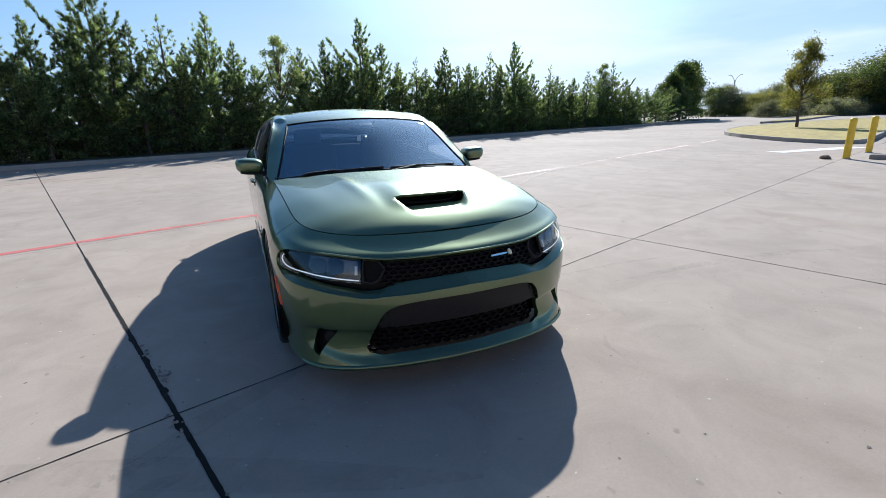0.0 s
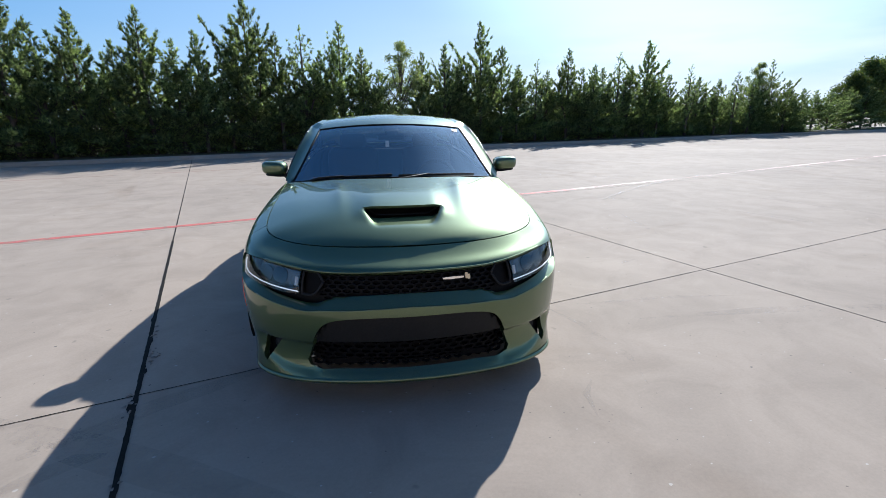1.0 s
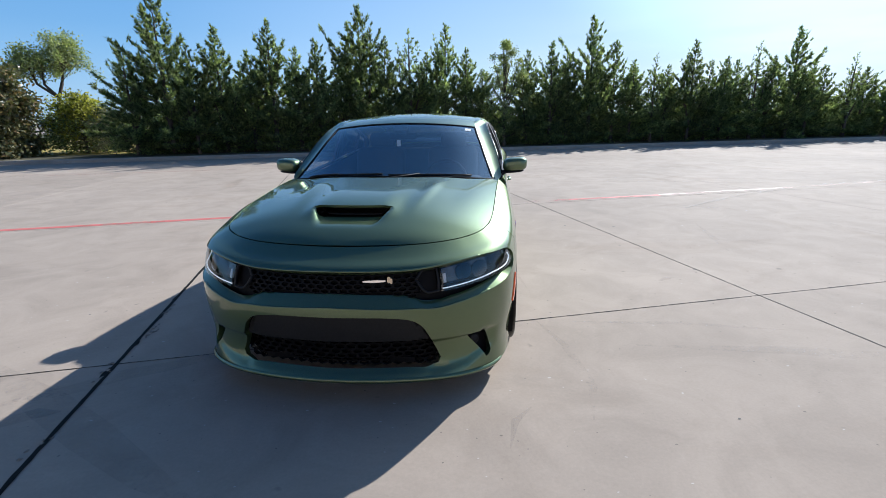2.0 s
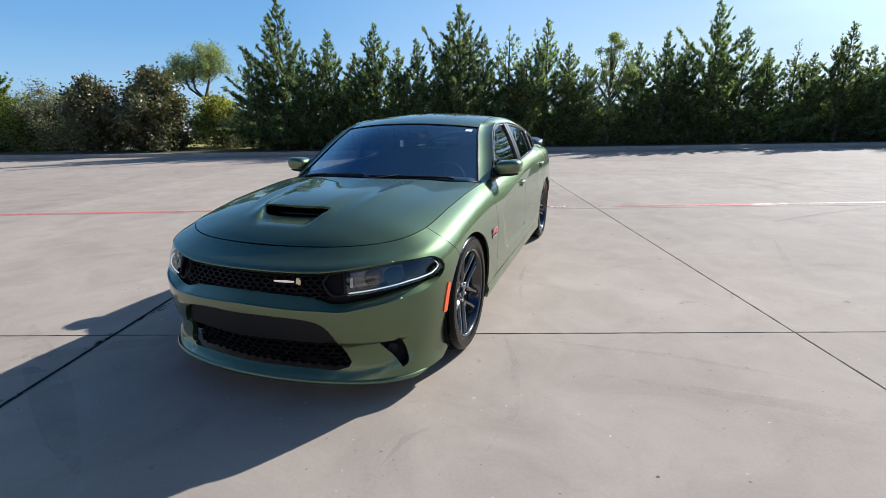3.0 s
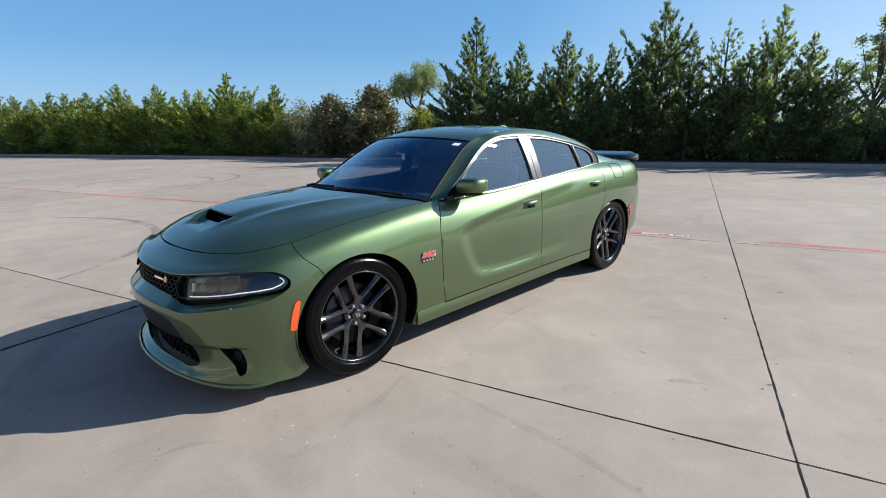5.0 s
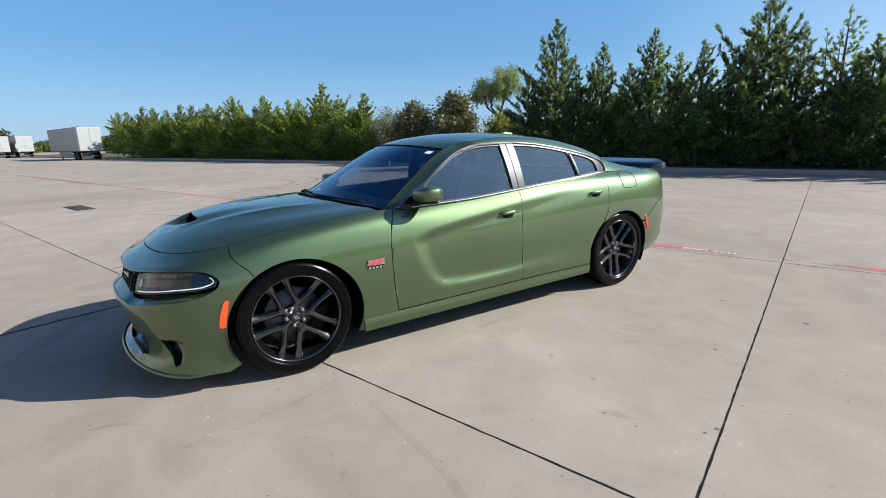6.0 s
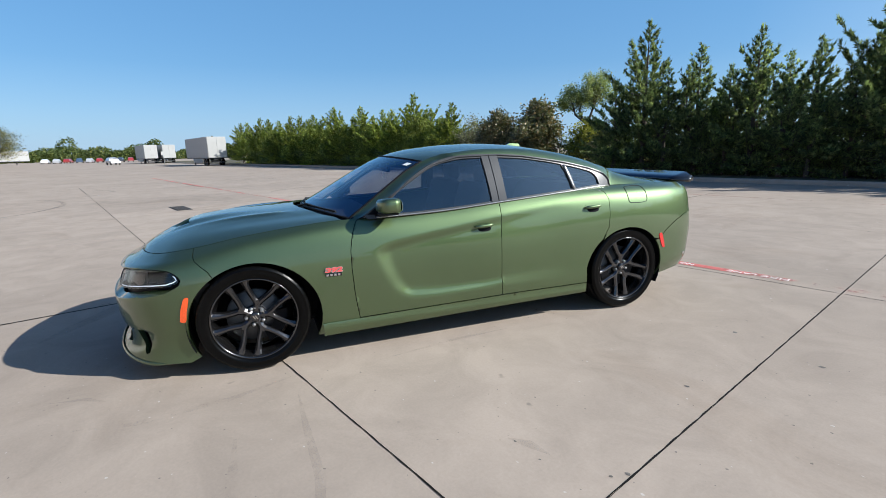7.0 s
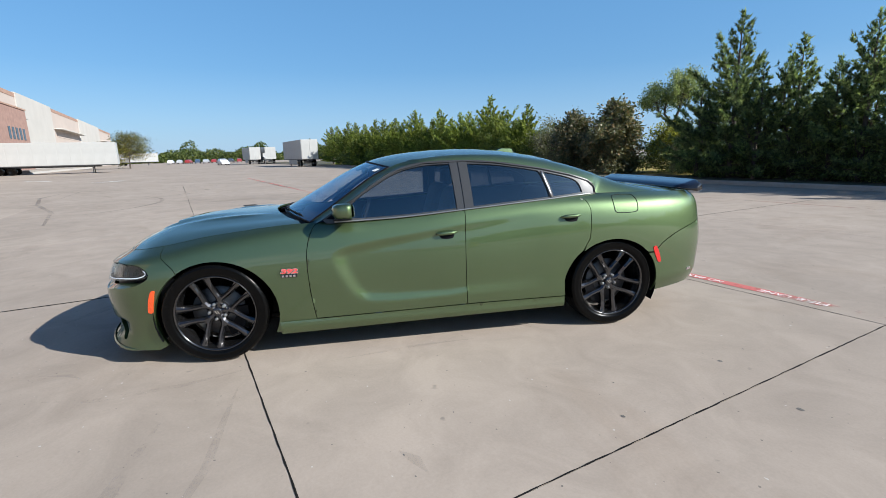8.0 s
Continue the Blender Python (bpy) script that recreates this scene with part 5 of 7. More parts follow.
# rolled edges over the grille and along the bumper's crest
def nose_edge(name, pts, depth, lift, radius):
    run = []
    for (u0, w0), (u1, w1) in zip(pts, pts[1:]):
        run += [(u0 + (u1 - u0) * t, w0 + (w1 - w0) * t) for t in np.linspace(0, 1, 8)[:-1]]
    run.append(pts[-1])
    run = [(-u, w) for u, w in reversed(run[1:])] + run
    return part(name, tube_mesh(name, on_nose(run, depth, lift), radius, PAINT, 10), car)


nose_edge("grille_brim", half_loop([(0, 0.701), (0.15, 0.700), (0.30, 0.699), (0.42, 0.701), (0.52, 0.709), (0.62, 0.720), (0.70, 0.729), (0.77, 0.735)]), 0.004, -0.001, 0.0055)
nose_edge("bumper_crest", half_loop(low_edge[:12]), 0.006, 0.000, 0.0065)

LAMP = half_loop([(0.556, 0.699), (0.66, 0.714), (0.74, 0.724), (0.81, 0.729), (("x", 0.50), 0.724), (("x", 0.455), 0.707), (("x", 0.428), 0.686), (("x", 0.418), 0.666), (("x", 0.430), 0.648), (("x", 0.475), 0.633), (0.824, 0.620), (0.74, 0.609), (0.66, 0.600), (0.556, 0.590)])
LAMP = rounded(LAMP, 0.015, 55)
lamp_low = half_loop([(0.566, 0.602), (0.66, 0.611), (0.74, 0.621), (0.815, 0.632), (("x", 0.50), 0.642), (("x", 0.455), 0.655), (("x", 0.436), 0.668), (("x", 0.444), 0.684), (("x", 0.462), 0.698)])
for s in (1, -1):
    flip = lambda pts: [(u * s, w) for u, w in pts]
    lamp = part("headlamp", panel_mesh("headlamp", flip(LAMP), [], set_back(0.052), BLACK, gap=0.03, lip=-0.030, inward=(0, 0, 0.5)), car, "headlamp with a lit white running strip")
    lens = part("lens", panel_mesh("lens", flip(shrink(LAMP, 0.001)), [], set_back(0.010), SMOKE_LENS, gap=0.03, lip=0.004, inward=(0, 0, 0.5)), lamp, "clear smoked lamp cover")
    lens.visible_shadow = False
    run = []
    for (u0, w0), (u1, w1) in zip(lamp_low, lamp_low[1:]):
        run += [(u0 + (u1 - u0) * t, w0 + (w1 - w0) * t) for t in np.linspace(0, 1, 4)[:-1]]
    part("running_light", tube_mesh("running_light", on_nose(flip(run), 0.020), 0.0032, DRL, 8), lamp, "lit white running strip")
    inner = rounded(half_loop([(0.575, 0.622), (0.66, 0.630), (0.74, 0.640), (0.81, 0.650), (0.81, 0.712), (0.74, 0.708), (0.66, 0.699), (0.575, 0.687)]), 0.02, 50)
    part("reflector", panel_mesh("reflector", flip(inner), [], set_back(0.040), LAMP_SILVER, gap=0.03, lip=0.012, inward=(0, 0, 0.5)), lamp)
    for y0, y1 in ((0.650, 0.715), (0.735, 0.800)):
        pj = rounded(half_loop([(y0, 0.636), (y1, 0.645), (y1, 0.698), (y0, 0.690)]), 0.012, 100)
        part("projector", panel_mesh("projector", flip(pj), [], set_back(0.034), GLOSS, gap=0.03, lip=0.01, inward=(0, 0, 0.5)), lamp)
    blk = half_loop([(0.574, 0.628), (0.587, 0.630), (0.587, 0.672), (0.574, 0.670)])
    part("indicator", panel_mesh("indicator", flip(blk), [], set_back(0.020), WHITE_MARK, gap=0.03, lip=0.01, inward=(0, 0, 0.5)), lamp)
    # round duct beside the grille
    ring_c = half_loop([(0.440, 0.650), (0.462, 0.680), (0.480, 0.694), (0.515, 0.698), (0.547, 0.697), (0.550, 0.645), (0.547, 0.592), (0.500, 0.587), (0.474, 0.600)])
    ring_r = rounded(ring_c, 0.012, 50)
    part("intake_duct", tube_mesh("intake_duct", on_nose(flip(ring_r + ring_r[:1]), 0.026), 0.0065, MATT, 8), car, "gloss black duct ring beside the grille")
    part("duct_cover", panel_mesh("duct_cover", flip(shrink(ring_r, 0.004)), [], set_back(0.052), BLACK, gap=0.03, lip=0, inward=(0, 0, 0.5)), car)
    # fog lamp pocket
    fp = flip(shrink(FOG, -0.045))
    pocket = part("fog_pocket", panel_mesh("fog_pocket", fp, [], set_back(0.048), BLACK, gap=0.03, lip=0, inward=(0, 0, 0.5)), car, "black pocket of the fog lamp")
    fc = on_nose([(U(y=0.755) * s, V(U(y=0.755), 0.262) * ROW_M)], 0.052)[0]
    fl = puck(0.034, -0.02, 0.012, MATT, "fog_lamp", 24, 0.006)
    fo = part("fog_lamp", fl, pocket, "round fog lamp")
    fo.location, fo.rotation_euler = fc, (0, 0, radians(-58 if s > 0 else -122))

for s in (1, -1):
    part("fog_duct", box_bm((0.40, min(s * 0.58, s * 0.76), 0.15), (0.60, max(s * 0.58, s * 0.76), 0.36), 0.01), car, "", BLACK)

intake = rounded(INTAKE, 0.02, 40)
part("lower_intake", panel_mesh("lower_intake", shrink(intake, -0.006), [], set_back(0.085), BLACK, gap=0.04, lip=0, inward=(0, 0, 0.5)), car, "black lower air intake")
plate = both_sides([(0, 0.488), (0.20, 0.485), (0.33, 0.476), (0.41, 0.458), (0.455, 0.418), (0.490, 0.352), (0.49, 0.338), (0.40, 0.336), (0.20, 0.340), (0, 0.342)])
part("intake_panel", panel_mesh("intake_panel", plate, [], set_back(0.024), MATT, gap=0.03, lip=0.03, inward=(0, 0, 0.5)), car, "plain matt black panel over the lower mesh")
mesh_loop = both_sides([(0, 0.344), (0.20, 0.342), (0.40, 0.338), (0.50, 0.340), (0.55, 0.262), (0.56, 0.205), (0.50, 0.178), (0.36, 0.174), (0.2, 0.174), (0, 0.174)])
part("intake_mesh", honeycomb("intake_mesh", mesh_loop, 0.060, BLACK, 0.062, 0.034), car, "black honeycomb mesh")

# small emblem and script bar on the grille, as plain shapes
for y0, y1, z0, z1, mat_, nm in ((0.175, 0.288, 0.646, 0.653, CHROME, "script_bar"), (0.299, 0.311, 0.640, 0.668, GOLD, "emblem"), (0.312, 0.321, 0.636, 0.660, GOLD, "emblem")):
    lp = rounded(half_loop([(y0, z0), (y1, z0), (y1, z1), (y0, z1)]), 0.01, 100)
    part(nm, panel_mesh(nm, lp, [], set_back(0.030), mat_, gap=0.02, lip=0.008, inward=(0, 0, 0.5)), car, "small gold emblem" if nm == "emblem" else "bright script bar on the grille")

# front splitter lip under the fascia
lip_u = np.linspace(-U(x=0.44), U(x=0.44), 60)
lv = []
for d, dz in ((-0.002, 0.012), (-0.010, 0.006), (-0.012, -0.002), (-0.006, -0.012), (0.10, -0.012)):
    ends = 1 - step01((np.abs(lip_u) - U(x=0.66)) / (U(x=0.44) - U(x=0.66)))
    full, flush = set_back(d, dz)(np.stack([lip_u, np.zeros(60)], 1)), set_back(0.012, 0.004)(np.stack([lip_u, np.zeros(60)], 1))
    lv += [tuple(p) for p in flush + (full - flush) * ends[:, None]]
part("splitter", mesh_of("splitter", lv, [(k * 60 + i, k * 60 + i + 1, (k + 1) * 60 + i + 1, (k + 1) * 60 + i) for k in range(4) for i in range(59)], PAINT, True), car, "green painted splitter lip")

# --- marker lamps, handles, mirrors, badge, wipers ---
def out_by(d):
    def f(p):
        q = side(p[:, 0], p[:, 1] / ROW_M)
        q[:, 1] += d
        return q
    return f


panels("side_marker", rounded(line_sp([(0.372, 0.556), (0.392, 0.560), (0.412, 0.520), (0.430, 0.455), (0.437, 0.405), (0.420, 0.398), (0.404, 0.402), (0.396, 0.450), (0.382, 0.505)]), 0.012, 80), out_by(0.006), AMBER, gap=0.02, lip=0.012, cut=0, label="amber side marker")
panels("rear_marker", rounded(line_sp([(-3.398, 0.640), (-3.424, 0.652), (-3.452, 0.610), (-3.478, 0.545), (-3.486, 0.515), (-3.462, 0.512), (-3.440, 0.545), (-3.418, 0.590)]), 0.012, 80), out_by(0.005), RED, gap=0.02, lip=0.012, cut=0, label="red rear side marker")
panels("bumper_reflector", rounded(line_sp([(-3.80, 0.40), (-3.85, 0.40), (-3.85, 0.425), (-3.80, 0.425)]), 0.012, 20), out_by(0.006), CHROME, gap=0.02, lip=0.01, cut=0)
_fd = rounded(line_sp([(-3.045, 1.055), (-3.045, 0.960), (-3.065, 0.942), (-3.225, 0.942), (-3.25, 0.962), (-3.25, 1.055), (-3.23, 1.072), (-3.065, 1.072)]), 0.015, 80)
sided("fuel_flap_gap", lambda s: tube_mesh("fuel_flap_gap", [(p[0], s * (p[1] + 0.0005), p[2] + 0.0005) for p in side_surface(np.array(_fd + _fd[:1]))], 0.0026, BLACK, 6))

HANDLES = [(-1.675, 0.838, 0), (-2.665, 0.922, 1)]
for hx, hz, k in HANDLES:
    for s, door in ((1, (door_f, door_r)[k][0]), (-1, (door_f, door_r)[k][1])):
        pocket = rounded(line_sp([(hx + 0.082, hz + 0.006), (hx + 0.05, hz + 0.032), (hx - 0.05, hz + 0.036), (hx - 0.085, hz + 0.018), (hx - 0.078, hz - 0.020), (hx - 0.03, hz - 0.036), (hx + 0.04, hz - 0.034), (hx + 0.075, hz - 0.018)]), 0.012, 100)
        part("handle_pocket", panel_mesh("handle_pocket", pocket, [], out_by(0.0015), PAINT, gap=0.012, lip=0.002, mirror=s < 0), door)
        dark = rounded(line_sp([(hx + 0.055, hz - 0.006), (hx - 0.06, hz - 0.002), (hx - 0.05, hz - 0.027), (hx + 0.035, hz - 0.029)]), 0.012, 100)
        part("handle_recess", panel_mesh("handle_recess", dark, [], out_by(0.003), BLACK, gap=0.02, lip=0.001, mirror=s < 0), door)
        pts = []
        for t in np.linspace(-1, 1, 15):
            q = side_surface(np.array([sp(x=hx - 0.080 * t, z=hz + 0.012 + 0.004 * t)]))[0]
            pts.append((q[0], s * (q[1] + 0.006 + 0.018 * (1 - abs(t) ** 3.5)), q[2]))
        part("door_handle", tube_mesh("door_handle", pts, [0.004 + 0.011 * (1 - abs(t) ** 4) for t in np.linspace(-1, 1, 15)], PAINT, 10), door, "green door handle")


def super_ball(centre, size, power, n=28, shear=(0, 0)):
    """A rounded block."""
    verts, faces = [], []
    rows = n // 2
    f = lambda c, e: math.copysign(abs(c) ** e, c)
    for i in range(rows + 1):
        t = math.pi * (i / rows - 0.5)
        for j in range(n):
            a = 2 * math.pi * j / n
            x, y, z = f(math.cos(t), power) * f(math.cos(a), power), f(math.cos(t), power) * f(math.sin(a), power), f(math.sin(t), power)
            verts.append((centre[0] + size[0] * x + shear[0] * y, centre[1] + size[1] * y, centre[2] + size[2] * z + shear[1] * y))
    for i in range(rows):
        for j in range(n):
            faces.append((i * n + j, i * n + (j + 1) % n, (i + 1) * n + (j + 1) % n, (i + 1) * n + j))
    return verts, faces


for s in (1, -1):
    v, fc = super_ball((-0.940, s * 0.958, 1.052), (0.092, 0.098, 0.056), 0.62, 32, (-0.012 * s, 0.006 * s))
    for i, p in enumerate(v):
        if p[0] < -0.975:
            v[i] = (-0.975 - (p[0] + 0.975) * 0.05 - 0.012, p[1], p[2])
    mir = part("wing_mirror", mesh_of("wing_mirror", v, [f[::s] for f in fc], PAINT, True), car, "green wing mirror on a black arm")
    part("mirror_arm", tube_mesh("mirror_arm", [(-0.875, s * 0.835, 0.975), (-0.905, s * 0.87, 0.992), (-0.925, s * 0.915, 1.008), (-0.93, s * 0.96, 1.015)], [0.030, 0.026, 0.022, 0.030], MATT, 10, 0.7), mir)
    gv, gf = super_ball((-0.992, s * 0.960, 1.052), (0.004, 0.082, 0.044), 0.6, 28, (-0.012 * s, 0.006 * s))
    part("mirror_glass", mesh_of("mirror_glass", gv, [f[::s] for f in gf], CHROME, True), mir)
    v, fc = super_ball((-0.925, s * 0.955, 0.996), (0.060, 0.075, 0.010), 0.6, 20, (-0.012 * s, 0.006 * s))
    part("mirror_base", mesh_of("mirror_base", v, [f[::s] for f in fc], MATT, True), mir)
    sail = [(-0.80, 0.990), (-0.90, 1.058), (-0.955, 1.075), (-0.93, 0.982)]
    part("mirror_sail", panel_mesh("mirror_sail", sail, [], set_in(-0.012), BLACK, gap=0.05, lip=0.01, mirror=s < 0), car)

# the number on the wing, with an unlettered dark plate and bars under it
def text_mesh(name, body, size, depth, mat, shear=0.0, grow=0.0025):
    cu = bpy.data.curves.new(name, "FONT")
    cu.body, cu.size, cu.extrude, cu.align_x, cu.align_y, cu.shear, cu.offset = body, size, depth, "CENTER", "CENTER", shear, grow
    tmp = bpy.data.objects.new(name, cu)
    scene.collection.objects.link(tmp)
    bpy.context.view_layer.update()
    me = bpy.data.meshes.new_from_object(tmp.evaluated_get(bpy.context.evaluated_depsgraph_get()))
    bpy.data.objects.remove(tmp)
    me.name = name
    me.materials.clear()
    me.materials.append(mat)
    return me


BX, BZ = -0.523, 0.634
for s in (1, -1):
    by = float(side_surface(np.array([sp(x=BX, z=BZ)]))[0][1])
    base = part("wing_badge", box_bm((-0.055, -0.003, -0.036), (0.055, 0.003, -0.014), 0.002), car, "red number badge over a dark plate", GLOSS)
    base.location, base.rotation_euler = (BX, s * (by + 0.003), BZ), (0, 0, 0 if s < 0 else math.pi)
    t = part("badge_number", text_mesh("badge_number", "392", 0.054, 0.003, BADGE_RED, 0.15), base, "red raised number")
    t.matrix_local = pose(0, -0.004, 0.008, 90, 0, 0)
    t.scale = (1.42, 0.80, 1)
    t = part("badge_outline", text_mesh("badge_outline", "392", 0.054, 0.0022, CHROME, 0.15, 0.0055), base, "bright outline round the number")
    t.matrix_local = pose(0, -0.0035, 0.008, 90, 0, 0)
    t.scale = (1.42, 0.80, 1)
    for k in range(4):
        part("badge_bar", box_bm((-0.050 + k * 0.026, -0.005, -0.033), (-0.050 + k * 0.026 + 0.016, -0.002, -0.018), 0.001), base, "", CHROME)

for y0, y1, base_y in ((0.02, 0.62, -0.02), (-0.60, -0.03, -0.62)):
    pts = []
    for t in np.linspace(0, 1, 14):
        y = y0 + (y1 - y0) * t
        x = bowed(-0.438 - 0.012 * t, y)
        pts.append((x, y, float(top_z(x, y)) + 0.007))
    blade = part("wiper", tube_mesh("wiper", pts, 0.006, MATT, 6, 1.2), car, "black windscreen wiper")
    px, py, pz = pts[5]
    ax = bowed(-0.36, base_y)
    part("wiper_arm", tube_mesh("wiper_arm", [(ax - 0.02, base_y, 0.985), (ax - 0.045, base_y + 0.05, 1.0), (px + 0.012, py, pz + 0.008)], [0.014, 0.010, 0.006], MATT, 6), blade)
_st = [(bowed(-1.045, 0.585), 0.585), (bowed(-1.045, 0.535), 0.535), (bowed(-1.085, 0.535), 0.535), (bowed(-1.085, 0.585), 0.585)]
part("inspection_sticker", mesh_of("inspection_sticker", [(x, y, float(top_z(x, y)) + 0.004) for x, y in _st], [(0, 1, 2, 3)], WHITE_MARK), car, "small white sticker in the windscreen corner")

# --- cabin, seen through the smoked glass ---
part("dashboard", smooth_all(box_bm((-0.98, -0.70, 0.72), (-0.52, 0.70, 0.965), 0.05, 3)), car, "dark dashboard", CLOTH)
part("cabin_floor", box_bm((-3.2, -0.74, 0.30), (-0.55, 0.74, 0.33)), car, "", CLOTH)
part("parcel_shelf", box_bm((-3.45, -0.62, 1.01), (-3.0, 0.62, 1.04), 0.01), car, "", CLOTH)
part("headlining", panel_mesh("headlining", top_loop(-1.16, -2.58, 0.03), [], lambda p: top_surface(p) - np.array([0, 0, 0.03]), CLOTH, gap=0.08, lip=0, inward=(-1.9, 0, 3)), car)
for sy in (0.37, -0.37):
    seat = part("seat", smooth_all(box_bm((-1.75, sy - 0.26, 0.34), (-1.18, sy + 0.26, 0.62), 0.08, 3)), car, "dark bucket seat", CLOTH)
    back = smooth_all(box_bm((-0.09, -0.25, 0), (0.09, 0.25, 0.62), 0.07, 3))
    bmesh.ops.transform(back, matrix=Matrix.Translation((-1.72, sy, 0.55)) @ Matrix.Rotation(radians(-16), 4, "Y"), verts=back.verts)
    part("seat_back", back, seat, "", CLOTH)
    part("headrest", smooth_all(box_bm((-1.99, sy - 0.13, 1.13), (-1.89, sy + 0.13, 1.29), 0.045, 3)), seat, "", CLOTH)
rear = part("rear_bench", smooth_all(box_bm((-2.75, -0.66, 0.34), (-2.2, 0.66, 0.62), 0.08, 3)), car, "dark rear bench", CLOTH)
bk = smooth_all(box_bm((-0.09, -0.66, 0), (0.09, 0.66, 0.60), 0.07, 3))
bmesh.ops.transform(bk, matrix=Matrix.Translation((-2.72, 0, 0.52)) @ Matrix.Rotation(radians(-24), 4, "Y"), verts=bk.verts)
part("bench_back", bk, rear, "", CLOTH)
wheel_pts = []
for a in np.linspace(0, 2 * math.pi, 29):
    p = Vector((0, 0.185 * math.cos(a), 0.185 * math.sin(a)))
    wheel_pts.append(Matrix.Translation((-1.06, 0.37, 0.90)) @ Matrix.Rotation(radians(-22), 4, "Y") @ p)
part("steering_wheel", tube_mesh("steering_wheel", wheel_pts, 0.014, CLOTH, 8), car)
mirror_in = part("inside_mirror", smooth_all(box_bm((-1.18, -0.115, 1.245), (-1.15, 0.115, 1.305), 0.012, 2)), car, "", BLACK)
part("mirror_mount", box_bm((-1.155, -0.04, 1.285), (-1.09, 0.04, 1.325), 0.01), mirror_in, "", BLACK)
_sb = [(bowed(-1.035, 0.055), 0.055), (bowed(-1.035, -0.055), -0.055), (bowed(-1.15, -0.065), -0.065), (bowed(-1.15, 0.065), 0.065)]
part("sensor_box", panel_mesh("sensor_box", _sb, [], lambda p: top_surface(p) - np.array([0, 0, 0.012]), MATT, gap=0.05, lip=0.03, inward=(-1.2, 0, 0)), mirror_in, "black sensor box at the top of the windscreen")
part("hanging_tag", box_bm((-1.152, -0.055, 1.190), (-1.149, -0.022, 1.243)), mirror_in, "small white tag", WHITE_MARK)

# ---- trees ----
BARK = simple("grey_brown_bark", (0.095, 0.075, 0.058), 0.9, vary=0.4, scale=14.0, bump=0.8)
CEDAR = foliage("cedar_sprays", (0.036, 0.052, 0.030), (0.195, 0.245, 0.118), (0.38, 0.42, 0.205), 0.55)
CEDAR_LIGHT = foliage("light_cedar_sprays", (0.036, 0.056, 0.013), (0.26, 0.31, 0.068), (0.50, 0.51, 0.13), 0.45)
MAGNOLIA = foliage("leathery_leaves", (0.044, 0.056, 0.025), (0.15, 0.143, 0.064), (0.27, 0.175, 0.09), 0.2, 0.38)
BROAD = foliage("broad_leaves", (0.035, 0.055, 0.016), (0.10, 0.13, 0.038), (0.20, 0.20, 0.05), 0.35)
AUTUMN = foliage("autumn_leaves", (0.060, 0.066, 0.020), (0.18, 0.165, 0.05), (0.38, 0.32, 0.06), 0.45)
YELLOWED = foliage("yellowed_leaves", (0.075, 0.085, 0.016), (0.28, 0.27, 0.05), (0.46, 0.42, 0.08), 0.45)
SCRUB = foliage("grey_scrub", (0.085, 0.088, 0.058), (0.20, 0.195, 0.13), (0.28, 0.26, 0.16), 0.4)


def blades(roots, ways, length, width, rng, fold=0.25):
    """Many small leaf-shaped blades: roots and directions are (n, 3); two triangles each."""
    n = len(roots)
    ways = ways / np.maximum(np.linalg.norm(ways, axis=1), 1e-9)[:, None]
    other = rng.normal(size=(n, 3))
    sidev = np.cross(ways, other)
    sidev /= np.maximum(np.linalg.norm(sidev, axis=1), 1e-9)[:, None]
    up = np.cross(sidev, ways)
    L, W = (length * rng.uniform(0.6, 1.35, n))[:, None], (width * rng.uniform(0.7, 1.3, n))[:, None]
    mid = roots + ways * L * 0.45
    a, b, c, d = roots, mid + sidev * W + up * W * fold, roots + ways * L, mid - sidev * W + up * W * fold
    verts = np.stack([a, b, c, d], 1).reshape(-1, 3)
    i = np.arange(n)[:, None] * 4
    faces = np.concatenate([i + np.array([[0, 1, 2]]), i + np.array([[0, 2, 3]])], 0)
    return verts, faces


def fans(roots, ways, count, length, width, rng, spread=0.42):
    """Sprays: from each root a fan of blades that share it, so that a spray has one tone."""
    n = len(roots)
    ways = ways / np.maximum(np.linalg.norm(ways, axis=1), 1e-9)[:, None]
    flat = np.cross(ways, rng.normal(size=(n, 3)))
    flat /= np.maximum(np.linalg.norm(flat, axis=1), 1e-9)[:, None]
    up = np.cross(flat, ways)
    verts, faces = [roots], []
    o = n
    for k in range(count):
        t = (k / (count - 1) - 0.5) * 2
        way = ways + flat * (t * spread * 1.6 + rng.normal(size=(n, 1)) * 0.12) + up * rng.normal(size=(n, 1)) * 0.22
        way /= np.linalg.norm(way, axis=1)[:, None]
        L = (length * (1.15 - 0.45 * abs(t)) * rng.uniform(0.6, 1.35, n))[:, None]
        W = (width * rng.uniform(0.7, 1.3, n))[:, None]
        mid = roots + way * L * 0.5
        b, c, d = mid + flat * W + up * W * 0.3, roots + way * L, mid - flat * W + up * W * 0.3
        verts += [b, c, d]
        i = np.arange(n)
        faces += [np.stack([i, o + i, o + n + i], 1), np.stack([i, o + n + i, o + 2 * n + i], 1)]
        o += 3 * n
    return np.concatenate(verts), np.concatenate(faces)


def fast_mesh(name, verts, tris, mat):
    me = bpy.data.meshes.new(name)
    me.vertices.add(len(verts))
    me.vertices.foreach_set("co", verts.astype(np.float32).ravel())
    me.loops.add(len(tris) * 3)
    me.loops.foreach_set("vertex_index", tris.astype(np.int32).ravel())
    me.polygons.add(len(tris))
    me.polygons.foreach_set("loop_start", np.arange(0, len(tris) * 3, 3, dtype=np.int32))
    me.polygons.foreach_set("loop_total", np.full(len(tris), 3, dtype=np.int32))
    me.materials.append(mat)
    me.update(calc_edges=True)
    me.validate()
    return me


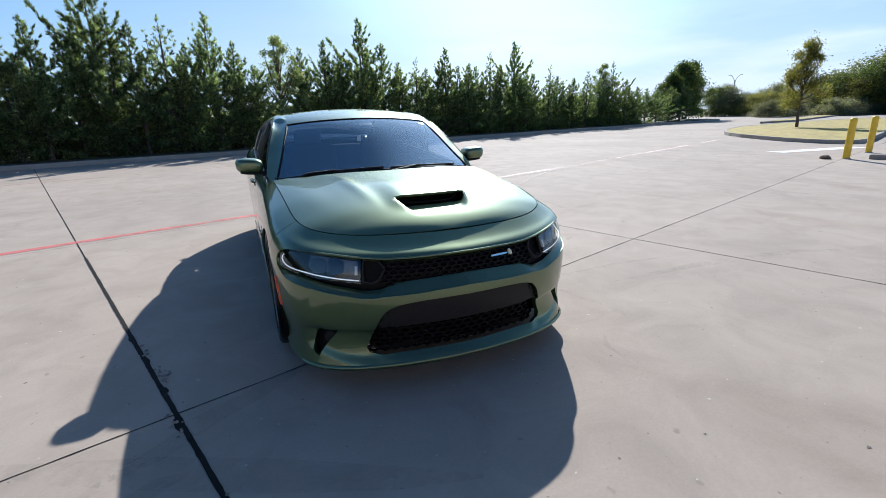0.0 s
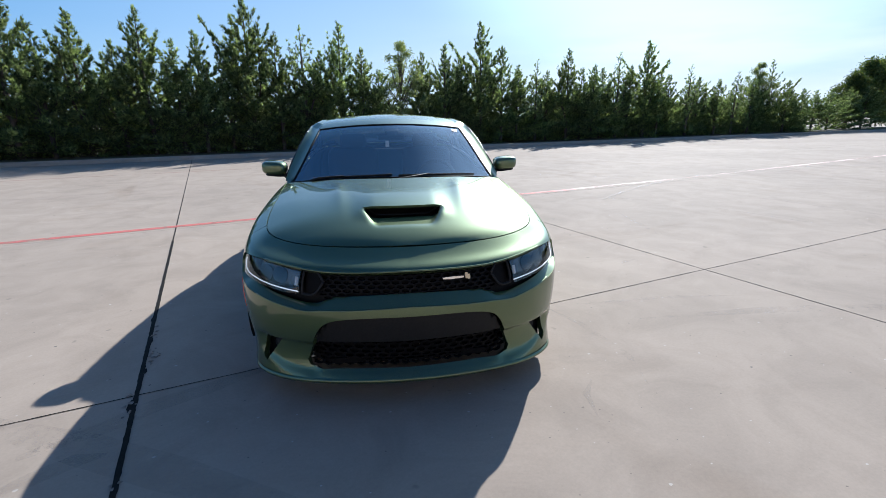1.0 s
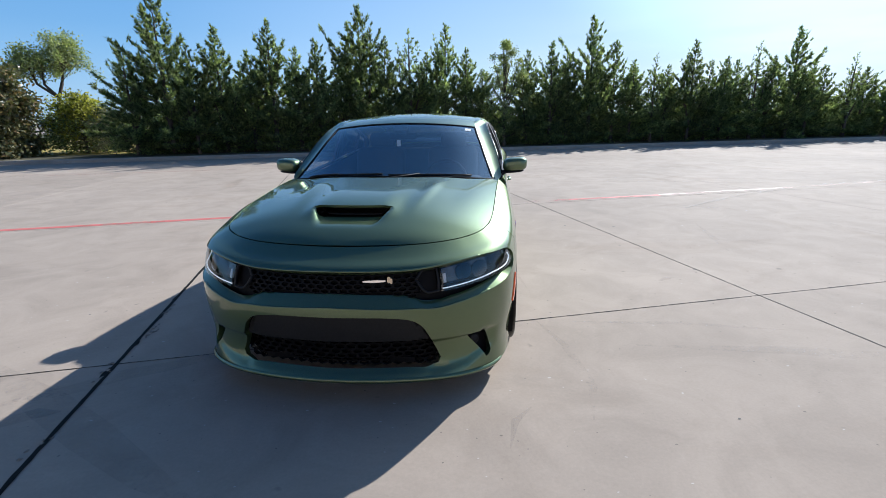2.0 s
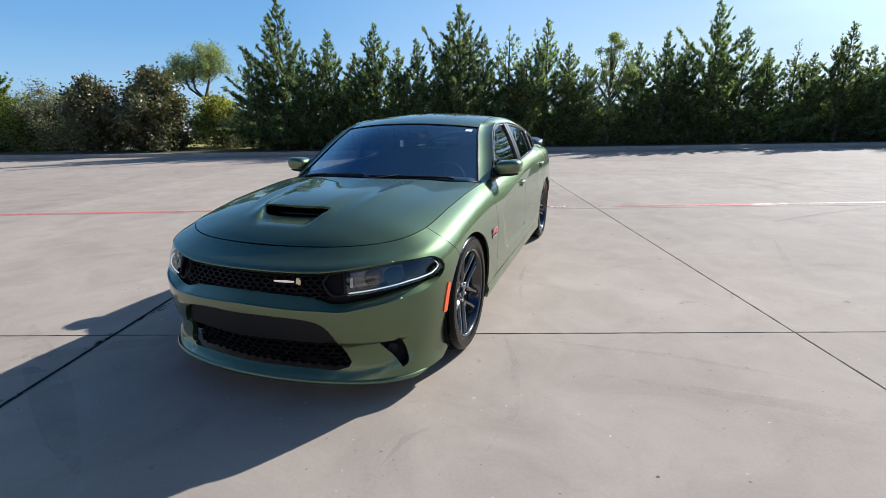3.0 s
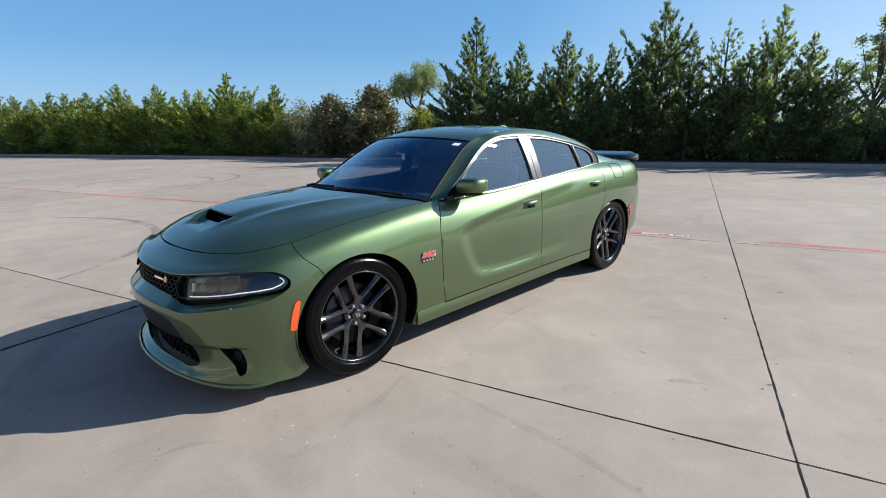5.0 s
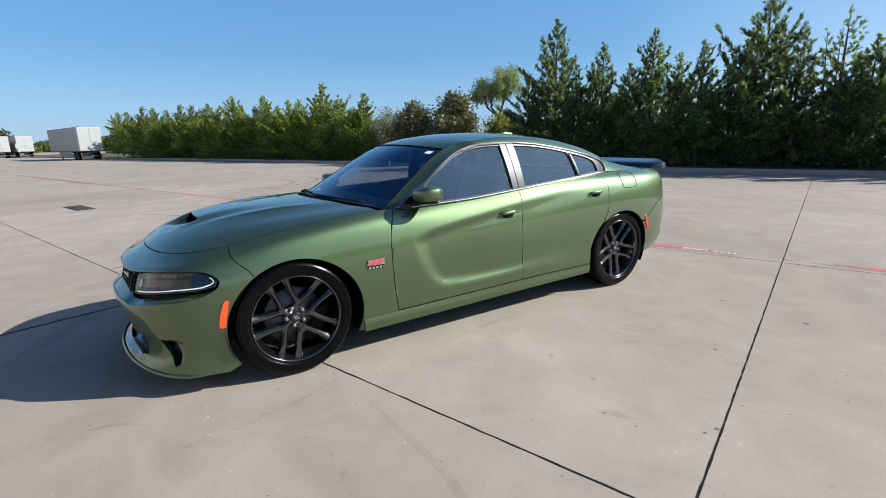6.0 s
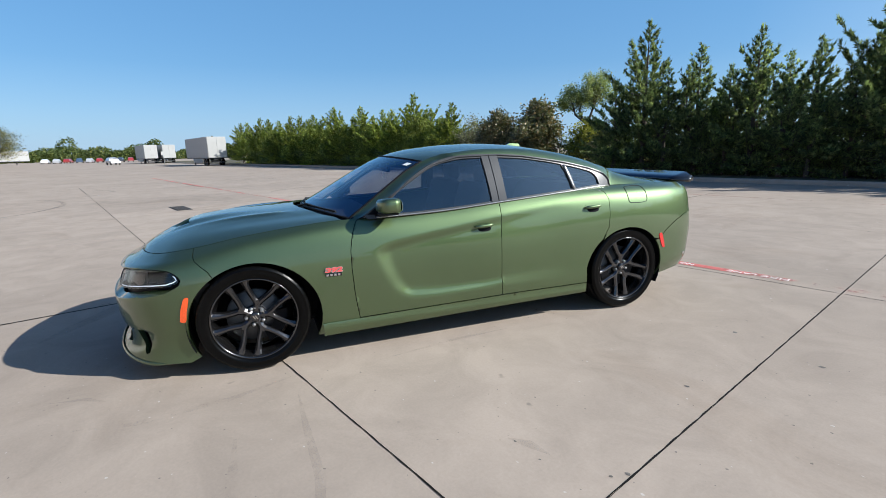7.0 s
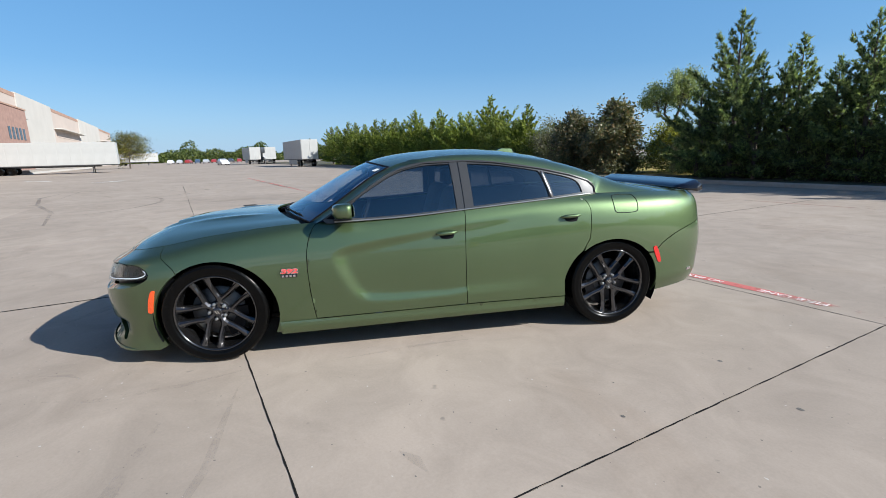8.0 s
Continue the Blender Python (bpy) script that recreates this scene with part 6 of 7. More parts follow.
def limbs_mesh(name, runs, mat):
    """Tapered round limbs; runs are (points, radii)."""
    verts, faces = [], []
    for pts, rad in runs:
        o = len(verts)
        pts = [Vector(p) for p in pts]
        for i, p in enumerate(pts):
            d = (pts[min(i + 1, len(pts) - 1)] - pts[max(i - 1, 0)]).normalized()
            s = d.cross(Vector((0.3, 0.9, 0.1))).normalized()
            t = s.cross(d)
            for k in range(6):
                a = math.pi * k / 3
                verts.append(p + (s * math.cos(a) + t * math.sin(a)) * rad[i])
        for i in range(len(pts) - 1):
            for k in range(6):
                faces.append((o + i * 6 + k, o + i * 6 + (k + 1) % 6, o + (i + 1) * 6 + (k + 1) % 6, o + (i + 1) * 6 + k))
    return mesh_of(name, verts, faces, mat, True)


def cedar(seed, h=5.0, r=1.35, dense=1.0, tip=0.35):
    """A red cedar of height h: rising branches along a leader, each a frond of twigs clothed in sprays; side leaders break the outline."""
    rng = np.random.default_rng(seed)
    runs = [([(0, 0, 0), (0.02, 0.01, h * 0.35), (0.03 * rng.normal(), 0.03 * rng.normal(), h * 0.7), (0, 0, h * 0.98)], [0.11, 0.085, 0.045, 0.006])]
    roots, ways = [], []
    leaders = [(0.0, 0.0, h)] + [(rng.uniform(0.35, 0.8) * math.cos(a), rng.uniform(0.35, 0.8) * math.sin(a), h * rng.uniform(0.62, 0.88)) for a in rng.uniform(0, 6.28, rng.integers(2, 5))]
    for li, (lx, ly, lh) in enumerate(leaders):
        low = 0.02 if li == 0 else lh * 0.45
        if li:
            runs.append(([(0, 0, h * 0.2), (lx * 0.75, ly * 0.75, h * 0.42), (lx, ly, lh)], [0.05, 0.035, 0.005]))
        count = int((84 if li == 0 else 30) * dense)
        for k in range(count):
            t = (k + rng.uniform(0, 1)) / count
            z0 = low + (lh - low) * t ** 0.95
            a = k * 2.399 + rng.uniform(-0.5, 0.5)
            f = 1 - z0 / lh
            lump = 0.80 + 0.40 * noise.noise((2.1 * math.cos(a) + seed, 2.1 * math.sin(a), z0 * 1.3))
            reach = (r if li == 0 else r * 0.55) * (0.025 + 0.975 * min(1.0, f / 0.80) ** 1.3) * (rng.uniform(0.45, 0.95) if rng.uniform() < 0.6 else rng.uniform(0.95, 1.40)) * lump
            up = rng.uniform(-0.05, 0.70) + 0.70 * t - 0.45 * max(0, 0.12 - t) / 0.12
            base = np.array([lx * (0.75 + 0.25 * t), ly * (0.75 + 0.25 * t), z0])
            out = np.array([math.cos(a), math.sin(a), 0.0])
            across_ = np.array([-math.sin(a), math.cos(a), 0.0])
            end = base + out * reach + np.array([0, 0, reach * up + 0.12 * tip])
            bend = base + out * reach * 0.55 + np.array([0, 0, reach * up * 0.30])
            if k % 3 == 0:
                runs.append(([tuple(base), tuple(bend), tuple(end)], [0.016, 0.010, 0.003]))
            twigs = int((2 + 15.0 * reach) * min(dense, 1.1))
            for q in range(twigs):
                s = rng.uniform(0.12, 1.0) ** 0.8
                p0 = base * (1 - s) ** 2 + bend * 2 * s * (1 - s) + end * s * s
                way = (end - base) / max(np.linalg.norm(end - base), 1e-6)
                way = way + across_ * rng.normal() * 0.36 + np.array([0, 0, rng.uniform(-0.15, 0.50)])
                way /= np.linalg.norm(way)
                L = (0.05 + 0.27 * reach * (1.12 - s)) * rng.uniform(0.6, 1.3)
                m = 2 + int(L * 13)
                w = rng.uniform(0.15, 1.0, m)
                roots.append(p0 + np.outer(w * L, way) + rng.normal(size=(m, 3)) * 0.02)
                ways.append(way + rng.normal(size=(m, 3)) * 0.38 + np.array([0, 0, 0.12]))
    roots, ways = np.concatenate(roots), np.concatenate(ways)
    keep = roots[:, 2] > 0.02
    v, f = fans(roots[keep], ways[keep], 6, 0.16, 0.0115, rng, 0.32)
    return limbs_mesh("trunk", runs, BARK), (v, f)


def broadleaf(seed, h=5.0, r=1.8, clear=0.5, leaf=0.085, leaves=9000, squash=1.0, sparse=0.0, spread=0.8, cone=False):
    """A round-headed tree or shrub: forking limbs, leaves in clumps about their ends."""
    rng = np.random.default_rng(seed)
    runs, ends = [], []
    runs.append(([(0, 0, 0), (0.03, 0.02, clear * 0.6), (0.0, 0.05, clear + 0.3 * (h - clear))], [0.05 + 0.012 * h, 0.04 + 0.010 * h, 0.02 + 0.006 * h]))
    n = 34
    for k in range(n):
        z = clear + (h - clear) * rng.uniform(0.02, 1.0) ** 0.9
        f = (z - clear) / (h - clear)
        reach = r * math.sqrt(max(0.02, 1 - abs(2 * f ** 0.8 - 0.9) ** 2.2)) * rng.uniform(0.45, 1.05)
        if cone:
            reach = r * (0.12 + 0.88 * min(1.0, (1 - f) / 0.75) ** 0.9 * min(1.0, 0.5 + f * 3)) * rng.uniform(0.6, 1.05)
        a = k * 2.399 + rng.uniform(-0.4, 0.4)
        s = np.array([0.0, 0.0, clear * 0.8 + (z - clear) * 0.55])
        e = np.array([reach * math.cos(a), reach * math.sin(a), z])
        m = s + (e - s) * 0.5 + np.array([0, 0, -0.06 * reach]) + rng.normal(size=3) * 0.06
        runs.append(([tuple(s), tuple(m), tuple(e)], [0.012 + 0.006 * h, 0.008 + 0.003 * h, 0.005]))
        ends.append((e, reach))
        for _ in range(2):
            e2 = m + (e - m) * rng.uniform(0.2, 0.9) + rng.normal(size=3) * 0.22 * r * 0.6
            runs.append(([tuple(m), tuple((m + e2) / 2 + rng.normal(size=3) * 0.04), tuple(e2)], [0.010 + 0.002 * h, 0.007, 0.004]))
            ends.append((e2, reach * 0.7))
    roots, ways = [], []
    per = leaves // len(ends)
    for e, reach in ends:
        if rng.uniform() < sparse:
            continue
        c = e + rng.normal(size=(per, 3)) * np.array([0.20, 0.20, 0.16 * squash]) * spread * r * rng.uniform(0.55, 1.15)
        roots.append(c)
        ways.append(rng.normal(size=(per, 3)) + (c - e) * 1.5 + np.array([0, 0, -0.1]))
    roots, ways = np.concatenate(roots), np.concatenate(ways)
    keep = roots[:, 2] > 0.03
    v, f = blades(roots[keep], ways[keep], leaf, leaf * 0.34, rng)
    return limbs_mesh("trunk", runs, BARK), (v, f)


def tree_kind(name, made, mat, label, category, group):
    """Keeps a tree's meshes, to stand it at several places."""
    trunk, (v, f) = made
    return name, trunk, fast_mesh("crown", v, f, mat), label, category, group


def plant(kind, x, y, height, own, turn=0.0, girth=1.0, z=0.12):
    name, trunk, crown, label, category, group = kind
    ob = thing(name, None, label, category, group, at=(x, y, z), turn=turn)
    s = height / own
    ob.scale = (s * girth, s * girth, s)
    part("trunk", trunk, ob)
    part("crown", crown, ob)
    return ob


CEDARS = [tree_kind("cedar_tree", cedar(11 + k, 5.5, 2.7, dn, tp), CEDAR, "dense dark green cedar behind the kerb", "tree", "cedar row") for k, (dn, tp) in enumerate(((1.15, 0.35), (1.2, 0.5), (1.05, 0.3), (1.1, 0.6), (1.25, 0.4)))]
FEATHER = [tree_kind("cedar_tree", cedar(31 + k, 5.5, 2.4, 0.62, 0.7), CEDAR, "thin feathery cedar with gaps in its crown", "tree", "cedar row") for k in range(2)]
LIGHT = [tree_kind("cedar_tree", cedar(51 + k, 5.0, 2.9, 1.15, 0.5), CEDAR_LIGHT, "bright green bushy cedar in the sun", "tree", "light cedars") for k in range(4)]
PALE = foliage("pale_leaves", (0.10, 0.13, 0.055), (0.24, 0.27, 0.13), (0.36, 0.36, 0.18), 0.5)
SPARSE = tree_kind("thin_tree", broadleaf(7, 5.0, 1.25, 0.3, 0.075, 15000, 1.0, 0.10, 0.52), PALE, "thin tree with few pale leaves in the row", "tree", "cedar row")
MAGS = [tree_kind("magnolia_shrub", broadleaf(17 + k, 3.9, 1.75, 0.12, 0.17, 16000, 1.1), MAGNOLIA, "dense dark bronze-green magnolia shrub", "shrub", "magnolias") for k in range(2)]

# x along the row, height, kind, girth
ROW = [(-6.9, 4.4, 0, 0.95), (-5.5, 6.6, 1, 0.85), (-4.4, 4.6, 2, 0.9), (-3.35, 5.4, 3, 0.95), (-2.1, 4.4, 4, 0.9), (-1.1, 5.6, 0, 0.9), (0.0, 4.5, 3, 0.9), (0.85, 4.85, 1, 0.9), (1.9, 4.6, 2, 0.95),
       (2.85, 6.3, 4, 0.9), (4.0, 4.9, 2, 0.9), (5.15, 5.4, 5, 1.0), (6.0, 4.4, 1, 0.95), (6.9, 5.65, 3, 0.8), (7.9, 4.6, 0, 0.95), (8.7, 3.7, 2, 0.9), (11.2, 4.6, 4, 0.85), (12.35, 5.0, 3, 0.9), (13.4, 4.4, 0, 0.9),
       (14.65, 6.2, 1, 0.85), (15.9, 5.1, 2, 0.9), (17.0, 4.2, 4, 0.95), (18.1, 4.5, 6, 0.9), (19.2, 4.0, 0, 0.95), (20.3, 5.15, 3, 0.85), (21.5, 4.2, 2, 0.95), (22.6, 4.4, 1, 0.95), (23.6, 4.3, 4, 0.95), (24.6, 5.2, 6, 0.95),
       (25.8, 4.5, 0, 0.95), (27.0, 5.95, 1, 0.85), (28.3, 4.3, 3, 0.95), (29.6, 4.1, 2, 1.0), (31.0, 4.7, 6, 1.0), (32.6, 4.0, 4, 1.0), (34.3, 3.9, 0, 1.05), (36.2, 4.5, 5, 1.0), (38.0, 4.0, 1, 1.05), (39.5, 4.2, 3, 1.05), (41.0, 5.5, 6, 0.95),
       (42.6, 4.0, 2, 1.05), (44.3, 3.6, 0, 1.1)]
rng_t = random.Random(4)
kinds = CEDARS + FEATHER
for x, h, k, g in ROW:
    plant(kinds[k], x, 22.85 + rng_t.uniform(-0.35, 0.35), h - 0.12, 5.5, rng_t.uniform(0, 360), g)
plant(SPARSE, 9.9, 22.9, 5.0, 5.0, 40)
plant(SPARSE, 40.4, 23.6, 5.3, 5.0, 200)
for x, h in ((46.5, 3.4), (48.5, 3.3), (51.0, 3.5), (54, 3.6), (57, 3.8)):
    plant(CEDARS[int(x) % 5], x, 23.4, h, 5.5, x * 37, 1.3)
UNDER = [tree_kind("undergrowth_bush", broadleaf(81 + k, 2.4, 1.9, 0.05, 0.11, 9000, 0.9), CEDAR, "dark undergrowth bush behind the cedars", "bush", "undergrowth") for k in range(2)]
for k in range(14):
    plant(UNDER[k % 2], -64.0 + k * 3.4, 26.2, 2.3, 2.4, k * 51, 1.3)
for k in range(38):
    plant(UNDER[k % 2], -7.2 + k * 1.42, 23.45 + 0.2 * math.sin(k * 3.3), 1.45 + 0.3 * math.sin(k * 2.9), 2.4, k * 83, 0.95)
for k in range(22):
    plant(UNDER[k % 2], -6.0 + k * 2.35, 24.6 + 0.3 * math.sin(k * 2.1), 2.1 + 0.5 * math.sin(k * 1.7), 2.4, k * 67, 1.0)
# shrubs and the bright hedge beyond the gap
for x, y, h, k, turn, g in ((-12.3, 23.6, 3.65, 0, 10, 1.05), (-15.7, 23.9, 3.3, 1, 120, 1.05), (-13.9, 24.6, 2.9, 1, 250, 1.1)):
    plant(MAGS[k], x, y, h, 3.9, turn, g)
BUSH = tree_kind("bush", broadleaf(23, 2.4, 1.3, 0.1, 0.10, 7000), YELLOWED, "yellow-green bush by the shrubs", "bush", "bushes")
BUSH2 = tree_kind("bush", broadleaf(24, 3.2, 1.7, 0.1, 0.10, 7000), SCRUB, "greyish brown bush beside the hedge", "bush", "bushes")
plant(BUSH, -10.2, 25.6, 2.7, 2.4)
plant(BUSH2, -8.9, 25.3, 2.1, 3.2, 30, 1.2)
plant(UNDER[0], -10.6, 26.4, 2.2, 2.4, 15, 1.2)
plant(BUSH2, -19.0, 25.0, 3.3, 3.2, 60, 1.1)
plant(BUSH2, -17.4, 26.2, 3.0, 3.2, 190, 1.1)
LEAFY = [tree_kind("hedge_tree", broadleaf(91 + k, 4.6, 2.0, 0.1, 0.13, 15000, 1.1), CEDAR_LIGHT, "bright green rounded tree in the hedge", "tree", "light cedars") for k in range(2)]
for k, (x, h) in enumerate(((-20.4, 3.6), (-23.0, 4.2), (-25.4, 4.9), (-29.6, 4.3), (-33.4, 4.6), (-37.0, 4.6), (-41.2, 5.0), (-45.6, 4.8), (-50.6, 5.0), (-57.0, 5.2), (-65.0, 5.3))):
    plant(LEAFY[k % 2], x, 25.1 + 0.3 * math.sin(k * 2.7), h * 0.8, 4.6, k * 73)
rng_t = random.Random(9)
for x, h in ((-21.2, 4.5), (-22.6, 3.7), (-24.0, 4.3), (-26.1, 5.6), (-27.3, 4.2), (-28.8, 4.6), (-31.0, 4.7), (-32.8, 4.3), (-34.7, 5.3), (-36.4, 4.5), (-38.2, 4.7), (-40.4, 5.7), (-42.4, 4.6), (-44.6, 5.2), (-47.0, 4.9), (-49.5, 5.4), (-52.4, 5.6), (-55.5, 5.2), (-59, 5.6), (-63, 6.0), (-67, 5.6), (-72, 5.8)):
    plant(LIGHT[rng_t.randrange(4)], x - 1.0, 25.4 + rng_t.uniform(-0.4, 0.4), h + 0.15, 5.0, rng_t.uniform(0, 360), 1.0)


def forked_tree(seed, to_side):
    """A leaning tree with two limbs: a low one that reaches far out to one side, and an upright one."""
    rng = np.random.default_rng(seed)
    side_ = np.array([to_side[0], to_side[1], 0.0])
    up = np.array([0, 0, 1.0])
    fork = up * 2.7 + side_ * 0.25
    runs = [([(0, 0, 0), tuple(up * 1.4 + side_ * 0.05), tuple(fork)], [0.15, 0.12, 0.10])]
    roots, ways = [], []
    for out, high, spread, count in ((1.25, 4.30, 0.48, 34), (0.70, 4.30, 0.40, 16), (-0.30, 5.00, 0.46, 34), (-0.15, 4.40, 0.42, 20)):
        end = side_ * out + up * high
        bend = fork + (end - fork) * 0.5 + (side_ * 0.25 if out > 0 else -side_ * 0.05) - up * 0.18
        runs.append(([tuple(fork), tuple(bend), tuple(end)], [0.085, 0.06, 0.025]))
        for _ in range(count):
            s0 = bend + (end - bend) * rng.uniform(0.1, 1.0)
            tip = end + rng.normal(size=3) * np.array([spread, spread, spread * 0.75])
            runs.append(([tuple(s0), tuple((s0 + tip) / 2 + rng.normal(size=3) * 0.05), tuple(tip)], [0.02, 0.013, 0.005]))
            c = tip + rng.normal(size=(100, 3)) * 0.15
            roots.append(c)
            ways.append(rng.normal(size=(100, 3)) + (c - tip) * 3)
    return limbs_mesh("trunk", runs, BARK), blades(np.concatenate(roots), np.concatenate(ways), 0.10, 0.034, rng)


FORKED = tree_kind("forked_tree", forked_tree(41, (-0.84, -0.55)), PALE, "thin forked tree with pale leaves behind the shrubs", "tree", "far trees")
plant(FORKED, -11.9, 28.3, 5.3, 5.35)
OAK = tree_kind("broad_tree", broadleaf(43, 7.0, 3.9, 1.7, 0.20, 9000), AUTUMN, "broad olive-brown tree on the lot", "tree", "far trees")
YOUNG = tree_kind("young_tree", broadleaf(45, 5.2, 1.5, 1.45, 0.10, 12000, 1.1, 0.0, 0.62, True), AUTUMN, "young tree with yellowing leaves on the island", "tree", "")
plant(YOUNG, 36.7, 7.9, 5.0, 5.2, 30, 0.95, 0.135)
plant(OAK, -108, -5.6, 6.7, 7.0, 15, 1.25, -0.01)
BIG = tree_kind("big_tree", broadleaf(47, 7.0, 3.2, 0.5, 0.20, 15000, 1.0, 0.0, 0.62), BROAD, "large dark green tree at the end of the row", "tree", "far trees")
for x, y, h, t_ in ((62, 25.5, 6.4, 0), (66.5, 26.5, 6.7, 140), (58, 25.0, 5.0, 70), (70, 27.5, 4.6, 200)):
    plant(BIG, x, y, h, 7.0, t_, 0.9)
SCR = [tree_kind("scrub_tree", broadleaf(61 + k, 6.0, 3.4, 0.2, 0.17, 15000), m_, "grey-green scrub tree beyond the drive", "tree", "far scrub") for k, m_ in enumerate((SCRUB, BROAD, AUTUMN))]
rng_t = random.Random(21)
for k in range(26):
    a = 19.0 - k * 0.82
    d = 104 + rng_t.uniform(-8, 14)
    h = (4.6 if a > 12 else 4.6 + (12 - a) * 0.55) * rng_t.uniform(0.75, 1.15)
    plant(SCR[rng_t.choice((0, 0, 1, 2) if a > 10 else (0, 1, 1, 2))], d * math.cos(radians(a)), d * math.sin(radians(a)), h, 6.0, rng_t.uniform(0, 360), 1.35, -0.014)
CLIP = tree_kind("clipped_bush", broadleaf(71, 2.2, 1.7, 0.05, 0.12, 8000, 0.8), SCRUB, "rounded clipped grey-green bush", "bush", "clipped bushes")
for x, y in ((86, 14.5), (89, 13.6), (93, 13.0), (97, 12.0), (84, 19.0), (80, 20.5)):
    plant(CLIP, x, y, 2.3, 2.2, x * 31, 1.3, -0.014)
# far woods all round the lot, one low mass of crowns
rng_f = np.random.default_rng(77)
fv, ff, o = [], [], 0
for k in range(230):
    a = radians(150 + 75 * k / 230 + rng_f.uniform(-0.2, 0.2))
    d = 300 + rng_f.uniform(-30, 60)
    h, w = (5.0 + 2.2 * math.sin(k * 0.31) + 1.4 * math.sin(k * 0.83)) * rng_f.uniform(0.75, 1.3) + 1.5, rng_f.uniform(3.5, 6.0)
    n = 620
    p = rng_f.normal(size=(n, 3))
    p /= np.linalg.norm(p, axis=1)[:, None]
    p = p * np.array([w, w, h * 0.5]) * rng_f.uniform(0.75, 1.05, (n, 1)) + np.array([d * math.cos(a), d * math.sin(a), h * 0.5])
    v, f = blades(p, rng_f.normal(size=(n, 3)), 0.95, 0.36, rng_f)
    fv.append(v)
    ff.append(f + o)
    o += len(v)
thing("far_woods", fast_mesh("far_woods", np.concatenate(fv), np.concatenate(ff), BROAD), "low line of distant green woods", "woods", kind="stuff")

# ---- trailers, building, parked cars, lamp ----
WHITE = simple("white_trailer_panel", (0.37, 0.368, 0.352), 0.5, vary=0.06, scale=0.8)
STEEL = simple("dark_steel", (0.06, 0.06, 0.062), 0.5, 0.5, vary=0.2)
CREAM = simple("cream_wall_panel", (0.46, 0.43, 0.385), 0.85, vary=0.05, scale=0.25)
PINK = simple("pinkish_wall_panel", (0.45, 0.375, 0.32), 0.85, vary=0.05, scale=0.25)
BROWN = simple("brown_parapet", (0.34, 0.21, 0.15), 0.85, vary=0.1, scale=0.4)
BRICK = simple("red_brown_brick", (0.30, 0.185, 0.145), 0.9, vary=0.15, scale=1.5)
WINDOW_DARK = simple("dark_window", (0.03, 0.035, 0.04), 0.12, vary=0.1)


def trailer(x, y, turn, length=14.0, label="white box trailer parked at the lot's edge", skirt=True):
    """x, y: the middle of its rear face; it reaches ahead along its own x."""
    ob = thing("box_trailer", None, label, "trailer", "trailers", at=(x, y, -0.014), turn=turn)
    body = part("body", box_bm((0, -1.28, 1.12), (length, 1.28, 4.08), 0.04), ob, "white panelled box", WHITE)
    n = int(length / 1.22)
    for k in range(n):
        for s in (1, -1):
            part("panel", panel_slat, body).matrix_local = pose((k + 0.5) * length / n, s * 1.283, 2.62)
    for s in (1, -1):
        part("rear_door", box_bm((-0.03, s * 0.62 - 0.60, 1.20), (0.0, s * 0.62 + 0.60, 3.98), 0.01), ob, "", WHITE)
        part("lower_rail", box_bm((0.1, s * 1.27 - 0.03, 1.02), (length - 0.1, s * 1.27 + 0.03, 1.14)), ob, "", STEEL)
        for ax in (1.6, 2.85):
            w = part("wheel", lathe("wheel", [(0.001, 0.10), (0.26, 0.10), (0.30, 0.14), (0.48, 0.14), (0.52, 0.10), (0.52, -0.14), (0.30, -0.14)], RUBBER, 28), ob)
            w.location, w.rotation_euler = (ax, s * 1.08, 0.52), (0, 0, 0 if s > 0 else math.pi)
        part("landing_leg", box_bm((length - 3.0, s * 0.75 - 0.06, 0.05), (length - 2.88, s * 0.75 + 0.06, 1.12)), ob, "", STEEL)
        part("leg_foot", box_bm((length - 3.08, s * 0.75 - 0.12, 0.0), (length - 2.80, s * 0.75 + 0.12, 0.06)), ob, "", STEEL)
    part("bumper_guard", box_bm((-0.02, -1.1, 0.45), (0.06, 1.1, 0.57)), ob, "", STEEL)
    part("chassis", box_bm((0.3, -0.5, 0.85), (length - 2, 0.5, 1.10)), ob, "", STEEL)
    if skirt:
        for s in (1, -1):
            part("side_skirt", box_bm((3.6, s * 1.24 - 0.015, 0.42), (length - 4.2, s * 1.24 + 0.015, 1.04)), ob, "", WHITE)
    return ob


_bs = box_bm((-0.59, -0.004, -1.40), (0.59, 0.004, 1.40), 0.003, 1)
panel_slat = bpy.data.meshes.new("panel")
_bs.to_mesh(panel_slat)
_bs.free()
panel_slat.materials.append(WHITE)
trailer(-68.0, 20.5, 180, 13.5)
trailer(-118.0, 19.6, 180, 13.5)
trailer(-117.0, 23.0, 180, 13.5)
trailer(-74.5, -4.6 - 14.2, 90, 14.2, "long white box trailer standing before the warehouse", False)
trailer(-186.0, -15.0, 98, 12.5, "white box trailer far across the lot", False)

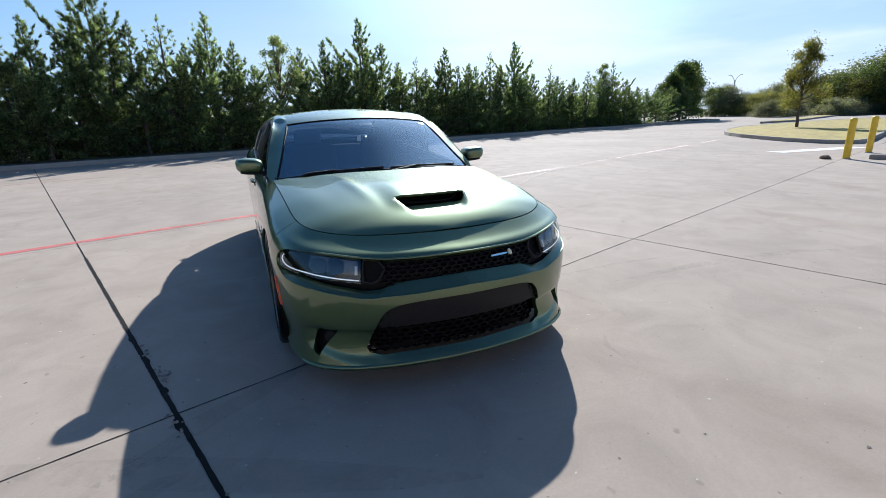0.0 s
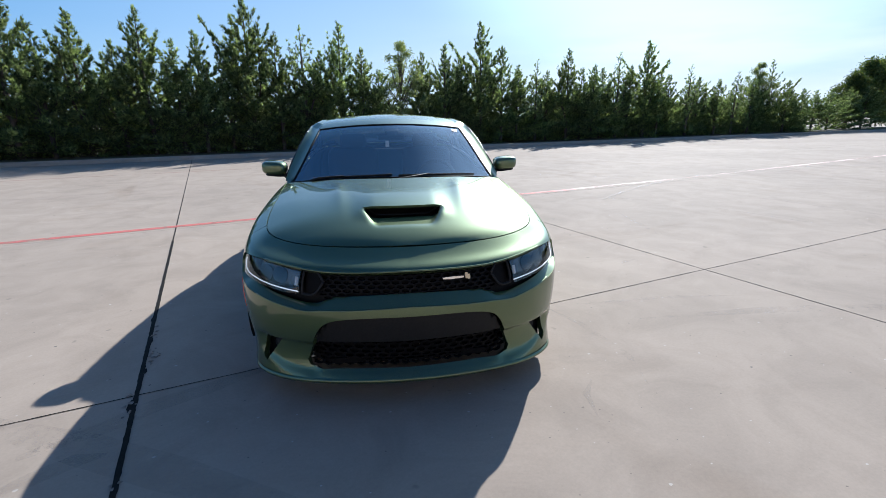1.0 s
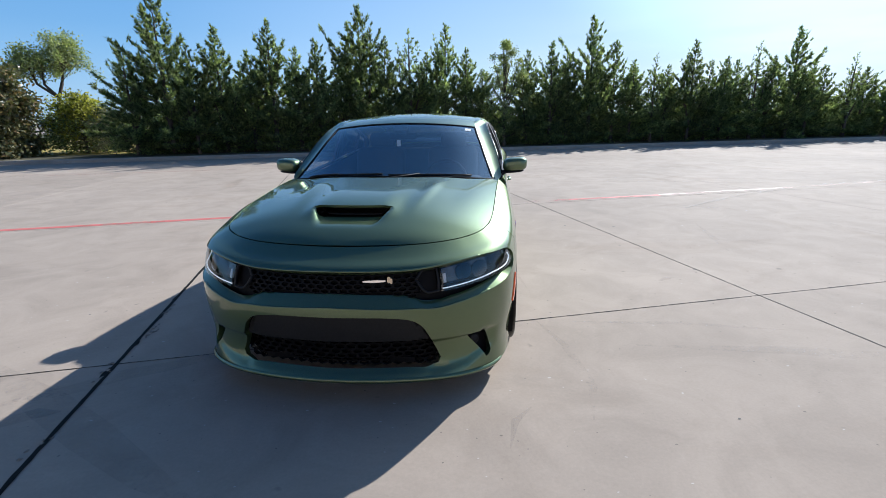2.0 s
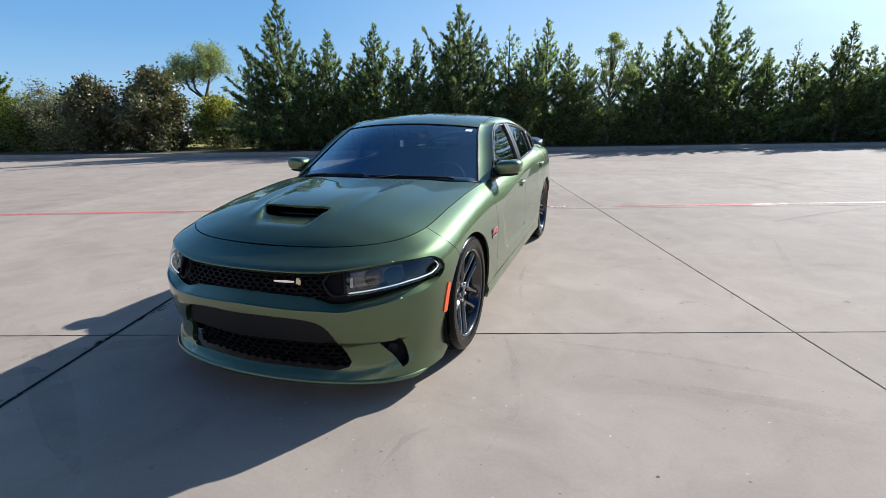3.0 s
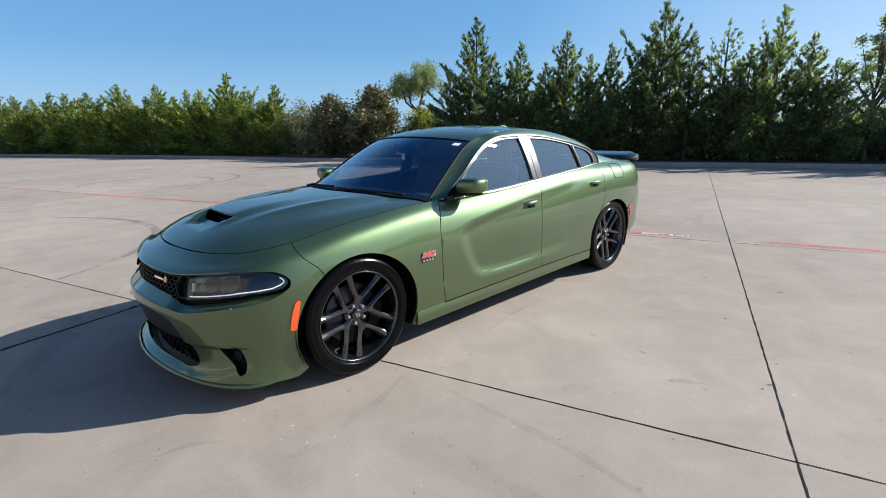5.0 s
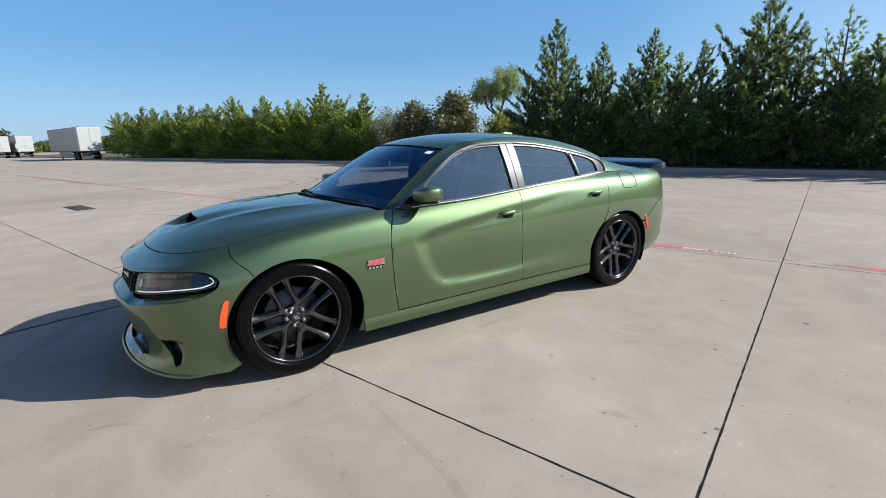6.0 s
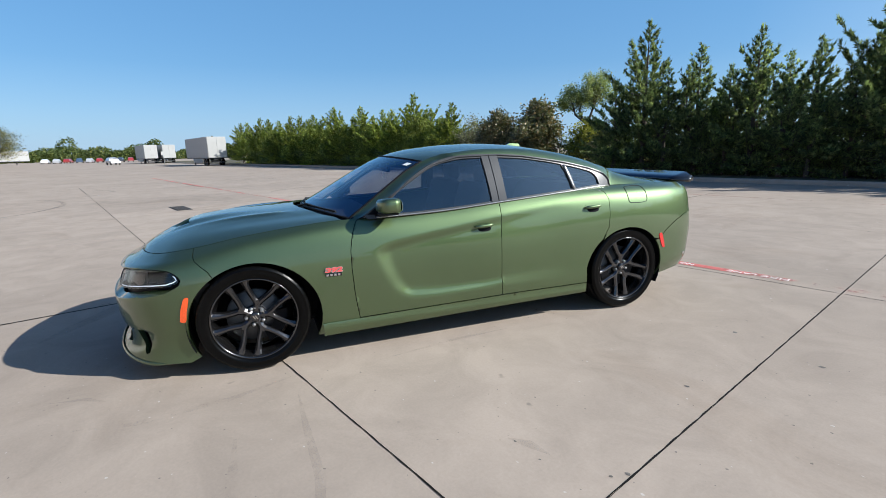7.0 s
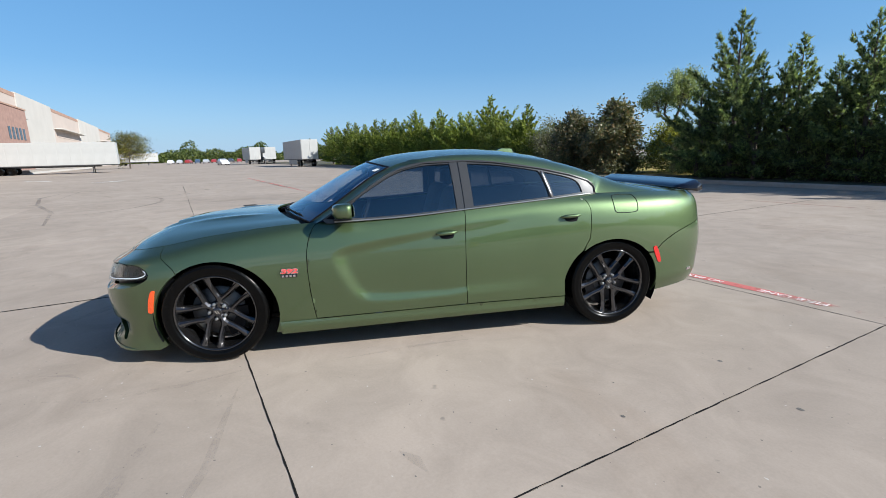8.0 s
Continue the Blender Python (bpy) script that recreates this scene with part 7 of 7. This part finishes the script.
# warehouse: long tilt-up wall of cream and pinkish panels, brown parapets, a brick bay, canopies and dock doors
hall = thing("warehouse", None, "long cream and brick warehouse with brown parapets", "building", at=(10, -20.0, -0.014))
core = part("wall", box_bm((-250, -60, 0), (0, -0.3, 12.6)), hall, "plain cream rear walls", CREAM)
part("roof", box_bm((-250.2, -60.2, 12.6), (0.2, -0.1, 12.75)), hall, "", CREAM)
for k, (x, x_end) in enumerate(((0, -30), (-30, -55), (-55, -111), (-111, -138), (-138, -172), (-172, -214), (-214, -250))):
    w = x - x_end
    top, mat_ = (13.4, CREAM) if k % 2 else (12.8, PINK)
    part("wall_panel", box_bm((x - w + 0.03, -0.3, 0), (x - 0.03, 0.0 + 0.12 * (k % 2), top), 0.02), hall, "", mat_)
    if not k % 2:
        part("parapet", box_bm((x - w + 0.03, -0.25, 12.5), (x - 0.03, 0.06, 13.2), 0.02), hall, "brown parapet band", BROWN)
        can = part("canopy", box_bm((x - w + 1.0, 0.0, 8.8), (x - 1.0, 1.5, 9.02), 0.03), hall, "pale flat canopy", CREAM)
        part("canopy_panel", box_bm((x - w + 3.0, 0.0, 7.2), (x - 3.0, 0.05, 8.3)), hall, "beige panel under the canopy", PINK)
        for d in range(3):
            part("dock_door", box_bm((x - 3.6 - d * 4.6 - 2.7, -0.05, 1.2), (x - 3.6 - d * 4.6, 0.03, 4.4)), hall, "", WHITE)
bay = part("brick_bay", box_bm((-103, 0.0, 0), (-78, 2.6, 9.6), 0.04), hall, "red-brown brick bay", BRICK)
part("bay_cap", box_bm((-103.1, -0.1, 9.6), (-77.9, 2.7, 9.85), 0.03), hall, "", BROWN)
for d in range(5):
    part("bay_window", box_bm((-100.6 + d * 1.9, 2.58, 5.0), (-99.6 + d * 1.9, 2.64, 6.7)), hall, "", WINDOW_DARK)
dock = thing("loading_dock", None, "low pale concrete loading dock", "dock", at=(-98, -16.5, -0.014))
part("platform", box_bm((-40, -3.4, 0), (18, 0.9, 0.55), 0.03), dock, "", KERB)
part("ramp_edge", box_bm((-40, 0.9, 0), (18, 1.1, 0.30), 0.02), dock, "", CREAM)


def far_car(x, y, turn, colour, label, name="parked_car"):
    """A plain saloon or estate for the far side of the lot."""
    ob = thing(name, None, label, "car", "parked cars", at=(x, y, -0.014), turn=turn)
    mat_ = simple("far_paint", colour, 0.3, coat=0.8, vary=0.05)
    prof = [(2.2, 0.35), (2.25, 0.60), (2.1, 0.78), (1.2, 0.92), (0.45, 1.45), (-0.9, 1.55), (-1.9, 1.42), (-2.25, 0.95), (-2.28, 0.40)]
    verts = []
    for s in (-1, 1):
        for px, pz in prof:
            verts.append((px, s * (0.88 if pz < 1.0 else 0.66), pz))
    n = len(prof)
    faces = [tuple(range(n)), tuple(range(2 * n - 1, n - 1, -1))] + [(i, i + n, (i + 1) % n + n, (i + 1) % n) for i in range(n)]
    body = part("body", mesh_of("body", verts, faces, mat_), ob)
    part("glazing", box_bm((-2.0, -0.74, 0.98), (0.75, 0.74, 1.36), 0.12), ob, "dark windows", WINDOW_DARK)
    for s in (1, -1):
        part("head_lamp", box_bm((2.16, s * 0.66 - 0.16, 0.62), (2.27, s * 0.66 + 0.16, 0.76), 0.02), ob, "", WHITE)
        for wx in (1.4, -1.4):
            w = part("wheel", lathe("wheel", [(0.001, 0.10), (0.2, 0.10), (0.22, 0.11), (0.31, 0.11), (0.335, 0.08), (0.335, -0.10)], RUBBER, 22), ob)
            w.location, w.rotation_euler = (wx, s * 0.80, 0.335), (0, 0, 0 if s > 0 else math.pi)


far_car(-118.6, 12.4, 8, (0.75, 0.75, 0.75), "white estate car facing the lot", "white_car")
rng_c = random.Random(3)
cols = [((0.70, 0.70, 0.70), "white parked car far across the lot"), ((0.26, 0.03, 0.03), "red parked car far across the lot"), ((0.05, 0.06, 0.08), "dark parked car far across the lot"), ((0.36, 0.37, 0.38), "silver parked car far across the lot"), ((0.05, 0.075, 0.12), "dark blue parked car far across the lot")]
for k in range(13):
    c, lab = cols[(k * 3 + k // 4) % 5]
    far_car(-192 - rng_c.uniform(0, 4), 1.2 + k * 2.9, 170 + rng_c.uniform(-6, 6), c, lab)

lamp = thing("street_lamp", None, "tall pale street lamp with two curved arms", "street lamp", at=(114, 36.4, -0.014))
GALV = simple("galvanised_steel", (0.42, 0.43, 0.44), 0.45, 0.6, vary=0.1)
part("pole", tube_mesh("pole", [(0, 0, 0), (0, 0, 4), (0, 0, 6.9)], [0.11, 0.09, 0.07], GALV, 10), lamp)
for s in (1, -1):
    arm = part("arm", tube_mesh("arm", [(0, 0, 6.2), (s * 0.04, -s * 0.12, 6.9), (s * 0.14, -s * 0.42, 7.6), (s * 0.26, -s * 0.75, 7.95)], 0.05, GALV, 8), lamp)
    part("lamp_head", box_bm((s * 0.32 - 0.12, -s * 0.98 - 0.26, 7.9), (s * 0.32 + 0.12, -s * 0.98 + 0.26, 8.0), 0.03), arm, "", GALV)
sign = thing("sign_post", None, "small white sign on a post by the trailers", "sign", at=(-96, 18.3, -0.014))
part("post", tube_mesh("post", [(0, 0, 0), (0, 0, 2.2)], 0.04, GALV, 8), sign)
part("plate", box_bm((-0.02, -0.35, 1.7), (0.02, 0.35, 2.4), 0.01), sign, "", WHITE)

# ---- joints, tyre marks, drain, then the slabs themselves ----
wob = random.Random(12)


def joint(name, x0, y0, x1, y1, width, mat, label, z=-0.006, rough=0.15, n=90):
    pts, ws = [], []
    for i in range(n + 1):
        t = i / n
        dx, dy = (wob.uniform(-1, 1) * width * rough * 0.5 for _ in range(2))
        pts.append((x0 + (x1 - x0) * t + dx * (y1 != y0), y0 + (y1 - y0) * t + dy * (x1 != x0)))
        ws.append(width * (1 + wob.uniform(-rough, rough)))
    return thing(name, ribbon(name, pts, ws, z, mat), label, "joint", kind="structure")


for k in range(-5, 7):
    joint("slab_joint", JX + k * BAY, -14, JX + k * BAY, KERB_Y - 0.1, 0.02, JOINT, "dirty joint between concrete slabs")
for k in range(-3, 5):
    if JY + k * BAY_Y < KERB_Y - 0.5:
        joint("slab_joint", -24, JY + k * BAY_Y, 30, JY + k * BAY_Y, 0.02, JOINT, "dirty joint between concrete slabs")
joint("sealed_joint", JX, -2.4, JX, 6.2, 0.025, SEALANT, "wide joint filled with cracked black sealant", 0.003, 0.14, 260)
joint("sealed_joint", JX, 6.2, JX, KERB_Y - 0.1, 0.013, SEALANT, "joint filled with black sealant", 0.003, 0.15, 120)
joint("sealed_joint", JX + BAY, -6, JX + BAY, 8.5, 0.008, SEALANT, "narrow joint with dark sealant", 0.002, 0.5, 260)
joint("sealed_joint", JX + BAY, 8.5, JX + BAY, KERB_Y - 0.1, 0.007, SEALANT, "narrow joint with dark sealant", 0.002, 0.5, 120)
joint("sealed_joint", 2.9, JY + BAY_Y, 9.5, JY + BAY_Y, 0.006, SEALANT, "hairline joint with dark sealant", 0.002, 0.6, 160)
joint("sealed_joint", -13.5, JY, 21, JY, 0.0075, SEALANT, "narrow joint with dark sealant", 0.002, 0.5, 400)
# broken edges along the wide joint
CHIP = simple("broken_concrete", (0.20, 0.175, 0.15), 0.95, vary=0.4, scale=25.0, bump=0.8)
for cx, cy, n in ((JX + 0.035, 2.88, 14), (JX - 0.03, 2.35, 9), (JX + 0.03, 3.3, 6), (JX - 0.03, 1.7, 6)):
    for _ in range(n):
        px, py, r = cx + wob.gauss(0, 0.02), cy + wob.gauss(0, 0.07), wob.uniform(0.006, 0.016)
        v = [(px + r * wob.uniform(0.6, 1.3) * math.cos(a), py + r * wob.uniform(0.6, 1.3) * math.sin(a), 0.0035) for a in np.linspace(0, 6.28, 7)[:-1]]
        v.append((px, py, 0.0035 + r * 0.5))
        thing("chip", mesh_of("chip", v, [(i, (i + 1) % 6, 6) for i in range(6)], CHIP), "small broken chip of concrete at the joint", "debris", "concrete chips")

def arc(cx, cy, r, a0, a1, n=26):
    return [(cx + r * math.cos(radians(a)), cy + r * math.sin(radians(a))) for a in np.linspace(a0, a1, n)]


SKIDS = [arc(-4.6, 1.6, 3.3, 120, 15), arc(-11.5, 9.5, 1.9, -30, 250), arc(-12.5, 9.6, 3.3, -40, 120), arc(-19, 0.9, 2.5, 20, 170), arc(-14.0, -3.6, 5.2, 40, 120), [(-23, -2.6), (-19, -2.9), (-15, -2.2), (-11.5, -1.2), (-7.8, -0.7)],
         arc(13.5, -6.5, 14.0, 118, 75)]
for k, pts in enumerate(SKIDS):
    n = len(pts)
    thing("tyre_mark", ribbon("tyre_mark", pts, [0.11 * math.sin(math.pi * (0.06 + 0.88 * i / (n - 1))) + 0.03 for i in range(n)], 0.0042 + 0.0004 * k, SKID), "faint dark curved tyre mark on concrete", "tyre mark", kind="structure")
SCUFF = worn_paint("scuff_marks", (0.17, 0.152, 0.138), 1.0, 0.09, 0.5)
SCUFFS = [([(-0.30, 2.06), (-0.10, 2.12), (0.10, 2.17), (0.30, 2.27), (0.54, 2.32), (0.80, 2.40), (1.1, 2.45)], 0.14), ([(-0.55, 2.62), (-0.29, 2.34), (0.03, 2.04), (0.39, 1.68), (0.74, 1.33), (1.0, 1.10)], 0.20),
          ([(-0.30, 1.84), (-0.12, 1.90), (0.02, 1.95), (0.14, 1.94)], 0.12), ([(3.16, 2.32), (3.52, 2.21), (3.95, 2.09), (4.21, 1.96), (4.49, 1.84)], 0.05), ([(2.72, 1.25), (2.87, 1.53), (2.94, 2.0), (2.91, 2.4)], 0.06),
          ([(3.09, 2.92), (3.18, 3.59), (3.30, 4.03)], 0.04), ([(2.26, 1.15), (2.35, 1.33), (2.47, 1.42)], 0.04), ([(3.38, 1.89), (4.33, 1.57), (5.44, 1.08), (6.17, 0.46)], 0.13), ([(6.83, 6.29), (7.50, 5.6), (7.87, 4.92), (8.02, 2.99)], 0.14),
          ([(6.29, 4.88), (5.9, 4.1), (5.49, 3.34)], 0.08), ([(4.30, 2.93), (4.40, 2.97), (4.52, 2.98)], 0.06), ([(4.95, 5.0), (5.12, 5.0), (5.22, 4.96)], 0.05), ([(6.2, 9.6), (8.4, 8.9), (10.6, 7.9), (12.2, 6.6)], 0.16), ([(6.4, 10.3), (8.7, 9.6), (11.0, 8.5), (12.9, 7.0)], 0.16)]
for k, (pts, w) in enumerate(SCUFFS):
    n = len(pts)
    thing("scuff_mark", ribbon("scuff_mark", pts, [w * (0.12 + 0.88 * math.sin(math.pi * i / (n - 1))) for i in range(n)], 0.0026 + 0.0001 * k, SCUFF), "faint grey scuff on the concrete", "stain", kind="structure")
PIT = simple("dark_pit", (0.11, 0.10, 0.09), 0.9, vary=0.4, scale=40.0)
for cx, cy, r in ((4.51, 5.55, 0.014), (4.54, 5.22, 0.030), (4.37, 4.37, 0.010), (4.66, 4.11, 0.022), (5.12, 4.99, 0.030), (4.51, 2.92, 0.010), (4.34, 2.94, 0.012), (4.79, 3.06, 0.016), (4.83, 3.13, 0.020), (4.85, 3.34, 0.015), (4.90, 3.44, 0.010), (2.30, 0.10, 0.02), (0.05, 3.2, 0.012), (-0.35, 3.35, 0.014), (3.4, 1.1, 0.012), (1.9, 0.6, 0.012)):
    v = [(cx + 0.7 * r * wob.uniform(0.6, 1.2) * math.cos(a), cy + 0.7 * r * wob.uniform(0.35, 0.9) * math.sin(a), 0.0012) for a in np.linspace(0, 6.28, 9)[:-1]]
    thing("pit", mesh_of("pit", v, [tuple(range(8))], PIT), "small dark pit in the concrete", "stain", kind="structure")
for cx, cy, w, l in ((JX - 0.018, 2.32, 0.030, 0.13), (JX + 0.016, 2.70, 0.022, 0.07), (JX + 0.012, 3.15, 0.022, 0.10), (JX - 0.014, 3.55, 0.02, 0.09)):
    thing("sealant_blob", ribbon("sealant_blob", [(cx, cy - l / 2), (cx, cy - l / 6), (cx, cy + l / 6), (cx, cy + l / 2)], [w * 0.3, w, w * 0.8, w * 0.25], 0.0033, SEALANT), "lump of spilled black sealant", "joint", kind="structure")
GRATE = simple("drain_iron", (0.05, 0.046, 0.042), 0.7, 0.4, vary=0.3)
drain = thing("drain_grate", None, "dark iron drain grate set in the concrete", "drain", at=(-9.05, 4.05, 0.0015))
part("rim", mesh_of("rim", [(-0.62, -0.20, 0), (0.62, -0.20, 0), (0.62, 0.20, 0), (-0.62, 0.20, 0)], [(0, 1, 2, 3)], BLACK), drain)
for k in range(14):
    part("bar", box_bm((-0.58 + k * 0.086, -0.17, 0.001), (-0.58 + k * 0.086 + 0.045, 0.17, 0.008)), drain, "", GRATE)

# worn white lettering along the red line, to be read from the tree side
for word, x_mid, wide in (("FIRE", 4.265, 0.255), ("LANE", 3.945, 0.285), ("NO", 3.355, 0.15), ("PARKING", 2.99, 0.48)):
    me = text_mesh("line_lettering", word, 0.115, 0.0, PAINT_LETTER, 0.0, 0.001)
    xs_ = [v.co.x for v in me.vertices]
    k = wide / (max(xs_) - min(xs_))
    for v in me.vertices:
        v.co = Vector((-v.co.x * k, -v.co.y, 0))
    ob = thing("line_lettering", me, "worn white capital letters on the red line", "road marking", kind="structure", at=(x_mid, RY, 0.0049))

# slabs: one shared mesh, worn edges, joints open between them
_g = 0.0025
_bm = box_bm((_g, _g, -0.013), (BAY - _g, BAY_Y - _g, 0.0), 0.002, 1)
slab_mesh = bpy.data.meshes.new("slab")
_bm.to_mesh(slab_mesh)
_bm.free()
slab_mesh.materials.append(CONCRETE)
for i in range(-4, 5):
    for j in range(-3, 4):
        if JY + (j + 1) * BAY_Y < KERB_Y + 0.4:
            sl = part("slab", slab_mesh, ground)
            sl.location = (JX + i * BAY, JY + j * BAY_Y, 0)
